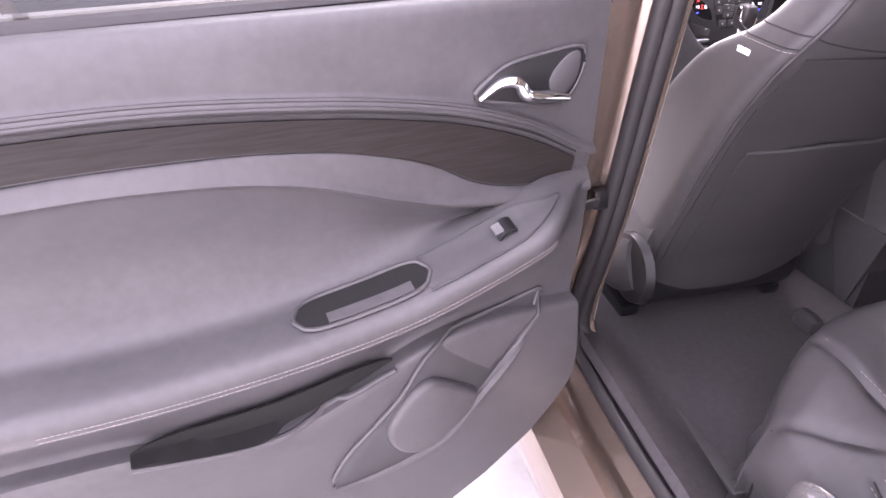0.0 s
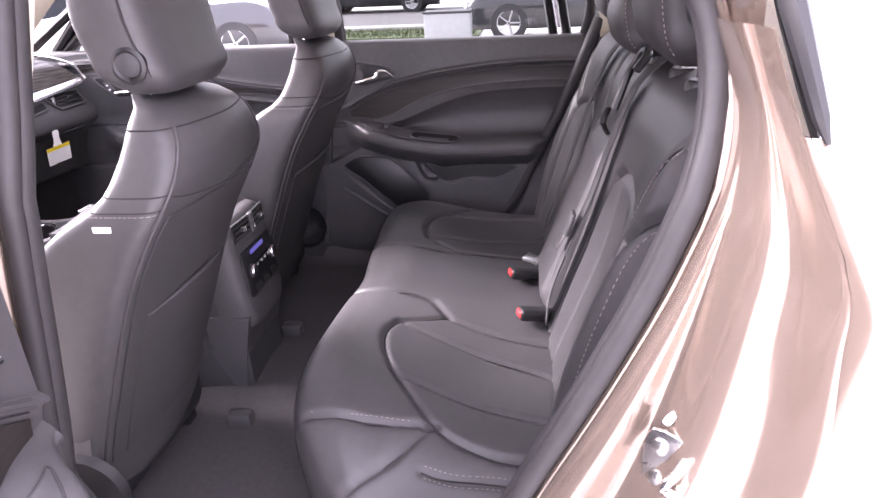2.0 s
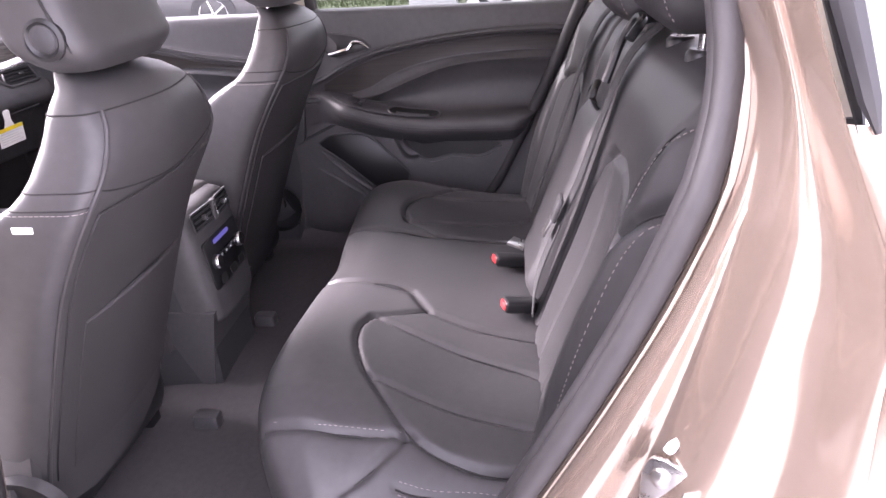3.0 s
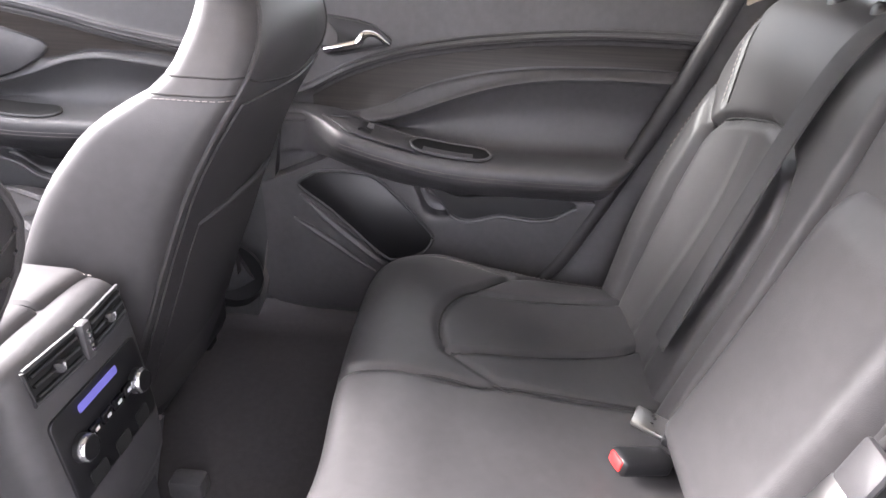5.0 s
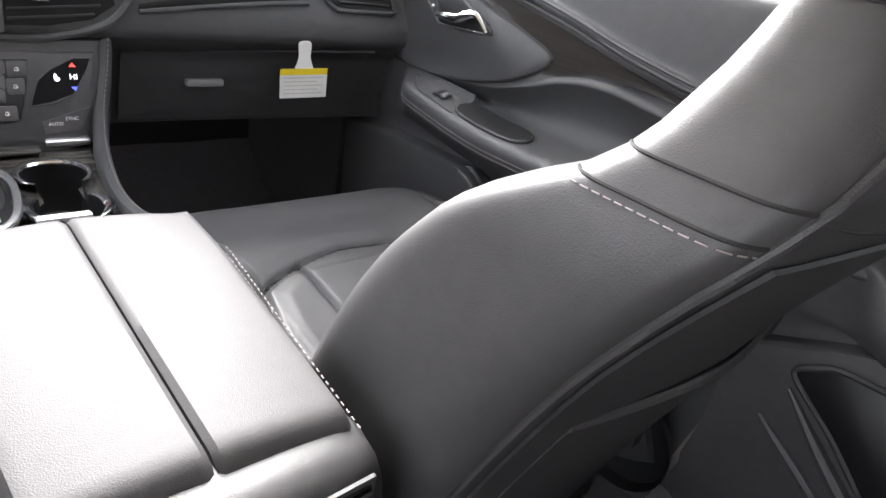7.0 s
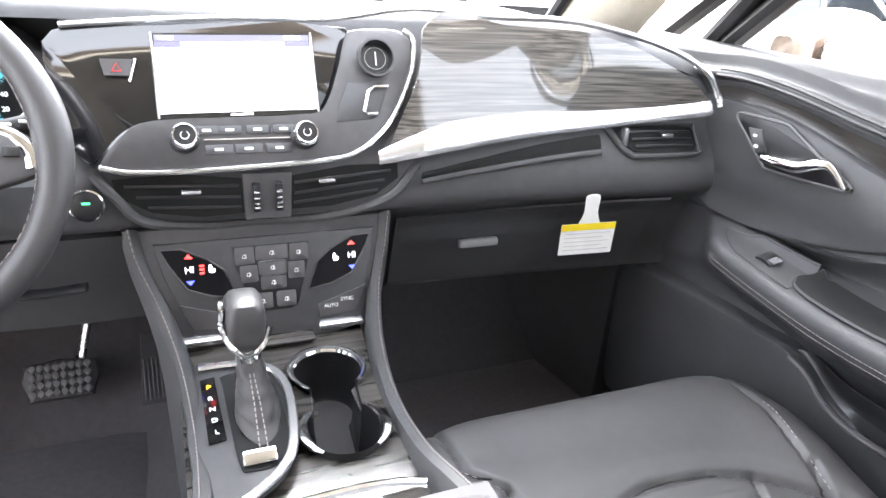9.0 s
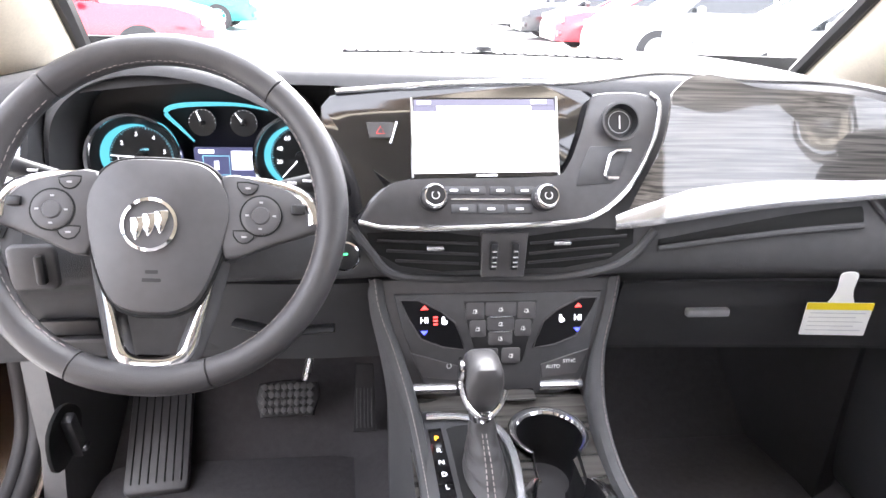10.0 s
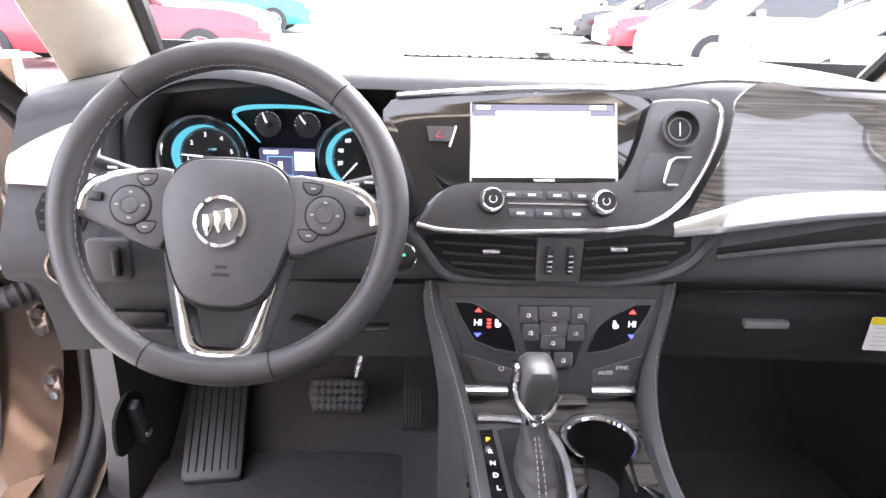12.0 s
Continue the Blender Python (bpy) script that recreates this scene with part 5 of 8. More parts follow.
part("display_mark", tube([(-0.366 + 0.017 * a, 0.9335, 1.050 + 0.013 * b) for a, b in ((-1, 1), (1, 1), (1, -1), (-1, -1), (-1, 1))], 0.0006, 4), DIAL_TICK, dic)

# light switch and start button
m = on_face(-0.520, 0.975, 0.018)
sw = part("light_switch", plate(rounded(0.050, 0.052, 0.008, 5, (-0.014, 0.004)), lambda a, b, k: m @ Vector((a, b, k)), 0.008, 0.003), PLASTIC_LIGHT, dashboard, "grey headlight switch panel")
part("rotary_switch", turned([(0.023, 0.008), (0.023, 0.012), (0.0, 0.013)], (0, 0, 0), m @ pose(-0.062, -0.004, -0.006), 28), SATIN_BLACK, sw)
part("chrome_ring", turned([(0.0235, 0.008), (0.0235, 0.0135), (0.0205, 0.0135)], (0, 0, 0), m @ pose(-0.062, -0.004, -0.006), 28), CHROME, sw)
part("dimmer_wheel", block(0.010, 0.034, 0.012, 0.003, (-0.004, 0.004, 0.012), turn=None, bm=None), SATIN_BLACK, sw, at=m)
m = on_face(-0.195, 0.978, 0.006)
st = part("start_button", turned([(0.017, 0.0), (0.017, 0.006), (0.014, 0.008), (0.0, 0.0075)], (0, 0, 0), m, 28), SATIN_BLACK, dashboard, "round black start button")
part("chrome_ring", turned([(0.018, 0.0), (0.0185, 0.006), (0.0165, 0.007)], (0, 0, 0), m, 28), CHROME, st)
part("start_lamp", block(0.008, 0.0025, 0.001, 0, (0, 0.003, 0.008)), glow("lamp_green", (0.1, 0.9, 0.3), 0.5), st, at=m)

# ---- price tag on the glovebox ----
tag = thing("hanging_tag", "white card tag with a yellow band hung on the glovebox", "tag", (0.489, 0.795, 0.872))
tilt = pose(0, 0, 0, 12, -5, -14) @ Matrix.Scale(0.965, 4)
part("card", plate(rounded(0.090, 0.060, 0.002), lambda a, b, k: tilt @ Vector((a, -k, b)), 0.0012), PAPER, tag)
part("yellow_band", plate([(-0.045, 0.018), (0.045, 0.018), (0.045, 0.0305), (-0.045, 0.0305)], lambda a, b, k: tilt @ Vector((a, -0.0013 - k, b)), 0.0004), YELLOW, tag)
part("hook_strip", plate(soften([(-0.016, 0.029), (-0.014, 0.040), (-0.011, 0.055), (-0.012, 0.078), (-0.006, 0.084), (0.006, 0.084), (0.012, 0.078), (0.011, 0.055), (0.014, 0.040), (0.016, 0.029)], 3), lambda a, b, k: tilt @ Vector((a, -k, b)), 0.0012), PAPER, tag)
for k in range(5):
    part("print_line", plate([(-0.038, 0.011 - 0.008 * k), (0.038 - 0.012 * (k % 2), 0.011 - 0.008 * k), (0.038 - 0.012 * (k % 2), 0.0128 - 0.008 * k), (-0.038, 0.0128 - 0.008 * k)], lambda a, b, q: tilt @ Vector((a, -0.0013 - q, b)), 0.0003), PRINT_FAINT, tag)

# ---- steering wheel ----
tw, uw = math.sin(radians(27)), math.cos(radians(27))
wheel_pose = Matrix(((1, 0, 0, -0.376), (0, tw, -uw, 0.706), (0, uw, tw, 1.060), (0, 0, 0, 1)))
steering_wheel = thing("steering_wheel", "black leather steering wheel with chrome trim and stitching", "steering wheel")
steering_wheel.matrix_basis = wheel_pose @ pose(0, 0, 0, 0, 0, -2.0)
R, r0 = 0.1715, 0.0155


def rim_point(a, b, grow=0.0):
    rr = r0 * (1.0 + 0.12 * bump_at(math.sin(math.radians(a)) - 0.25, 0.3)) + grow
    q = R - 0.005 * bump_at((a % 360) - 270, 28)
    return Vector(((q + rr * math.cos(b)) * math.cos(radians(a)), (q + rr * math.cos(b)) * math.sin(radians(a)), 1.12 * rr * math.sin(b)))


def rim(a0, a1, grow, name, mat, label=""):
    n = max(4, int((a1 - a0) / 3))
    return part(name, rings([[rim_point(a0 + (a1 - a0) * k / n, math.tau * j / 16, grow) for j in range(16)] for k in range(n + 1)]), mat, steering_wheel, label)


rim(51, 132, 0.0004, "rim_grip", WHEEL_LEATHER, "smooth black leather rim")
rim(132.6, 244, 0.0, "rim_grip", WHEEL_LEATHER)
rim(244.6, 289, 0.0004, "rim_grip", WHEEL_LEATHER)
rim(289.6, 410.4, 0.0, "rim_grip", WHEEL_LEATHER)
for a in (50.7, 132.3, 244.3, 289.3):
    rim(a - 0.45, a + 0.45, -0.0012, "rim_seam", SEAM)
for a0, a1 in ((-60, 46), (136, 240), (60, 120)):
    stitches([rim_point(a0 + (a1 - a0) * k / 90, math.pi * (0.86 + 0.012 * (k % 2)), 0.0004) for k in range(91)], THREAD, steering_wheel, 0.004, 0.002, 0.0005)
hub = soften([(-0.040, 0.050), (0.0, 0.053), (0.040, 0.050), (0.060, 0.034), (0.070, 0.006), (0.062, -0.040), (0.044, -0.085), (0.022, -0.100), (0.0, -0.102), (-0.022, -0.100), (-0.044, -0.085), (-0.062, -0.040), (-0.070, 0.006), (-0.060, 0.034)], 4)


def hub_place(a, b, k):
    return Vector((a, b, 0.004 + k + 0.016 * (1 - (a / 0.08) ** 2) * (1 - (b / 0.13) ** 2)))


rows = [[hub_place(a * s, b * s, q) for a, b in hub] for s, q in ((1.0, -0.03), (1.0, -0.004), (0.97, 0.001), (0.85, 0.003), (0.6, 0.004), (0.3, 0.0045), (0.08, 0.0045))]
pad = part("hub_pad", rings(rows), HUB_GREY, steering_wheel, "smooth black airbag cover")
turn = pose(-0.003, -0.014, 0.0245)
part("badge_ring", turned([(0.0265, 0.0), (0.0265, 0.002), (0.0235, 0.003), (0.0235, 0.0)], (0, 0, 0), turn, 40), CHROME, pad, "plain chrome badge ring")
part("badge_base", turned([(0.024, 0.0), (0.0, 0.0012)], (0, 0, 0), turn, 32), PLASTIC_LIGHT, pad)
part("pad_gap", tube([hub_place(a * 1.012, b * 1.012, -0.006) for a, b in hub], 0.0022, 6, closed=True), RECESS_SHADE, steering_wheel, "dark gap round the airbag cover")
for k, (bx, by) in enumerate(((-0.011, -0.002), (0.0, 0.002), (0.011, 0.005))):
    sh = [(-0.0065, 0.008), (0.0065, 0.0095), (0.0068, 0.002), (0.002, -0.012), (-0.001, -0.014), (-0.005, -0.006)]
    part("badge_shape", plate(sh, lambda a, b, q: turn @ Vector((bx + a, by + b, 0.001 + q)), 0.0016, 0.0004), CHROME, pad)
for k in range(2):
    part("pad_mark", plate(rounded(0.018 - 0.006 * k, 0.0035, 0.0008), lambda a, b, q: hub_place(a, -0.068 + 0.008 * k + b, 0.0035 + q), 0.0006), SATIN_BLACK, pad)
for sx in (-1, 1):
    arm = soften([(0.060, 0.040), (0.105, 0.036), (0.145, 0.024), (0.158, 0.008), (0.160, -0.010), (0.150, -0.016), (0.110, -0.030), (0.066, -0.044), (0.060, 0.0)], 3)
    spoke = part("spoke", plate([(sx * a, b) for a, b in arm], lambda a, b, k: Vector((a, b, -0.012 + k + 0.008 * (1 - (abs(a) / 0.17) ** 2))), 0.014, 0.004), HUB_GREY, steering_wheel, "dark grey spoke with buttons")
    part("chrome_trim", tube(spline([(sx * 0.074, 0.0385, 0.006), (sx * 0.105, 0.035, 0.005), (sx * 0.135, 0.026, 0.003), (sx * 0.151, 0.010, 0.002), (sx * 0.155, -0.006, 0.001)], 6), [0.0025 + 0.0075 * k / 24 for k in range(25)], 8, flat=0.45), CHROME, spoke, "chrome spoke trim")
    ctr = Vector((sx * 0.100, 0.000, 0.0075))
    pad2 = part("button_pad", turned([(0.0195, 0.0), (0.0195, 0.002), (0.0165, 0.0034), (0.0095, 0.0026), (0.008, 0.0042), (0.0, 0.0046)], ctr, None, 28), PLASTIC_LIGHT, spoke, "round button pad")
    part("pad_gap", turned([(0.0215, 0.0), (0.0215, 0.0012), (0.0198, 0.0016)], ctr, None, 28), RECESS_SHADE, pad2)
    part("pad_gap", turned([(0.0092, 0.0028), (0.0080, 0.0034)], ctr, None, 28), RECESS_SHADE, pad2)
    for k in range(4):
        a = k * math.pi / 2
        part("button_mark", block(0.0035, 0.0018, 0.0006, 0, (ctr.x + 0.0135 * math.cos(a), ctr.y + 0.0135 * math.sin(a), ctr.z + 0.0034)), GREY_MARK, pad2)
    part("thumb_wheel", block(0.014, 0.010, 0.006, 0.002, (sx * 0.137, 0.008, 0.006)), SATIN_BLACK, spoke)
    for bx, by in ((0.086, 0.028), (0.084, -0.022)):
        o = soften([(sx * (bx - 0.011), by + 0.006), (sx * (bx + 0.010), by + 0.004), (sx * (bx + 0.004), by - 0.006), (sx * (bx - 0.006), by - 0.005)], 2)
        b = part("button", plate(o, lambda a, b, k: Vector((a, b, 0.006 + k)), 0.0025, 0.0008), PLASTIC_LIGHT, spoke)
        part("button_gap", tube([(a, b, 0.0082) for a, b in o], 0.0008, 5, closed=True), RECESS_SHADE, b)
        part("button_mark", block(0.005, 0.0018, 0.0006, 0, (sx * bx, by, 0.0088)), GREY_MARK, b)
    low = part("lower_spoke", tube(spline([(sx * 0.056, -0.045, -0.010), (sx * 0.047, -0.09, -0.011), (sx * 0.036, -0.13, -0.008), (sx * 0.028, -0.158, -0.004)], 6), 0.013, 10, flat=0.6), PLASTIC, steering_wheel)
    part("chrome_trim", tube(spline([(sx * 0.053, -0.066, 0.001), (sx * 0.042, -0.105, 0.000), (sx * 0.032, -0.138, 0.001), (sx * 0.018, -0.149, 0.002), (0, -0.151, 0.002)], 6), [0.0028 + 0.0042 * min(1.0, k / 10) for k in range(25)], 8, flat=0.6), CHROME, low, "chrome V-shaped trim")
for sx, mark in ((-1, "light"), (1, "wiper")):
    st = part("stalk", tube([(sx * 0.06, 0.02, -0.05), (sx * 0.12, 0.040, -0.045), (sx * 0.17, 0.052, -0.045)], [0.009, 0.010, 0.012], 12), SATIN_BLACK, steering_wheel, "black column stalk")
    for k in range(2):
        part("stalk_mark", block(0.010, 0.003, 0.004, 0.0006, (sx * (0.125 + 0.016 * k), 0.043 + 0.003 * k, -0.0345)), WHITE_MARK, st)

# bonnet release in the kick panel
release = thing("bonnet_release", "black bonnet release lever with a silver tip", "lever", (-0.632, 0.95, 0.62))
part("release_recess", plate(soften([(-0.055, 0.030), (0.0, 0.045), (0.05, 0.005), (0.035, -0.035), (-0.02, -0.05), (-0.06, -0.03)], 3), lambda a, b, k: Vector((k - 0.004, a, b)), 0.006, 0.001), RECESS_SHADE, release)
part("release_handle", block(0.018, 0.024, 0.085, 0.006, (0.010, 0.0, -0.010), turn=pose(0, 0, 0, 14)), PLASTIC, release)
part("silver_tip", block(0.010, 0.018, 0.010, 0.003, (0.020, 0.006, -0.036)), SATIN, release, "bright silver tip")


# ---- centre console ----
console = thing("centre_console", "black centre console with split armrest lid and rear climate panel", "console")
bm = rings([[(-0.118 * q, y, z), (-0.124 * q, y, z - 0.03), (-0.126 * q, y, 0.60), (-0.128 * q, y, 0.41), (0.128 * q, y, 0.41), (0.126 * q, y, 0.60), (0.124 * q, y, z - 0.03), (0.118 * q, y, z)] for y, z, q in ((-0.03, 0.832, 0.80), (0.0, 0.838, 0.83), (0.10, 0.842, 0.92), (0.30, 0.845, 0.98), (0.385, 0.838, 0.96), (0.44, 0.75, 0.84), (0.47, 0.68, 0.82), (0.62, 0.68, 0.80), (0.72, 0.69, 0.85), (0.82, 0.72, 0.9))])
part("console_body", bm, PLASTIC, console, "black console body")


def lid(sx):
    def f(u, v):
        y = 0.002 + 0.392 * v
        x = sx * (0.0010 + (0.103 + 0.023 * min(1.0, v * 1.4)) * u)
        crown = 0.012 * (1 - (x / 0.12) ** 2)
        edge = 0.020 * max(0, (u - 0.90) / 0.10) ** 2 + 0.004 * max(0, (0.03 - u) / 0.03) ** 2 + 0.014 * max(0, (0.05 - v) / 0.05) ** 2 + 0.03 * max(0, (v - 0.88) / 0.12) ** 2
        return (x, y - 0.004 * (1 - (x / 0.12) ** 2) * (1 - v), 0.858 + crown - edge)

    top = [[Vector(f(u / 24, v / 40)) for u in range(25)] for v in range(41)]
    rows = [row + [Vector((p.x, p.y, 0.843)) for p in reversed(row)] for row in top]
    return rings(rows)


for sx in (-1, 1):
    part("armrest_lid", lid(sx), LID_LEATHER, console, "smooth leather armrest lid")
    side = [(sx * (0.1055 + 0.023 * min(1.0, k / 30 * 1.4)), 0.005 + 0.385 * k / 30, 0.849) for k in range(24)]
    stitches(side, THREAD, console, 0.005, 0.003, 0.0007)
    stitches([(x, y, z - 0.008) for x, y, z in side], THREAD, console, 0.005, 0.003, 0.0007)
part("lid_catch", block(0.05, 0.012, 0.008, 0.003, (0.004, 0.384, 0.858)), SATIN, console, "silver lid catch")

# rear face with vents and climate panel
REAR = pose(0, -0.030, 0.70, -7, 0, 0)


def rear(a, b, k):
    """On the console's rear face: a to the right, b up, k out towards the bench."""
    return REAR @ Vector((a, -k - 0.012 * (1 - (a / 0.13) ** 2), b))


face_o = soften([(-0.119, 0.11), (-0.114, 0.140), (-0.096, 0.156), (-0.05, 0.162), (0.0, 0.163), (0.05, 0.162), (0.096, 0.156), (0.114, 0.140), (0.119, 0.11), (0.117, -0.02), (0.108, -0.10), (0.085, -0.125), (0.0, -0.128), (-0.085, -0.125), (-0.108, -0.10), (-0.117, -0.02)], 4)
rows = []
for k, q in ((-0.062, 0.0), (-0.030, 0.0), (-0.010, 0.003), (0.004, 0.008), (0.012, 0.016), (0.015, 0.026)):
    rows.append([rear(a - math.copysign(min(abs(a), q), a), b - q * (1 if b > 0 else -1) * min(1.0, abs(b) / 0.1), k) for a, b in face_o])
part("rear_frame", rings(rows), PLASTIC_LIGHT, console, "dark grey rear frame")
for a0, a1 in ((-0.090, -0.010), (0.010, 0.090)):
    v = part("rear_vent", plate([(a0, 0.143), (a1, 0.143), (a1, 0.104), (a0, 0.104)], lambda a, b, k: rear(a, b, 0.0165 + k), 0.001), RECESS_SHADE, console, "black rear air vent")
    for k in range(3):
        part("slat", tube([rear(a0 + 0.004, 0.111 + 0.0125 * k, 0.019), rear(a1 - 0.004, 0.111 + 0.0125 * k, 0.019)], 0.0032, 6, flat=0.6), SATIN_BLACK, v)
    mid = (a0 + a1) / 2
    part("vent_tab", block(0.010, 0.010, 0.012, 0.002, rear(mid, 0.124, 0.022)), PLASTIC_LIGHT, v)
    part("tab_pin", block(0.002, 0.003, 0.012, 0.0005, rear(mid, 0.124, 0.028)), SATIN, v)
    part("vent_rim", tube([rear(*p, 0.017) for p in ((a0, 0.144), (a1, 0.144), (a1, 0.103), (a0, 0.103), (a0, 0.144))], 0.003, 6), PLASTIC, v)
dv = part("vent_divider", block(0.016, 0.012, 0.048, 0.003, rear(0, 0.124, 0.018)), PLASTIC_LIGHT, console)
for k in range(5):
    part("wheel_rib", block(0.005, 0.003, 0.0035, 0.0008, rear(0, 0.112 + 0.006 * k, 0.025)), SATIN, dv)
cl = part("rear_climate_panel", plate(rounded(0.176, 0.116, 0.010, 5, (0, 0.016)), lambda a, b, k: rear(a, b, 0.0145 + k), 0.004, 0.001), SATIN_BLACK, console, "black rear climate panel with lit display")
part("climate_display", plate(rounded(0.078, 0.011, 0.003, 4, (-0.008, 0.062)), lambda a, b, k: rear(a, b, 0.0188 + k), 0.0006), glow("rear_display", (0.20, 0.19, 0.62), 0.12), cl, "blue-violet lit display")
for kx in (-0.060, 0.062):
    kn = part("knob", turned([(0.017, 0.0), (0.016, 0.010), (0.013, 0.013), (0.0, 0.0135)], rear(kx, 0.020, 0.018), pose(0, 0, 0, 83), 24), SATIN_BLACK, cl, "small round knob")
    part("knob_ring", turned([(0.0165, 0.006), (0.0168, 0.0095), (0.0145, 0.0128)], rear(kx, 0.020, 0.018), pose(0, 0, 0, 83), 24), SATIN, kn)
for k in range(4):
    bx = -0.036 + 0.024 * k
    b = part("button", block(0.020, 0.006, 0.015, 0.002, rear(bx, 0.026, 0.020)), PIANO, cl)
    part("button_mark", block(0.007, 0.001, 0.004, 0, rear(bx, 0.026, 0.0235)), WHITE_MARK, b)
for k in range(3):
    part("socket", plate(rounded(0.030, 0.020, 0.004, 4, (-0.05 + 0.05 * k, -0.026)), lambda a, b, q: rear(a, b, 0.0185 + q), 0.0015), RECESS_SHADE, cl)
part("console_foot", rings([[(-0.116, y, 0.62), (-0.108, y + q, 0.41), (0.108, y + q, 0.41), (0.116, y, 0.62)] for y, q in ((-0.052, 0.045), (0.15, 0.0))]), PLASTIC_LIGHT, console)

# padded rails rising from the armrest to the climate stack
for sx, xs in ((-1, (0.157, 0.150, 0.130, 0.113, 0.105, 0.105, 0.110, 0.112)), (1, (0.160, 0.154, 0.141, 0.127, 0.116, 0.115, 0.117, 0.116))):
    path = spline([(sx * x, y, z) for x, (y, z) in zip(xs, ((0.805, 0.932), (0.795, 0.890), (0.775, 0.835), (0.715, 0.792), (0.62, 0.774), (0.52, 0.782), (0.43, 0.812), (0.355, 0.840)))], 8)
    rows = []
    for p in path:
        rows.append([Vector((p.x - sx * 0.012, p.y + 0.006, p.z - 0.006)), Vector((p.x - sx * 0.008, p.y, p.z + 0.005)), Vector((p.x, p.y - 0.004, p.z + 0.009)), Vector((p.x + sx * 0.007, p.y, p.z + 0.004)), Vector((p.x + sx * 0.010, p.y + 0.01, p.z - 0.02)), Vector((sx * min(abs(p.x) + 0.009, 0.138), p.y + 0.02, p.z - 0.12)), Vector((sx * min(abs(p.x) + 0.010, 0.132), p.y + 0.02, min(p.z - 0.2, 0.41))), Vector((p.x - sx * 0.03, p.y + 0.02, min(p.z - 0.2, 0.41)))])
    rail = part("console_rail", rings(rows), PAD, console, "padded black rail with stitching")
    stitches([p + Vector((sx * 0.002, -0.003, 0.0092)) for p in path], THREAD, rail, 0.004, 0.003, 0.0006)

# wood deck with shifter and cup holders
def deck(u, v):
    y = 0.43 + 0.365 * v
    x = -0.118 + 0.236 * u
    return (x, y, 0.770 + 0.02 * max(0, v - 0.75) / 0.25 + 0.02 * max(0, 0.12 - v) / 0.12)


bm = sheet(deck, 90, 140)
CUPS = ((0.053, 0.690, 0.043), (0.047, 0.576, 0.044))
hole = []
for f in bm.faces:
    c = f.calc_center_median()
    if min(math.hypot(c.x - cx, c.y - cy) - r for cx, cy, r in CUPS) < 0 or (abs(c.x - 0.050) < 0.024 and 0.60 < c.y < 0.66):
        hole.append(f)
bmesh.ops.delete(bm, geom=hole, context="FACES")
part("console_deck", bm, DECK_WOOD, console, "glossy dark wood deck")
for sx in (-1, 1):
    part("silver_bar", block(0.060, 0.012, 0.010, 0.002, (sx * 0.086 + 0.004, 0.770, 0.796), turn=pose(0, 0, 0, 20)), SATIN, console, "bright silver bar")
part("deck_door", block(0.090, 0.020, 0.005, 0.0012, (0.006, 0.757, 0.790), turn=pose(0, 0, 0, 8)), DECK_WOOD, console, "small wood flap")
part("rear_chrome", tube(spline([(-0.090, 0.462, 0.794), (-0.05, 0.466, 0.794), (0.03, 0.468, 0.794), (0.07, 0.462, 0.796), (0.095, 0.450, 0.800)], 6), 0.0045, 8), CHROME, console)


def cup_loop(grow=0.0):
    """The outline of the two joined cup holders."""
    (ax, ay, ar), (bx, by, br) = CUPS
    a = [(ax + (ar + grow) * math.cos(radians(q)), ay + (ar + grow) * math.sin(radians(q))) for q in range(-50, 231, 7)]
    b = [(bx + (br + grow) * math.cos(radians(q)), by + (br + grow) * math.sin(radians(q))) for q in range(130, 411, 7)]
    return a, b


top_arc, low_arc = cup_loop()
rows = []
for q, z in ((0.0, 0.7795), (-0.001, 0.760), (-0.003, 0.735), (-0.006, 0.712), (-0.010, 0.706)):
    a, b = cup_loop(q)
    rows.append([(x, y, z) for x, y in a + b])
cup = part("cup_holder", rings([rows[-1]] + rows[::-1][1:], caps=False), SATIN_BLACK, console, "black double cup holder with chrome rim")
base = bmesh.new()
base.faces.new([base.verts.new(p) for p in rows[-1]])
part("cup_floor", base, RUBBER, cup)
for arc, a0, a1 in ((cup_loop(0.002)[0], 0.0, 1.0), (cup_loop(0.002)[1], 0.02, 0.36), (cup_loop(0.002)[1], 0.64, 0.98)):
    n = len(arc) - 1
    sel = arc[int(a0 * n) : int(a1 * n) + 1]
    m = len(sel) - 1
    part("cup_rim", tube([(x, y, 0.780) for x, y in sel], [0.0022 + 0.0050 * math.sin(math.pi * k / m) for k in range(m + 1)], 8, flat=0.6), CHROME, cup, "chrome rim")

shifter = thing("gear_shifter", "leather gear shifter with chrome shaft and stitched boot", "gear shifter", (-0.040, 0.63, 0.775))
part("shift_plate", plate(soften([(-0.070, 0.092), (-0.005, 0.094), (0.028, 0.076), (0.038, 0.03), (0.032, -0.06), (0.012, -0.110), (-0.030, -0.140), (-0.066, -0.152)], 4), lambda a, b, k: Vector((a, b, 0.002 + k)), 0.006, 0.002), PLASTIC, shifter, "dark grey shift plate")
fr = spline([(-0.056, 0.092, 0.012), (-0.015, 0.090, 0.012), (0.018, 0.076, 0.012), (0.034, 0.050, 0.012), (0.037, 0.0, 0.012), (0.028, -0.070, 0.012), (0.010, -0.108, 0.013), (-0.022, -0.136, 0.014), (-0.052, -0.152, 0.015)], 6)
part("silver_frame", tube(fr, 0.0055, 8, flat=0.7), SATIN, shifter, "satin silver frame")
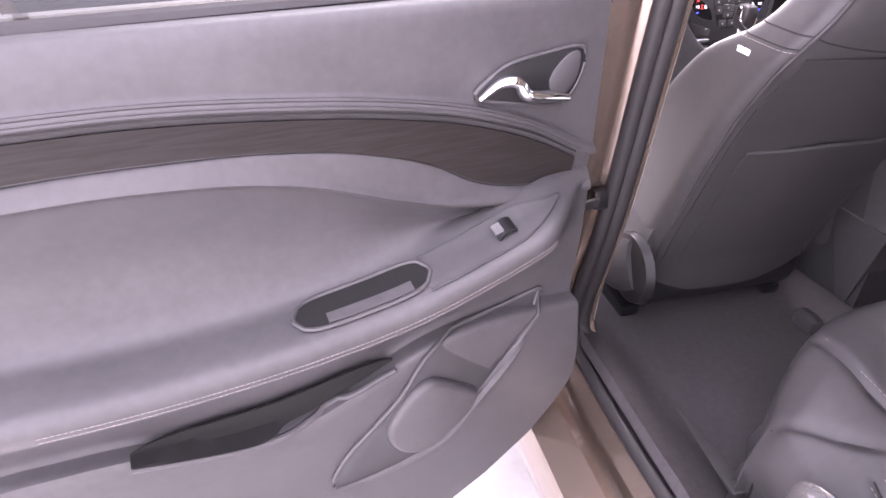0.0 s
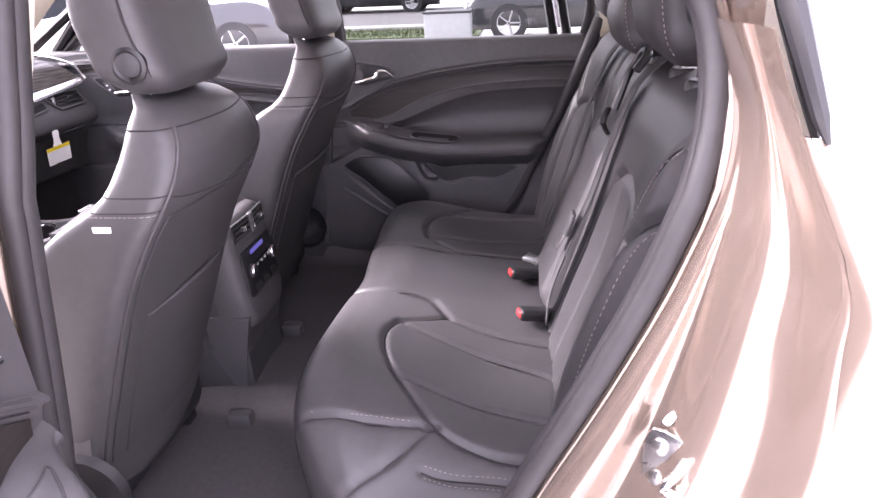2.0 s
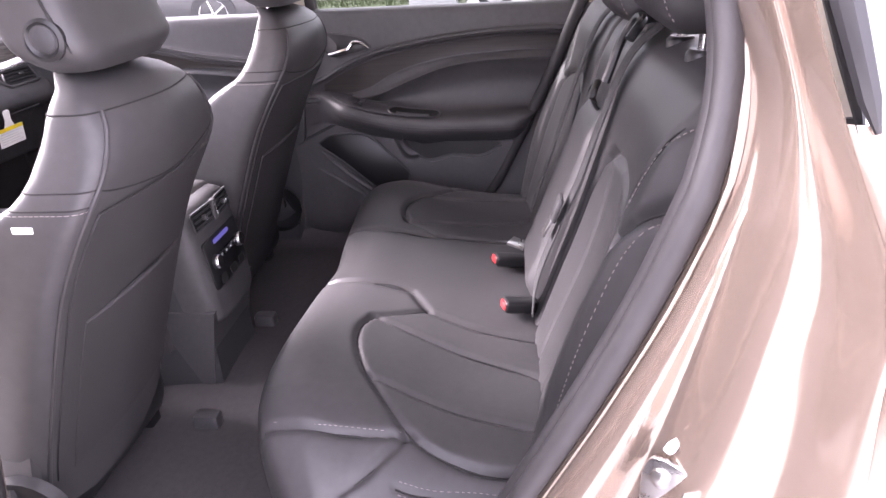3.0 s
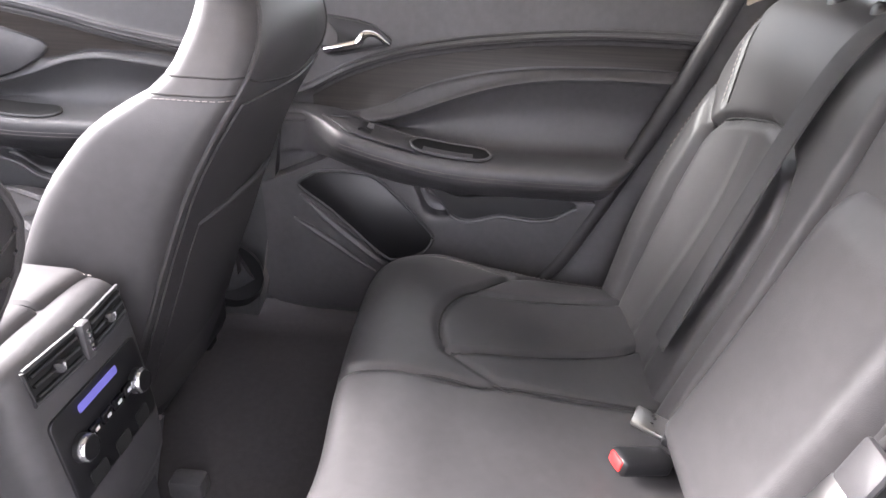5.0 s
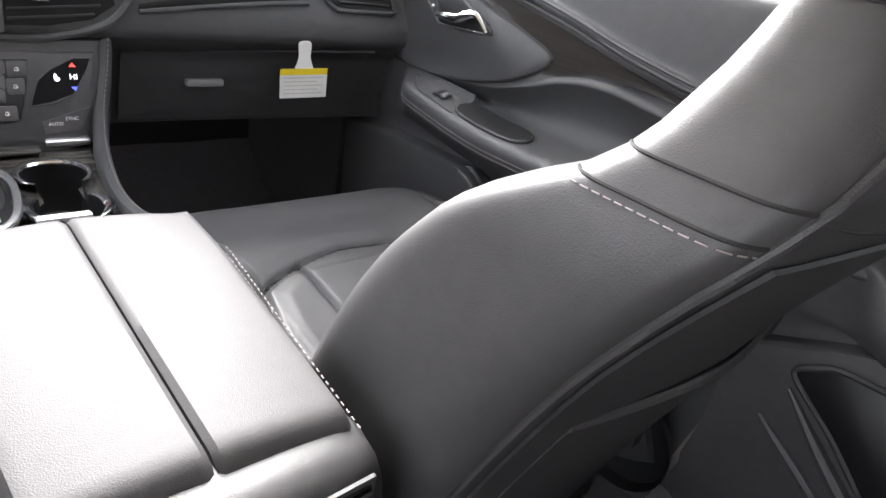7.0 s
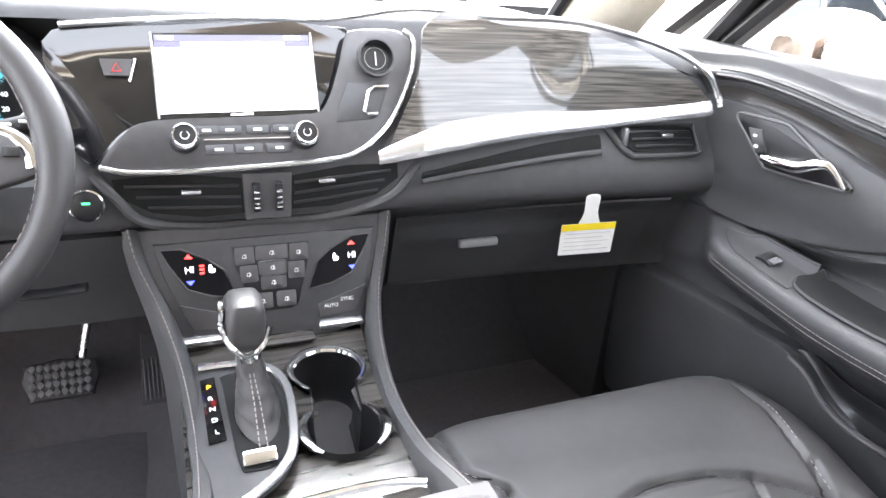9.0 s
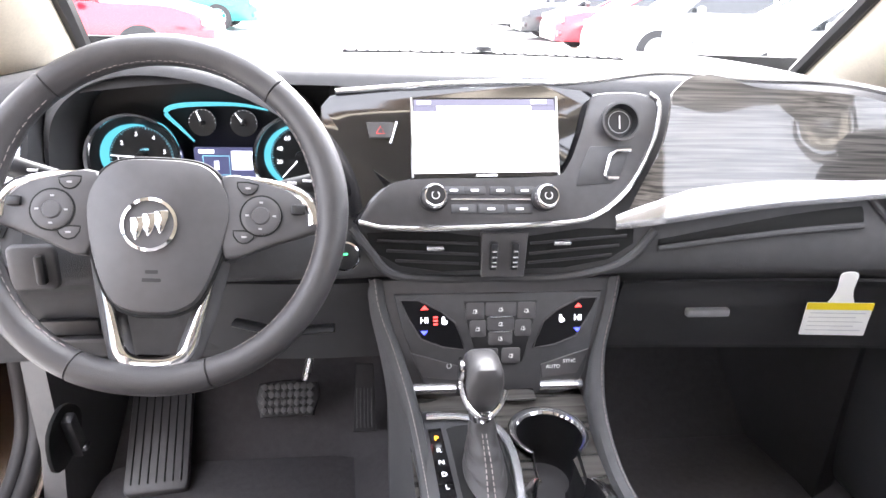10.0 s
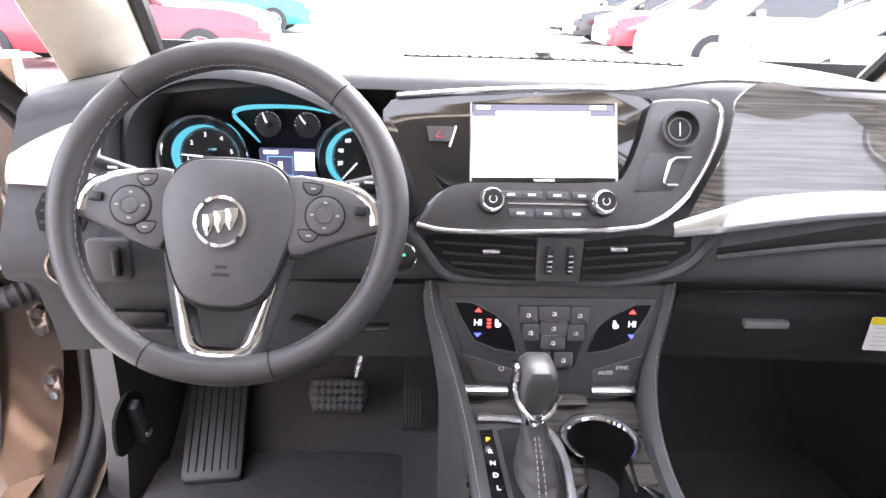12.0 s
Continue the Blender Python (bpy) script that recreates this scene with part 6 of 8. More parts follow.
well = soften([(-0.030, 0.072), (0.012, 0.076), (0.026, 0.058), (0.027, -0.05), (0.014, -0.092), (-0.018, -0.098), (-0.028, -0.08), (-0.032, 0.05)], 4)
part("shift_well", plate(well, lambda a, b, k: Vector((a, b, 0.0082 + k)), 0.0012), RECESS_SHADE, shifter, "black well under the boot")
part("well_plate", block(0.034, 0.016, 0.012, 0.003, (-0.008, -0.086, 0.014), turn=pose(0, 0, 0, 35)), CHROME, shifter, "small chrome plate")
rows = []
BOOT_W, BOOT_D = curve([(0, 0.023), (0.2, 0.021), (0.45, 0.0185), (0.75, 0.0155), (1, 0.012)]), curve([(0, 0.055), (0.2, 0.043), (0.45, 0.031), (0.75, 0.020), (1, 0.013)])
for k in range(25):
    t = k / 24
    fold = 0.0022 * math.sin(t * 27) * (1 - t)
    rows.append([((BOOT_W(t) + fold * (1 + 0.5 * math.sin(2 * a))) * math.cos(a) - 0.004 * t, (BOOT_D(t) + fold) * math.sin(a) - 0.010 + 0.024 * t, 0.008 + 0.066 * t + 0.003 * math.sin(2 * a + 9 * t)) for a in [math.tau * q / 36 for q in range(36)]])
boot = part("boot", rings(rows), LEATHER_BACK, shifter, "wrinkled leather boot")
stitches([(0.002, -0.070, 0.012), (0.0, -0.040, 0.042), (-0.003, -0.012, 0.066)], THREAD, boot, 0.004, 0.002, 0.0007)
stitches([(-0.006, -0.069, 0.012), (-0.006, -0.039, 0.042), (-0.007, -0.012, 0.066)], THREAD, boot, 0.004, 0.002, 0.0007)
part("shaft", tube([(-0.004, 0.012, 0.068), (-0.006, 0.016, 0.098)], [0.0140, 0.0165], 16), CHROME, shifter, "chrome shaft")
rows = []
for z, w, d, yy in ((0.088, 0.012, 0.014, 0.015), (0.096, 0.018, 0.022, 0.014), (0.112, 0.0235, 0.028, 0.011), (0.132, 0.0245, 0.029, 0.008), (0.146, 0.0225, 0.027, 0.006), (0.153, 0.018, 0.022, 0.005), (0.156, 0.010, 0.013, 0.005)):
    rows.append([(-0.007 + 0.86 * px, yy + py, z - 0.006) for px, py in superring(w, d, 28, 0.50)])
knob = part("knob", rings(rows), LEATHER, shifter, "black leather shift knob")
part("knob_chrome", tube(spline([(-0.030, -0.004, 0.140), (-0.031, -0.006, 0.118), (-0.022, -0.014, 0.098), (-0.007, -0.018, 0.089), (0.008, -0.014, 0.098), (0.017, -0.006, 0.115)], 6), 0.0032, 8), CHROME, knob, "chrome edge")
part("release_button", block(0.006, 0.018, 0.024, 0.0025, (-0.0305, 0.006, 0.134)), CHROME, knob, "silver release button")
gate = part("gear_display", plate([(-0.056, 0.070), (-0.040, 0.072), (-0.036, -0.045), (-0.054, -0.048)], lambda a, b, k: Vector((a, b, 0.0085 + k)), 0.0012), PIANO, shifter, "black gear display with lit letter")
AMBER = glow("lamp_amber", (1.0, 0.35, 0.02), 1.2)
writing("P", 0.011, AMBER, pose(-0.0475, 0.052, 0.0102), gate, "letter")
for k, t in enumerate("RNDL"):
    writing(t, 0.0095, DIAL_WHITE, pose(-0.047 + 0.0008 * k, 0.030 - 0.020 * k, 0.0100), gate, "letter")

# ---- climate stack ----
stack = thing("climate_panel", "black climate control panel with red and blue lit displays", "control panel")


def stk(a, b, k):
    """On the stack's face: a across, b the height, k towards the cabin."""
    y = 0.812 - 0.035 * (0.93 - b) / 0.15
    return Vector((a, y - k, b))


part("stack_frame", plate([(-0.166, 0.936), (0.168, 0.936), (0.160, 0.895), (0.148, 0.840), (0.130, 0.790), (-0.122, 0.790), (-0.142, 0.840), (-0.156, 0.895)], lambda a, b, k: stk(a, b, k - 0.02), 0.026, 0.004), PLASTIC_LIGHT, stack, "dark grey frame")
part("stack_face", plate([(-0.134, 0.918), (0.141, 0.919), (0.134, 0.875), (0.122, 0.812), (0.110, 0.788), (0.06, 0.778), (-0.04, 0.778), (-0.086, 0.788), (-0.100, 0.812), (-0.124, 0.875)], lambda a, b, k: stk(a, b, 0.006 + k), 0.004, 0.002), PLASTIC, stack, "black control face")
HI = glow("display_white", (0.95, 0.97, 1.0), 0.9)
LRED = glow("display_red", (1.0, 0.06, 0.05), 0.9)
LBLUE = glow("display_blue_bright", (0.08, 0.10, 1.0), 0.9)
for sx, x0 in ((-1, -0.083), (1, 0.091)):
    o = [(-0.043, 0.912), (-0.020, 0.912), (0.010, 0.897), (0.028, 0.882), (0.041, 0.847), (0.012, 0.851), (-0.016, 0.862), (-0.032, 0.888)]
    d = part("lit_display", plate([(x0 + (a if sx < 0 else -a), b) for a, b in o], lambda a, b, k: stk(a, b, 0.0098 + k), 0.0022), DISPLAY_BLACK, stack, "glossy black lit display")
    cx = x0 + (-0.012 if sx < 0 else 0.018)
    writing("HI", 0.0115, HI, Matrix.Translation(stk(cx, 0.886, 0.0123)) @ pose(0, 0, 0, 77, 0, 0), d, "lettering")
    part("arrow_up", plate([(cx - 0.005, 0.900), (cx + 0.005, 0.900), (cx, 0.9055)], lambda a, b, k: stk(a, b, 0.0121 + k), 0.0005), LRED, d)
    part("arrow_down", plate([(cx - 0.005, 0.8725), (cx + 0.005, 0.8725), (cx, 0.867)], lambda a, b, k: stk(a, b, 0.0121 + k), 0.0005), LBLUE, d)
    ix = cx + (0.024 if sx < 0 else -0.024)
    part("seat_mark", plate(soften([(ix - 0.001, 0.890), (ix + 0.002, 0.890), (ix + 0.003, 0.886), (ix + 0.006, 0.885), (ix + 0.005, 0.881), (ix - 0.001, 0.881)], 2), lambda a, b, k: stk(a, b, 0.0121 + k), 0.0005), HI, d)
    if sx < 0:
        for k in range(3):
            part("heat_bar", plate(rounded(0.006, 0.0024, 0.001, 3, (cx + 0.0145, 0.881 + 0.0045 * k)), lambda a, b, q: stk(a, b, 0.0121 + q), 0.0005), LRED, d)
    low = part("lower_button", plate([(x0 + (-0.030 if sx < 0 else 0.036), 0.844), (x0 + (0.036 if sx < 0 else -0.030), 0.824), (x0 + (0.032 if sx < 0 else -0.028), 0.806), (x0 + (-0.014 if sx < 0 else 0.020), 0.812)], lambda a, b, k: stk(a, b, 0.0100 + k), 0.002, 0.001), PLASTIC_LIGHT, stack)
    part("display_rim", tube([stk(x0 + (a if sx < 0 else -a), b, 0.0115) for a, b in o], 0.0013, 6, closed=True), PLASTIC_LIGHT, d)
    if sx > 0:
        writing("AUTO", 0.007, WHITE_MARK, Matrix.Translation(stk(0.078, 0.821, 0.0122)) @ pose(0, 0, 0, 77, 0, 0), low, "lettering")
        writing("SYNC", 0.007, WHITE_MARK, Matrix.Translation(stk(0.100, 0.828, 0.0122)) @ pose(0, 0, 0, 77, 0, 0), low, "lettering")
    else:
        part("button_mark", tube([stk(-0.062 + 0.003 * math.sin(a), 0.826 + 0.003 * math.cos(a), 0.0125) for a in [0.5 + 5.3 * k / 10 for k in range(11)]], 0.0005, 4), WHITE_MARK, low)
mid = part("centre_buttons", plate([(-0.044, 0.909), (0.053, 0.909), (0.049, 0.880), (0.036, 0.830), (0.026, 0.824), (-0.014, 0.824), (-0.024, 0.830), (-0.039, 0.880)], lambda a, b, k: stk(a, b, 0.0098 + k), 0.002, 0.001), SATIN_BLACK, stack, "trapezoid button block")
for bx, bz, w, h in ((-0.029, 0.897, 0.024, 0.0215), (-0.025, 0.874, 0.022, 0.0215), (0.005, 0.899, 0.041, 0.0175), (0.005, 0.880, 0.036, 0.0175), (0.005, 0.861, 0.032, 0.0175), (0.039, 0.897, 0.024, 0.0215), (0.035, 0.874, 0.022, 0.0215), (-0.010, 0.838, 0.025, 0.020), (0.020, 0.838, 0.025, 0.020)):
    b = part("button", plate(rounded(w, h, 0.003, 4, (bx, bz)), lambda p, q, k: stk(p, q, 0.0116 + k), 0.0018, 0.0008), PLASTIC_LIGHT, mid)
    part("button_mark", tube([stk(bx + 0.0030 * c, bz + 0.0024 * d, 0.0136) for c, d in ((-1, -0.8), (-0.6, 0.9), (0.6, 0.9), (1, -0.8), (-1, -0.8))], 0.0004, 4), WHITE_MARK, b)
    part("button_mark", tube([stk(bx, bz - 0.003, 0.0137), stk(bx + 0.0015, bz, 0.0137), stk(bx, bz + 0.002, 0.0137)], 0.0006, 4), WHITE_MARK, b)
for bz in (0.8895, 0.8705):
    part("silver_line", block(0.030, 0.002, 0.0014, 0, stk(0.006, bz, 0.0135)), SATIN, mid)

# ---- pedals and foot rest ----
brake = thing("brake_pedal", "black rubber brake pedal with diamond tread on a steel arm", "pedal", (-0.315, 1.13, 0.540))
t = pose(0, 0, 0, -35)
part("pedal_pad", plate(soften([(-0.055, 0.028), (0.055, 0.028), (0.050, -0.028), (0.040, -0.034), (-0.040, -0.034), (-0.050, -0.028)], 2), lambda a, b, k: t @ Vector((a, -k, b)), 0.014, 0.004), RUBBER, brake)
for i in range(8):
    for j in range(4):
        part("tread_stud", block(0.0115, 0.004, 0.0115, 0.0008, t @ Vector((-0.042 + 0.012 * i, -0.0155, -0.022 + 0.0145 * j)), turn=t @ pose(0, 0, 0, 0, 45)), PLASTIC_LIGHT, brake)
part("pedal_arm", tube([(0.03, 0.02, 0.02), (0.05, 0.06, 0.10), (0.075, 0.10, 0.20)], 0.008, 8), STEEL, brake, "bright steel arm")
gas = thing("accelerator_pedal", "ribbed black accelerator pedal", "pedal", (-0.170, 1.13, 0.53))
part("pedal_pad", plate([(-0.016, 0.07), (0.018, 0.07), (0.022, -0.06), (-0.022, -0.06)], lambda a, b, k: t @ Vector((a, -k, b)), 0.010, 0.003), RUBBER, gas)
for i in range(5):
    part("tread_rib", block(0.003, 0.003, 0.075, 0.001, t @ Vector((-0.014 + 0.007 * i, -0.011, -0.015)), turn=t), PLASTIC_LIGHT, gas)
rest = thing("foot_rest", "ribbed grey rubber foot rest", "foot rest", (-0.548, 1.112, 0.482))
t2 = pose(0, 0, 0, -59, 0, 6)
part("rest_plate", plate(rounded(0.108, 0.27, 0.012, 4, (0, 0.02)), lambda a, b, k: t2 @ Vector((a, -k, b)), 0.02, 0.005), PLASTIC_LIGHT, rest)
for i in range(7):
    part("groove", block(0.0022, 0.002, 0.235, 0.0005, t2 @ Vector((-0.042 + 0.014 * i, -0.0205, 0.02)), turn=t2), RECESS_SHADE, rest)
for nm, x, y0, y1, hw in (("floor_mat", -0.40, 0.50, 1.10, 0.25), ("floor_mat", 0.42, 0.55, 1.12, 0.24)):
    ob = thing(nm, "black ribbed carpet floor mat", "floor mat", (x, 0, 0), group="floor mats")
    part("mat", plate(rounded(2 * hw, y1 - y0, 0.05, 5, (0, (y0 + y1) / 2)), lambda a, b, k: Vector((a, b, 0.404 + k + 0.012)), 0.010, 0.004), MAT_PILE, ob)


# ---- doors ----
def door(name, label, place, C, length, low_line, wooden, front=False, side=1, veneer=DOOR_WOOD):
    """A door from its curves. place(u, z, w): u back from the hinge, z the height, w towards the cabin."""
    d = thing(name, label, "car door")
    trim, wlow, pad, arm, umin, umax = C["trim"], C["wood"], C["pad"], C["arm"], C["umin"], C["umax"]
    full, a0 = C["depth"], C["arm_start"]

    def profile(u):
        k = min(1.0, max(0.0, (u - a0) / 0.12)) * min(1.0, max(0.0, (umax(0.95) - u) / 0.07)) ** 0.5
        k = k * k * (3 - 2 * k)
        t, wl, p, a = trim(u), wlow(u), pad(u), arm(u)
        dp = full * k
        m = C["map"](u)
        pts = [(C["sill"] + 0.007, 0.0), (C["sill"] + 0.003, 0.018), (C["sill"] - 0.015, 0.026), (t + 0.03, 0.030), (t + 0.012, 0.032), (t + 0.006, 0.040), (t - 0.002, 0.040), (t - 0.008, 0.030), (wl + 0.006, 0.024), (wl, 0.029), (p + 0.012, 0.036), (p + 0.002, 0.042), (p - 0.006, 0.036), (p + (a - p) * 0.22 - 0.006, 0.021), (p + (a - p) * 0.52, 0.013 + dp * 0.03), (a + 0.030, 0.020 + dp * 0.14), (a + 0.018, 0.034 + dp * 0.42), (a + 0.012, 0.036 + dp * 0.82), (a + 0.004, 0.036 + dp * 0.97), (a - 0.010, 0.036 + dp), (a - 0.028, 0.036 + dp * 0.92), (a - 0.050, 0.036 + dp * 0.60), (a - 0.070, 0.036 + dp * 0.25), (m + 0.03, 0.030), (m + 0.006, 0.030), (m, 0.030 + 0.022), (m - 0.03, 0.056), (0.56, 0.052), (0.48, 0.040), (low_line + 0.02, 0.020), (low_line, 0.0)]
        return spline([(0, z, w) for z, w in pts], 3)

    def nominal(s):
        return umin(0.95) + (umax(0.95) - umin(0.95)) * s

    n = 84
    rows = []
    for i in range(n + 1):
        s = i / n
        row = []
        for q in profile(nominal(s)):
            z, w = q.y, q.z
            u = umin(z) + (umax(z) - umin(z)) * s
            row.append(place(u, z, w))
        rows.append(row)

    def at(u, z, h=0.0):
        """A point on the panel's skin near the given height."""
        s = min(1, max(0, (u - umin(z)) / (umax(z) - umin(z))))
        q = profile(nominal(s))[::-1]
        return place(u, z, float(np.interp(z, [p.y for p in q], [p.z for p in q])) + h)

    bm = rings(rows, closed=False)
    bmesh.ops.recalc_face_normals(bm, faces=bm.faces)
    part("door_panel", bm, PLASTIC_LIGHT if not front else PLASTIC, d, "moulded dark grey door trim")
    # the door's body behind the trim
    body, lead = [], 0.09 if front else 0.02
    for s in [k / 16 for k in range(17)]:
        row = []
        for z in [low_line - 0.05 + (1.165 - low_line + 0.05) * k / 16 for k in range(17)]:
            row.append(place(umin(z) - lead + (umax(z) - umin(z) + 0.03 + lead) * s, z, -0.004))
        back = []
        for z in [1.165 - (1.165 - low_line + 0.05) * k / 16 for k in range(17)]:
            back.append(place(umin(z) - lead + (umax(z) - umin(z) + 0.03 + lead) * s, z, -0.11 - 0.025 * math.sin(3.1 * (z - 0.3))))
        body.append(row + back)
    if side < 0:
        part("door_shell", rings(body), PAINT, d, "bronze painted door body")
    def strip(u, v):
        uu = wooden[0] + (wooden[1] - wooden[0]) * u
        z = wlow(uu) + 0.004 + (trim(uu) - 0.017 - wlow(uu) - 0.004) * v
        return at(uu, z, 0.002)

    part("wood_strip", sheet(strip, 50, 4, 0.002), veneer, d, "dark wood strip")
    for off in (0.004, -0.005, -0.014):
        part("trim_bead", tube([at(wooden[0] + (wooden[1] - wooden[0]) * k / 40, trim(wooden[0] + (wooden[1] - wooden[0]) * k / 40) + 0.004 + off, 0.001) for k in range(41)], 0.0028, 6), LEATHER, d)
    a1, a2 = a0 + 0.10, length * 0.93
    for dz in (0.012, 0.020):
        stitches([at(a1 + (a2 - a1) * k / 50, arm(a1 + (a2 - a1) * k / 50) - dz, 0.0012) for k in range(51)], THREAD, d, 0.004, 0.002, 0.0005)
    lift = 0.010 if front else 0.0
    if front:
        leaf = soften([(0.150, 1.075), (0.215, 1.092), (0.331, 1.092), (0.40, 1.082), (0.472, 1.064), (0.573, 1.038), (0.612, 1.025), (0.622, 1.012), (0.605, 0.994), (0.55, 0.962), (0.454, 0.934), (0.345, 0.922), (0.25, 0.928), (0.16, 0.98)], 4)
        part("handle_panel", plate(leaf, lambda a, b, k: at(a, b, 0.0) + (place(a, b, k) - place(a, b, 0)), 0.0105, 0.007), PLASTIC, d, "leaf-shaped grey panel round the handle")
    # handle in its recess
    hu, hz = C["handle"]
    shape = [(-0.083, 0.041), (-0.080, 0.000), (-0.052, -0.028), (0.0, -0.020), (0.066, -0.004), (0.047, 0.018), (0.020, 0.032), (-0.030, 0.040)] if not front else [(-0.118, 0.026), (-0.112, 0.034), (-0.075, 0.035), (-0.034, 0.036), (-0.02, 0.032), (0.035, 0.006), (0.082, -0.014), (0.088, -0.021), (0.076, -0.024), (0.02, -0.028), (-0.04, -0.031), (-0.052, -0.026), (-0.088, 0.002)]
    rec = soften([(hu + a, hz + b) for a, b in shape], 4)
    cup = part("handle_recess", plate(rec, lambda a, b, k: at(a, b, 0.0) + (place(a, b, k + 0.001 + lift) - place(a, b, 0)), 0.004, 0.001), SATIN_BLACK, d, "dark handle recess")
    part("recess_rim", tube([at(a, b, 0.003 + lift) for a, b in [*rec, rec[0]]], 0.003, 6), PLASTIC_LIGHT, cup)
    hs = ((-0.060, -0.018), (-0.025, -0.010), (0.005, -0.002), (0.018, 0.014), (0.040, 0.014), (0.064, -0.004)) if not front else ((-0.046, -0.016), (-0.010, -0.013), (0.022, -0.009), (0.046, 0.002), (0.062, 0.002), (0.085, -0.020))
    hp = spline([at(hu + a, hz + b, 0.010 + lift + 0.010 * math.sin(math.pi * k / 5)) for k, (a, b) in enumerate(hs)], 6)
    if not front:
        part("recess_cheek", plate(soften([(hu - 0.078, hz + 0.036), (hu - 0.074, hz + 0.0), (hu - 0.050, hz - 0.020), (hu - 0.035, hz + 0.006), (hu - 0.058, hz + 0.034)], 3), lambda a, b, k: at(a, b, 0.004 + k), 0.003, 0.001), PLASTIC_LIGHT, cup)
    part("door_handle", tube(hp, [0.006 + 0.006 * math.sin(math.pi * (k + 4) / 32) for k in range(len(hp))], 10, flat=0.75), CHROME, d, "chrome inside handle")
    if front:
        pad2 = part("lock_switch", plate([(hu - 0.090, hz + 0.018), (hu - 0.066, hz + 0.020), (hu - 0.048, hz - 0.010), (hu - 0.066, hz - 0.014)], lambda a, b, k: at(a, b, 0.004 + lift + k), 0.004, 0.001), PLASTIC, d, "black door lock switch")
        for q in (0.010, -0.004):
            part("switch_mark", plate(rounded(0.007, 0.004, 0.001, 3, (hu - 0.074 + 0.5 * (0.010 - q), hz + q)), lambda a, b, k: at(a, b, 0.0082 + lift + k), 0.0004), WHITE_MARK, pad2)
    # window switch and pull pocket on the armrest
    su = C["switch"]
    def top(u, f, h=0.0):
        """On the armrest's top: f runs from its inner edge to the outer one."""
        q = [p for p in profile(u) if arm(u) - 0.004 < p.y < arm(u) + 0.06]
        k = min(1.0, max(0.0, (u - a0) / 0.12))
        dp = full * k * k * (3 - 2 * k)
        w = 0.034 + dp * (0.14 + 0.76 * f)
        q.sort(key=lambda p: p.z)
        return place(u, float(np.interp(w, [p.z for p in q], [p.y for p in q])) + h, w)

    def arm_panel(u, v):
        uu = su - 0.065 + (C["pocket"][0] - su + 0.075) * u
        return top(uu, 0.06 + 0.88 * (0.5 + (v - 0.5) * min(1.0, 0.15 + 2.5 * u)), 0.0006 if front else 0.002)

    panel = part("switch_panel", sheet(arm_panel, 24, 8, 0.003), PLASTIC_LIGHT if not front else PLASTIC, d, "grey switch panel")
    part("panel_edge", tube([arm_panel(k / 24, 0) for k in range(24, -1, -1)] + [arm_panel(k / 24, 1) for k in range(25)], 0.0018, 6), PLASTIC, panel)
    swm = part("window_switch", sheet(lambda u, v: top(su + 0.012 + 0.026 * u, 0.30 + 0.40 * v, (0.003 if front else 0.006) + (0.003 if front else 0.006) * math.sin(math.pi * u)), 6, 4, 0.003), SATIN_BLACK, panel, "small window switch")
    part("switch_tip", sheet(lambda u, v: top(su + 0.030 + 0.012 * u, 0.36 + 0.28 * v, 0.007 if front else 0.0135), 3, 3, 0.002), SATIN, swm)
    p0, p1 = C["pocket"]
    def pocket(u, v):
        half = 0.42 * max(0.02, 1 - (2 * u - 1) ** 6) ** 0.5
        return top(p0 + (p1 - p0) * u, 0.44 + half * (2 * v - 1), 0.003)

    # black sheet for the pocket's inner shade; front rim and tray darkened likewise
    part("pull_pocket_shade", sheet(pocket, 20, 6, 0.003), RECESS_SHADE, d, "black sheet for the shade in the pull pocket")
    rimp = [pocket(k / 20, 0) for k in range(21)] + [pocket(1, k / 6) for k in range(7)] + [pocket(1 - k / 20, 1) for k in range(21)] + [pocket(0, 1 - k / 6) for k in range(7)]
    part("pocket_rim", tube(rimp, 0.003, 6), PLASTIC if front else PLASTIC_LIGHT, d)
    part("pocket_tray", sheet(lambda u, v: pocket(0.16 + 0.62 * u, 0.62 + 0.32 * v) + Vector((0, 0, 0.002)), 10, 4, 0.002), SATIN_BLACK if front else PLASTIC_LIGHT, d)
    # map pocket's mouth: a dark sheet stands in for the shade inside
    m0, m1 = C["map_span"]
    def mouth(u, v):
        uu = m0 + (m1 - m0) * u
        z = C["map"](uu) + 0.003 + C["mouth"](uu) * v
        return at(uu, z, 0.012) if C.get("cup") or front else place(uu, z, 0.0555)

    part("map_mouth_shade", sheet(mouth, 30, 5, 0.003), RECESS_SHADE if C.get("cup") else SATIN_BLACK, d, "dark sheet for the shade in the map pocket opening")
    part("map_lip", tube([at(m0 + (m1 - m0) * k / 30, C["map"](m0 + (m1 - m0) * k / 30) - 0.004, 0.004) for k in range(31)], 0.005, 8), PLASTIC_LIGHT, d)
    # speaker and bottle recess near the hinge
    if C.get("speaker"):
        sp = soften(C["speaker"], 4)
        def on(a, b, k):
            return at(a, b, k) if C.get("cup") else place(a, b, 0.057 + k)

        # flat plate darker than the panel for the recess's shade, blackest on the closed door
        part("bottle_recess_shade", plate(sp, lambda a, b, k: on(a, b, 0.001 + k), 0.003, 0.001), PLASTIC if C.get("cup") else SATIN_BLACK, d, "bottle recess, its shade put into a darker plate")
        part("recess_edge", tube([on(a, b, 0.003) for a, b in [*sp, sp[0]]], 0.004, 6), PLASTIC_LIGHT if C.get("cup") else PLASTIC, d)
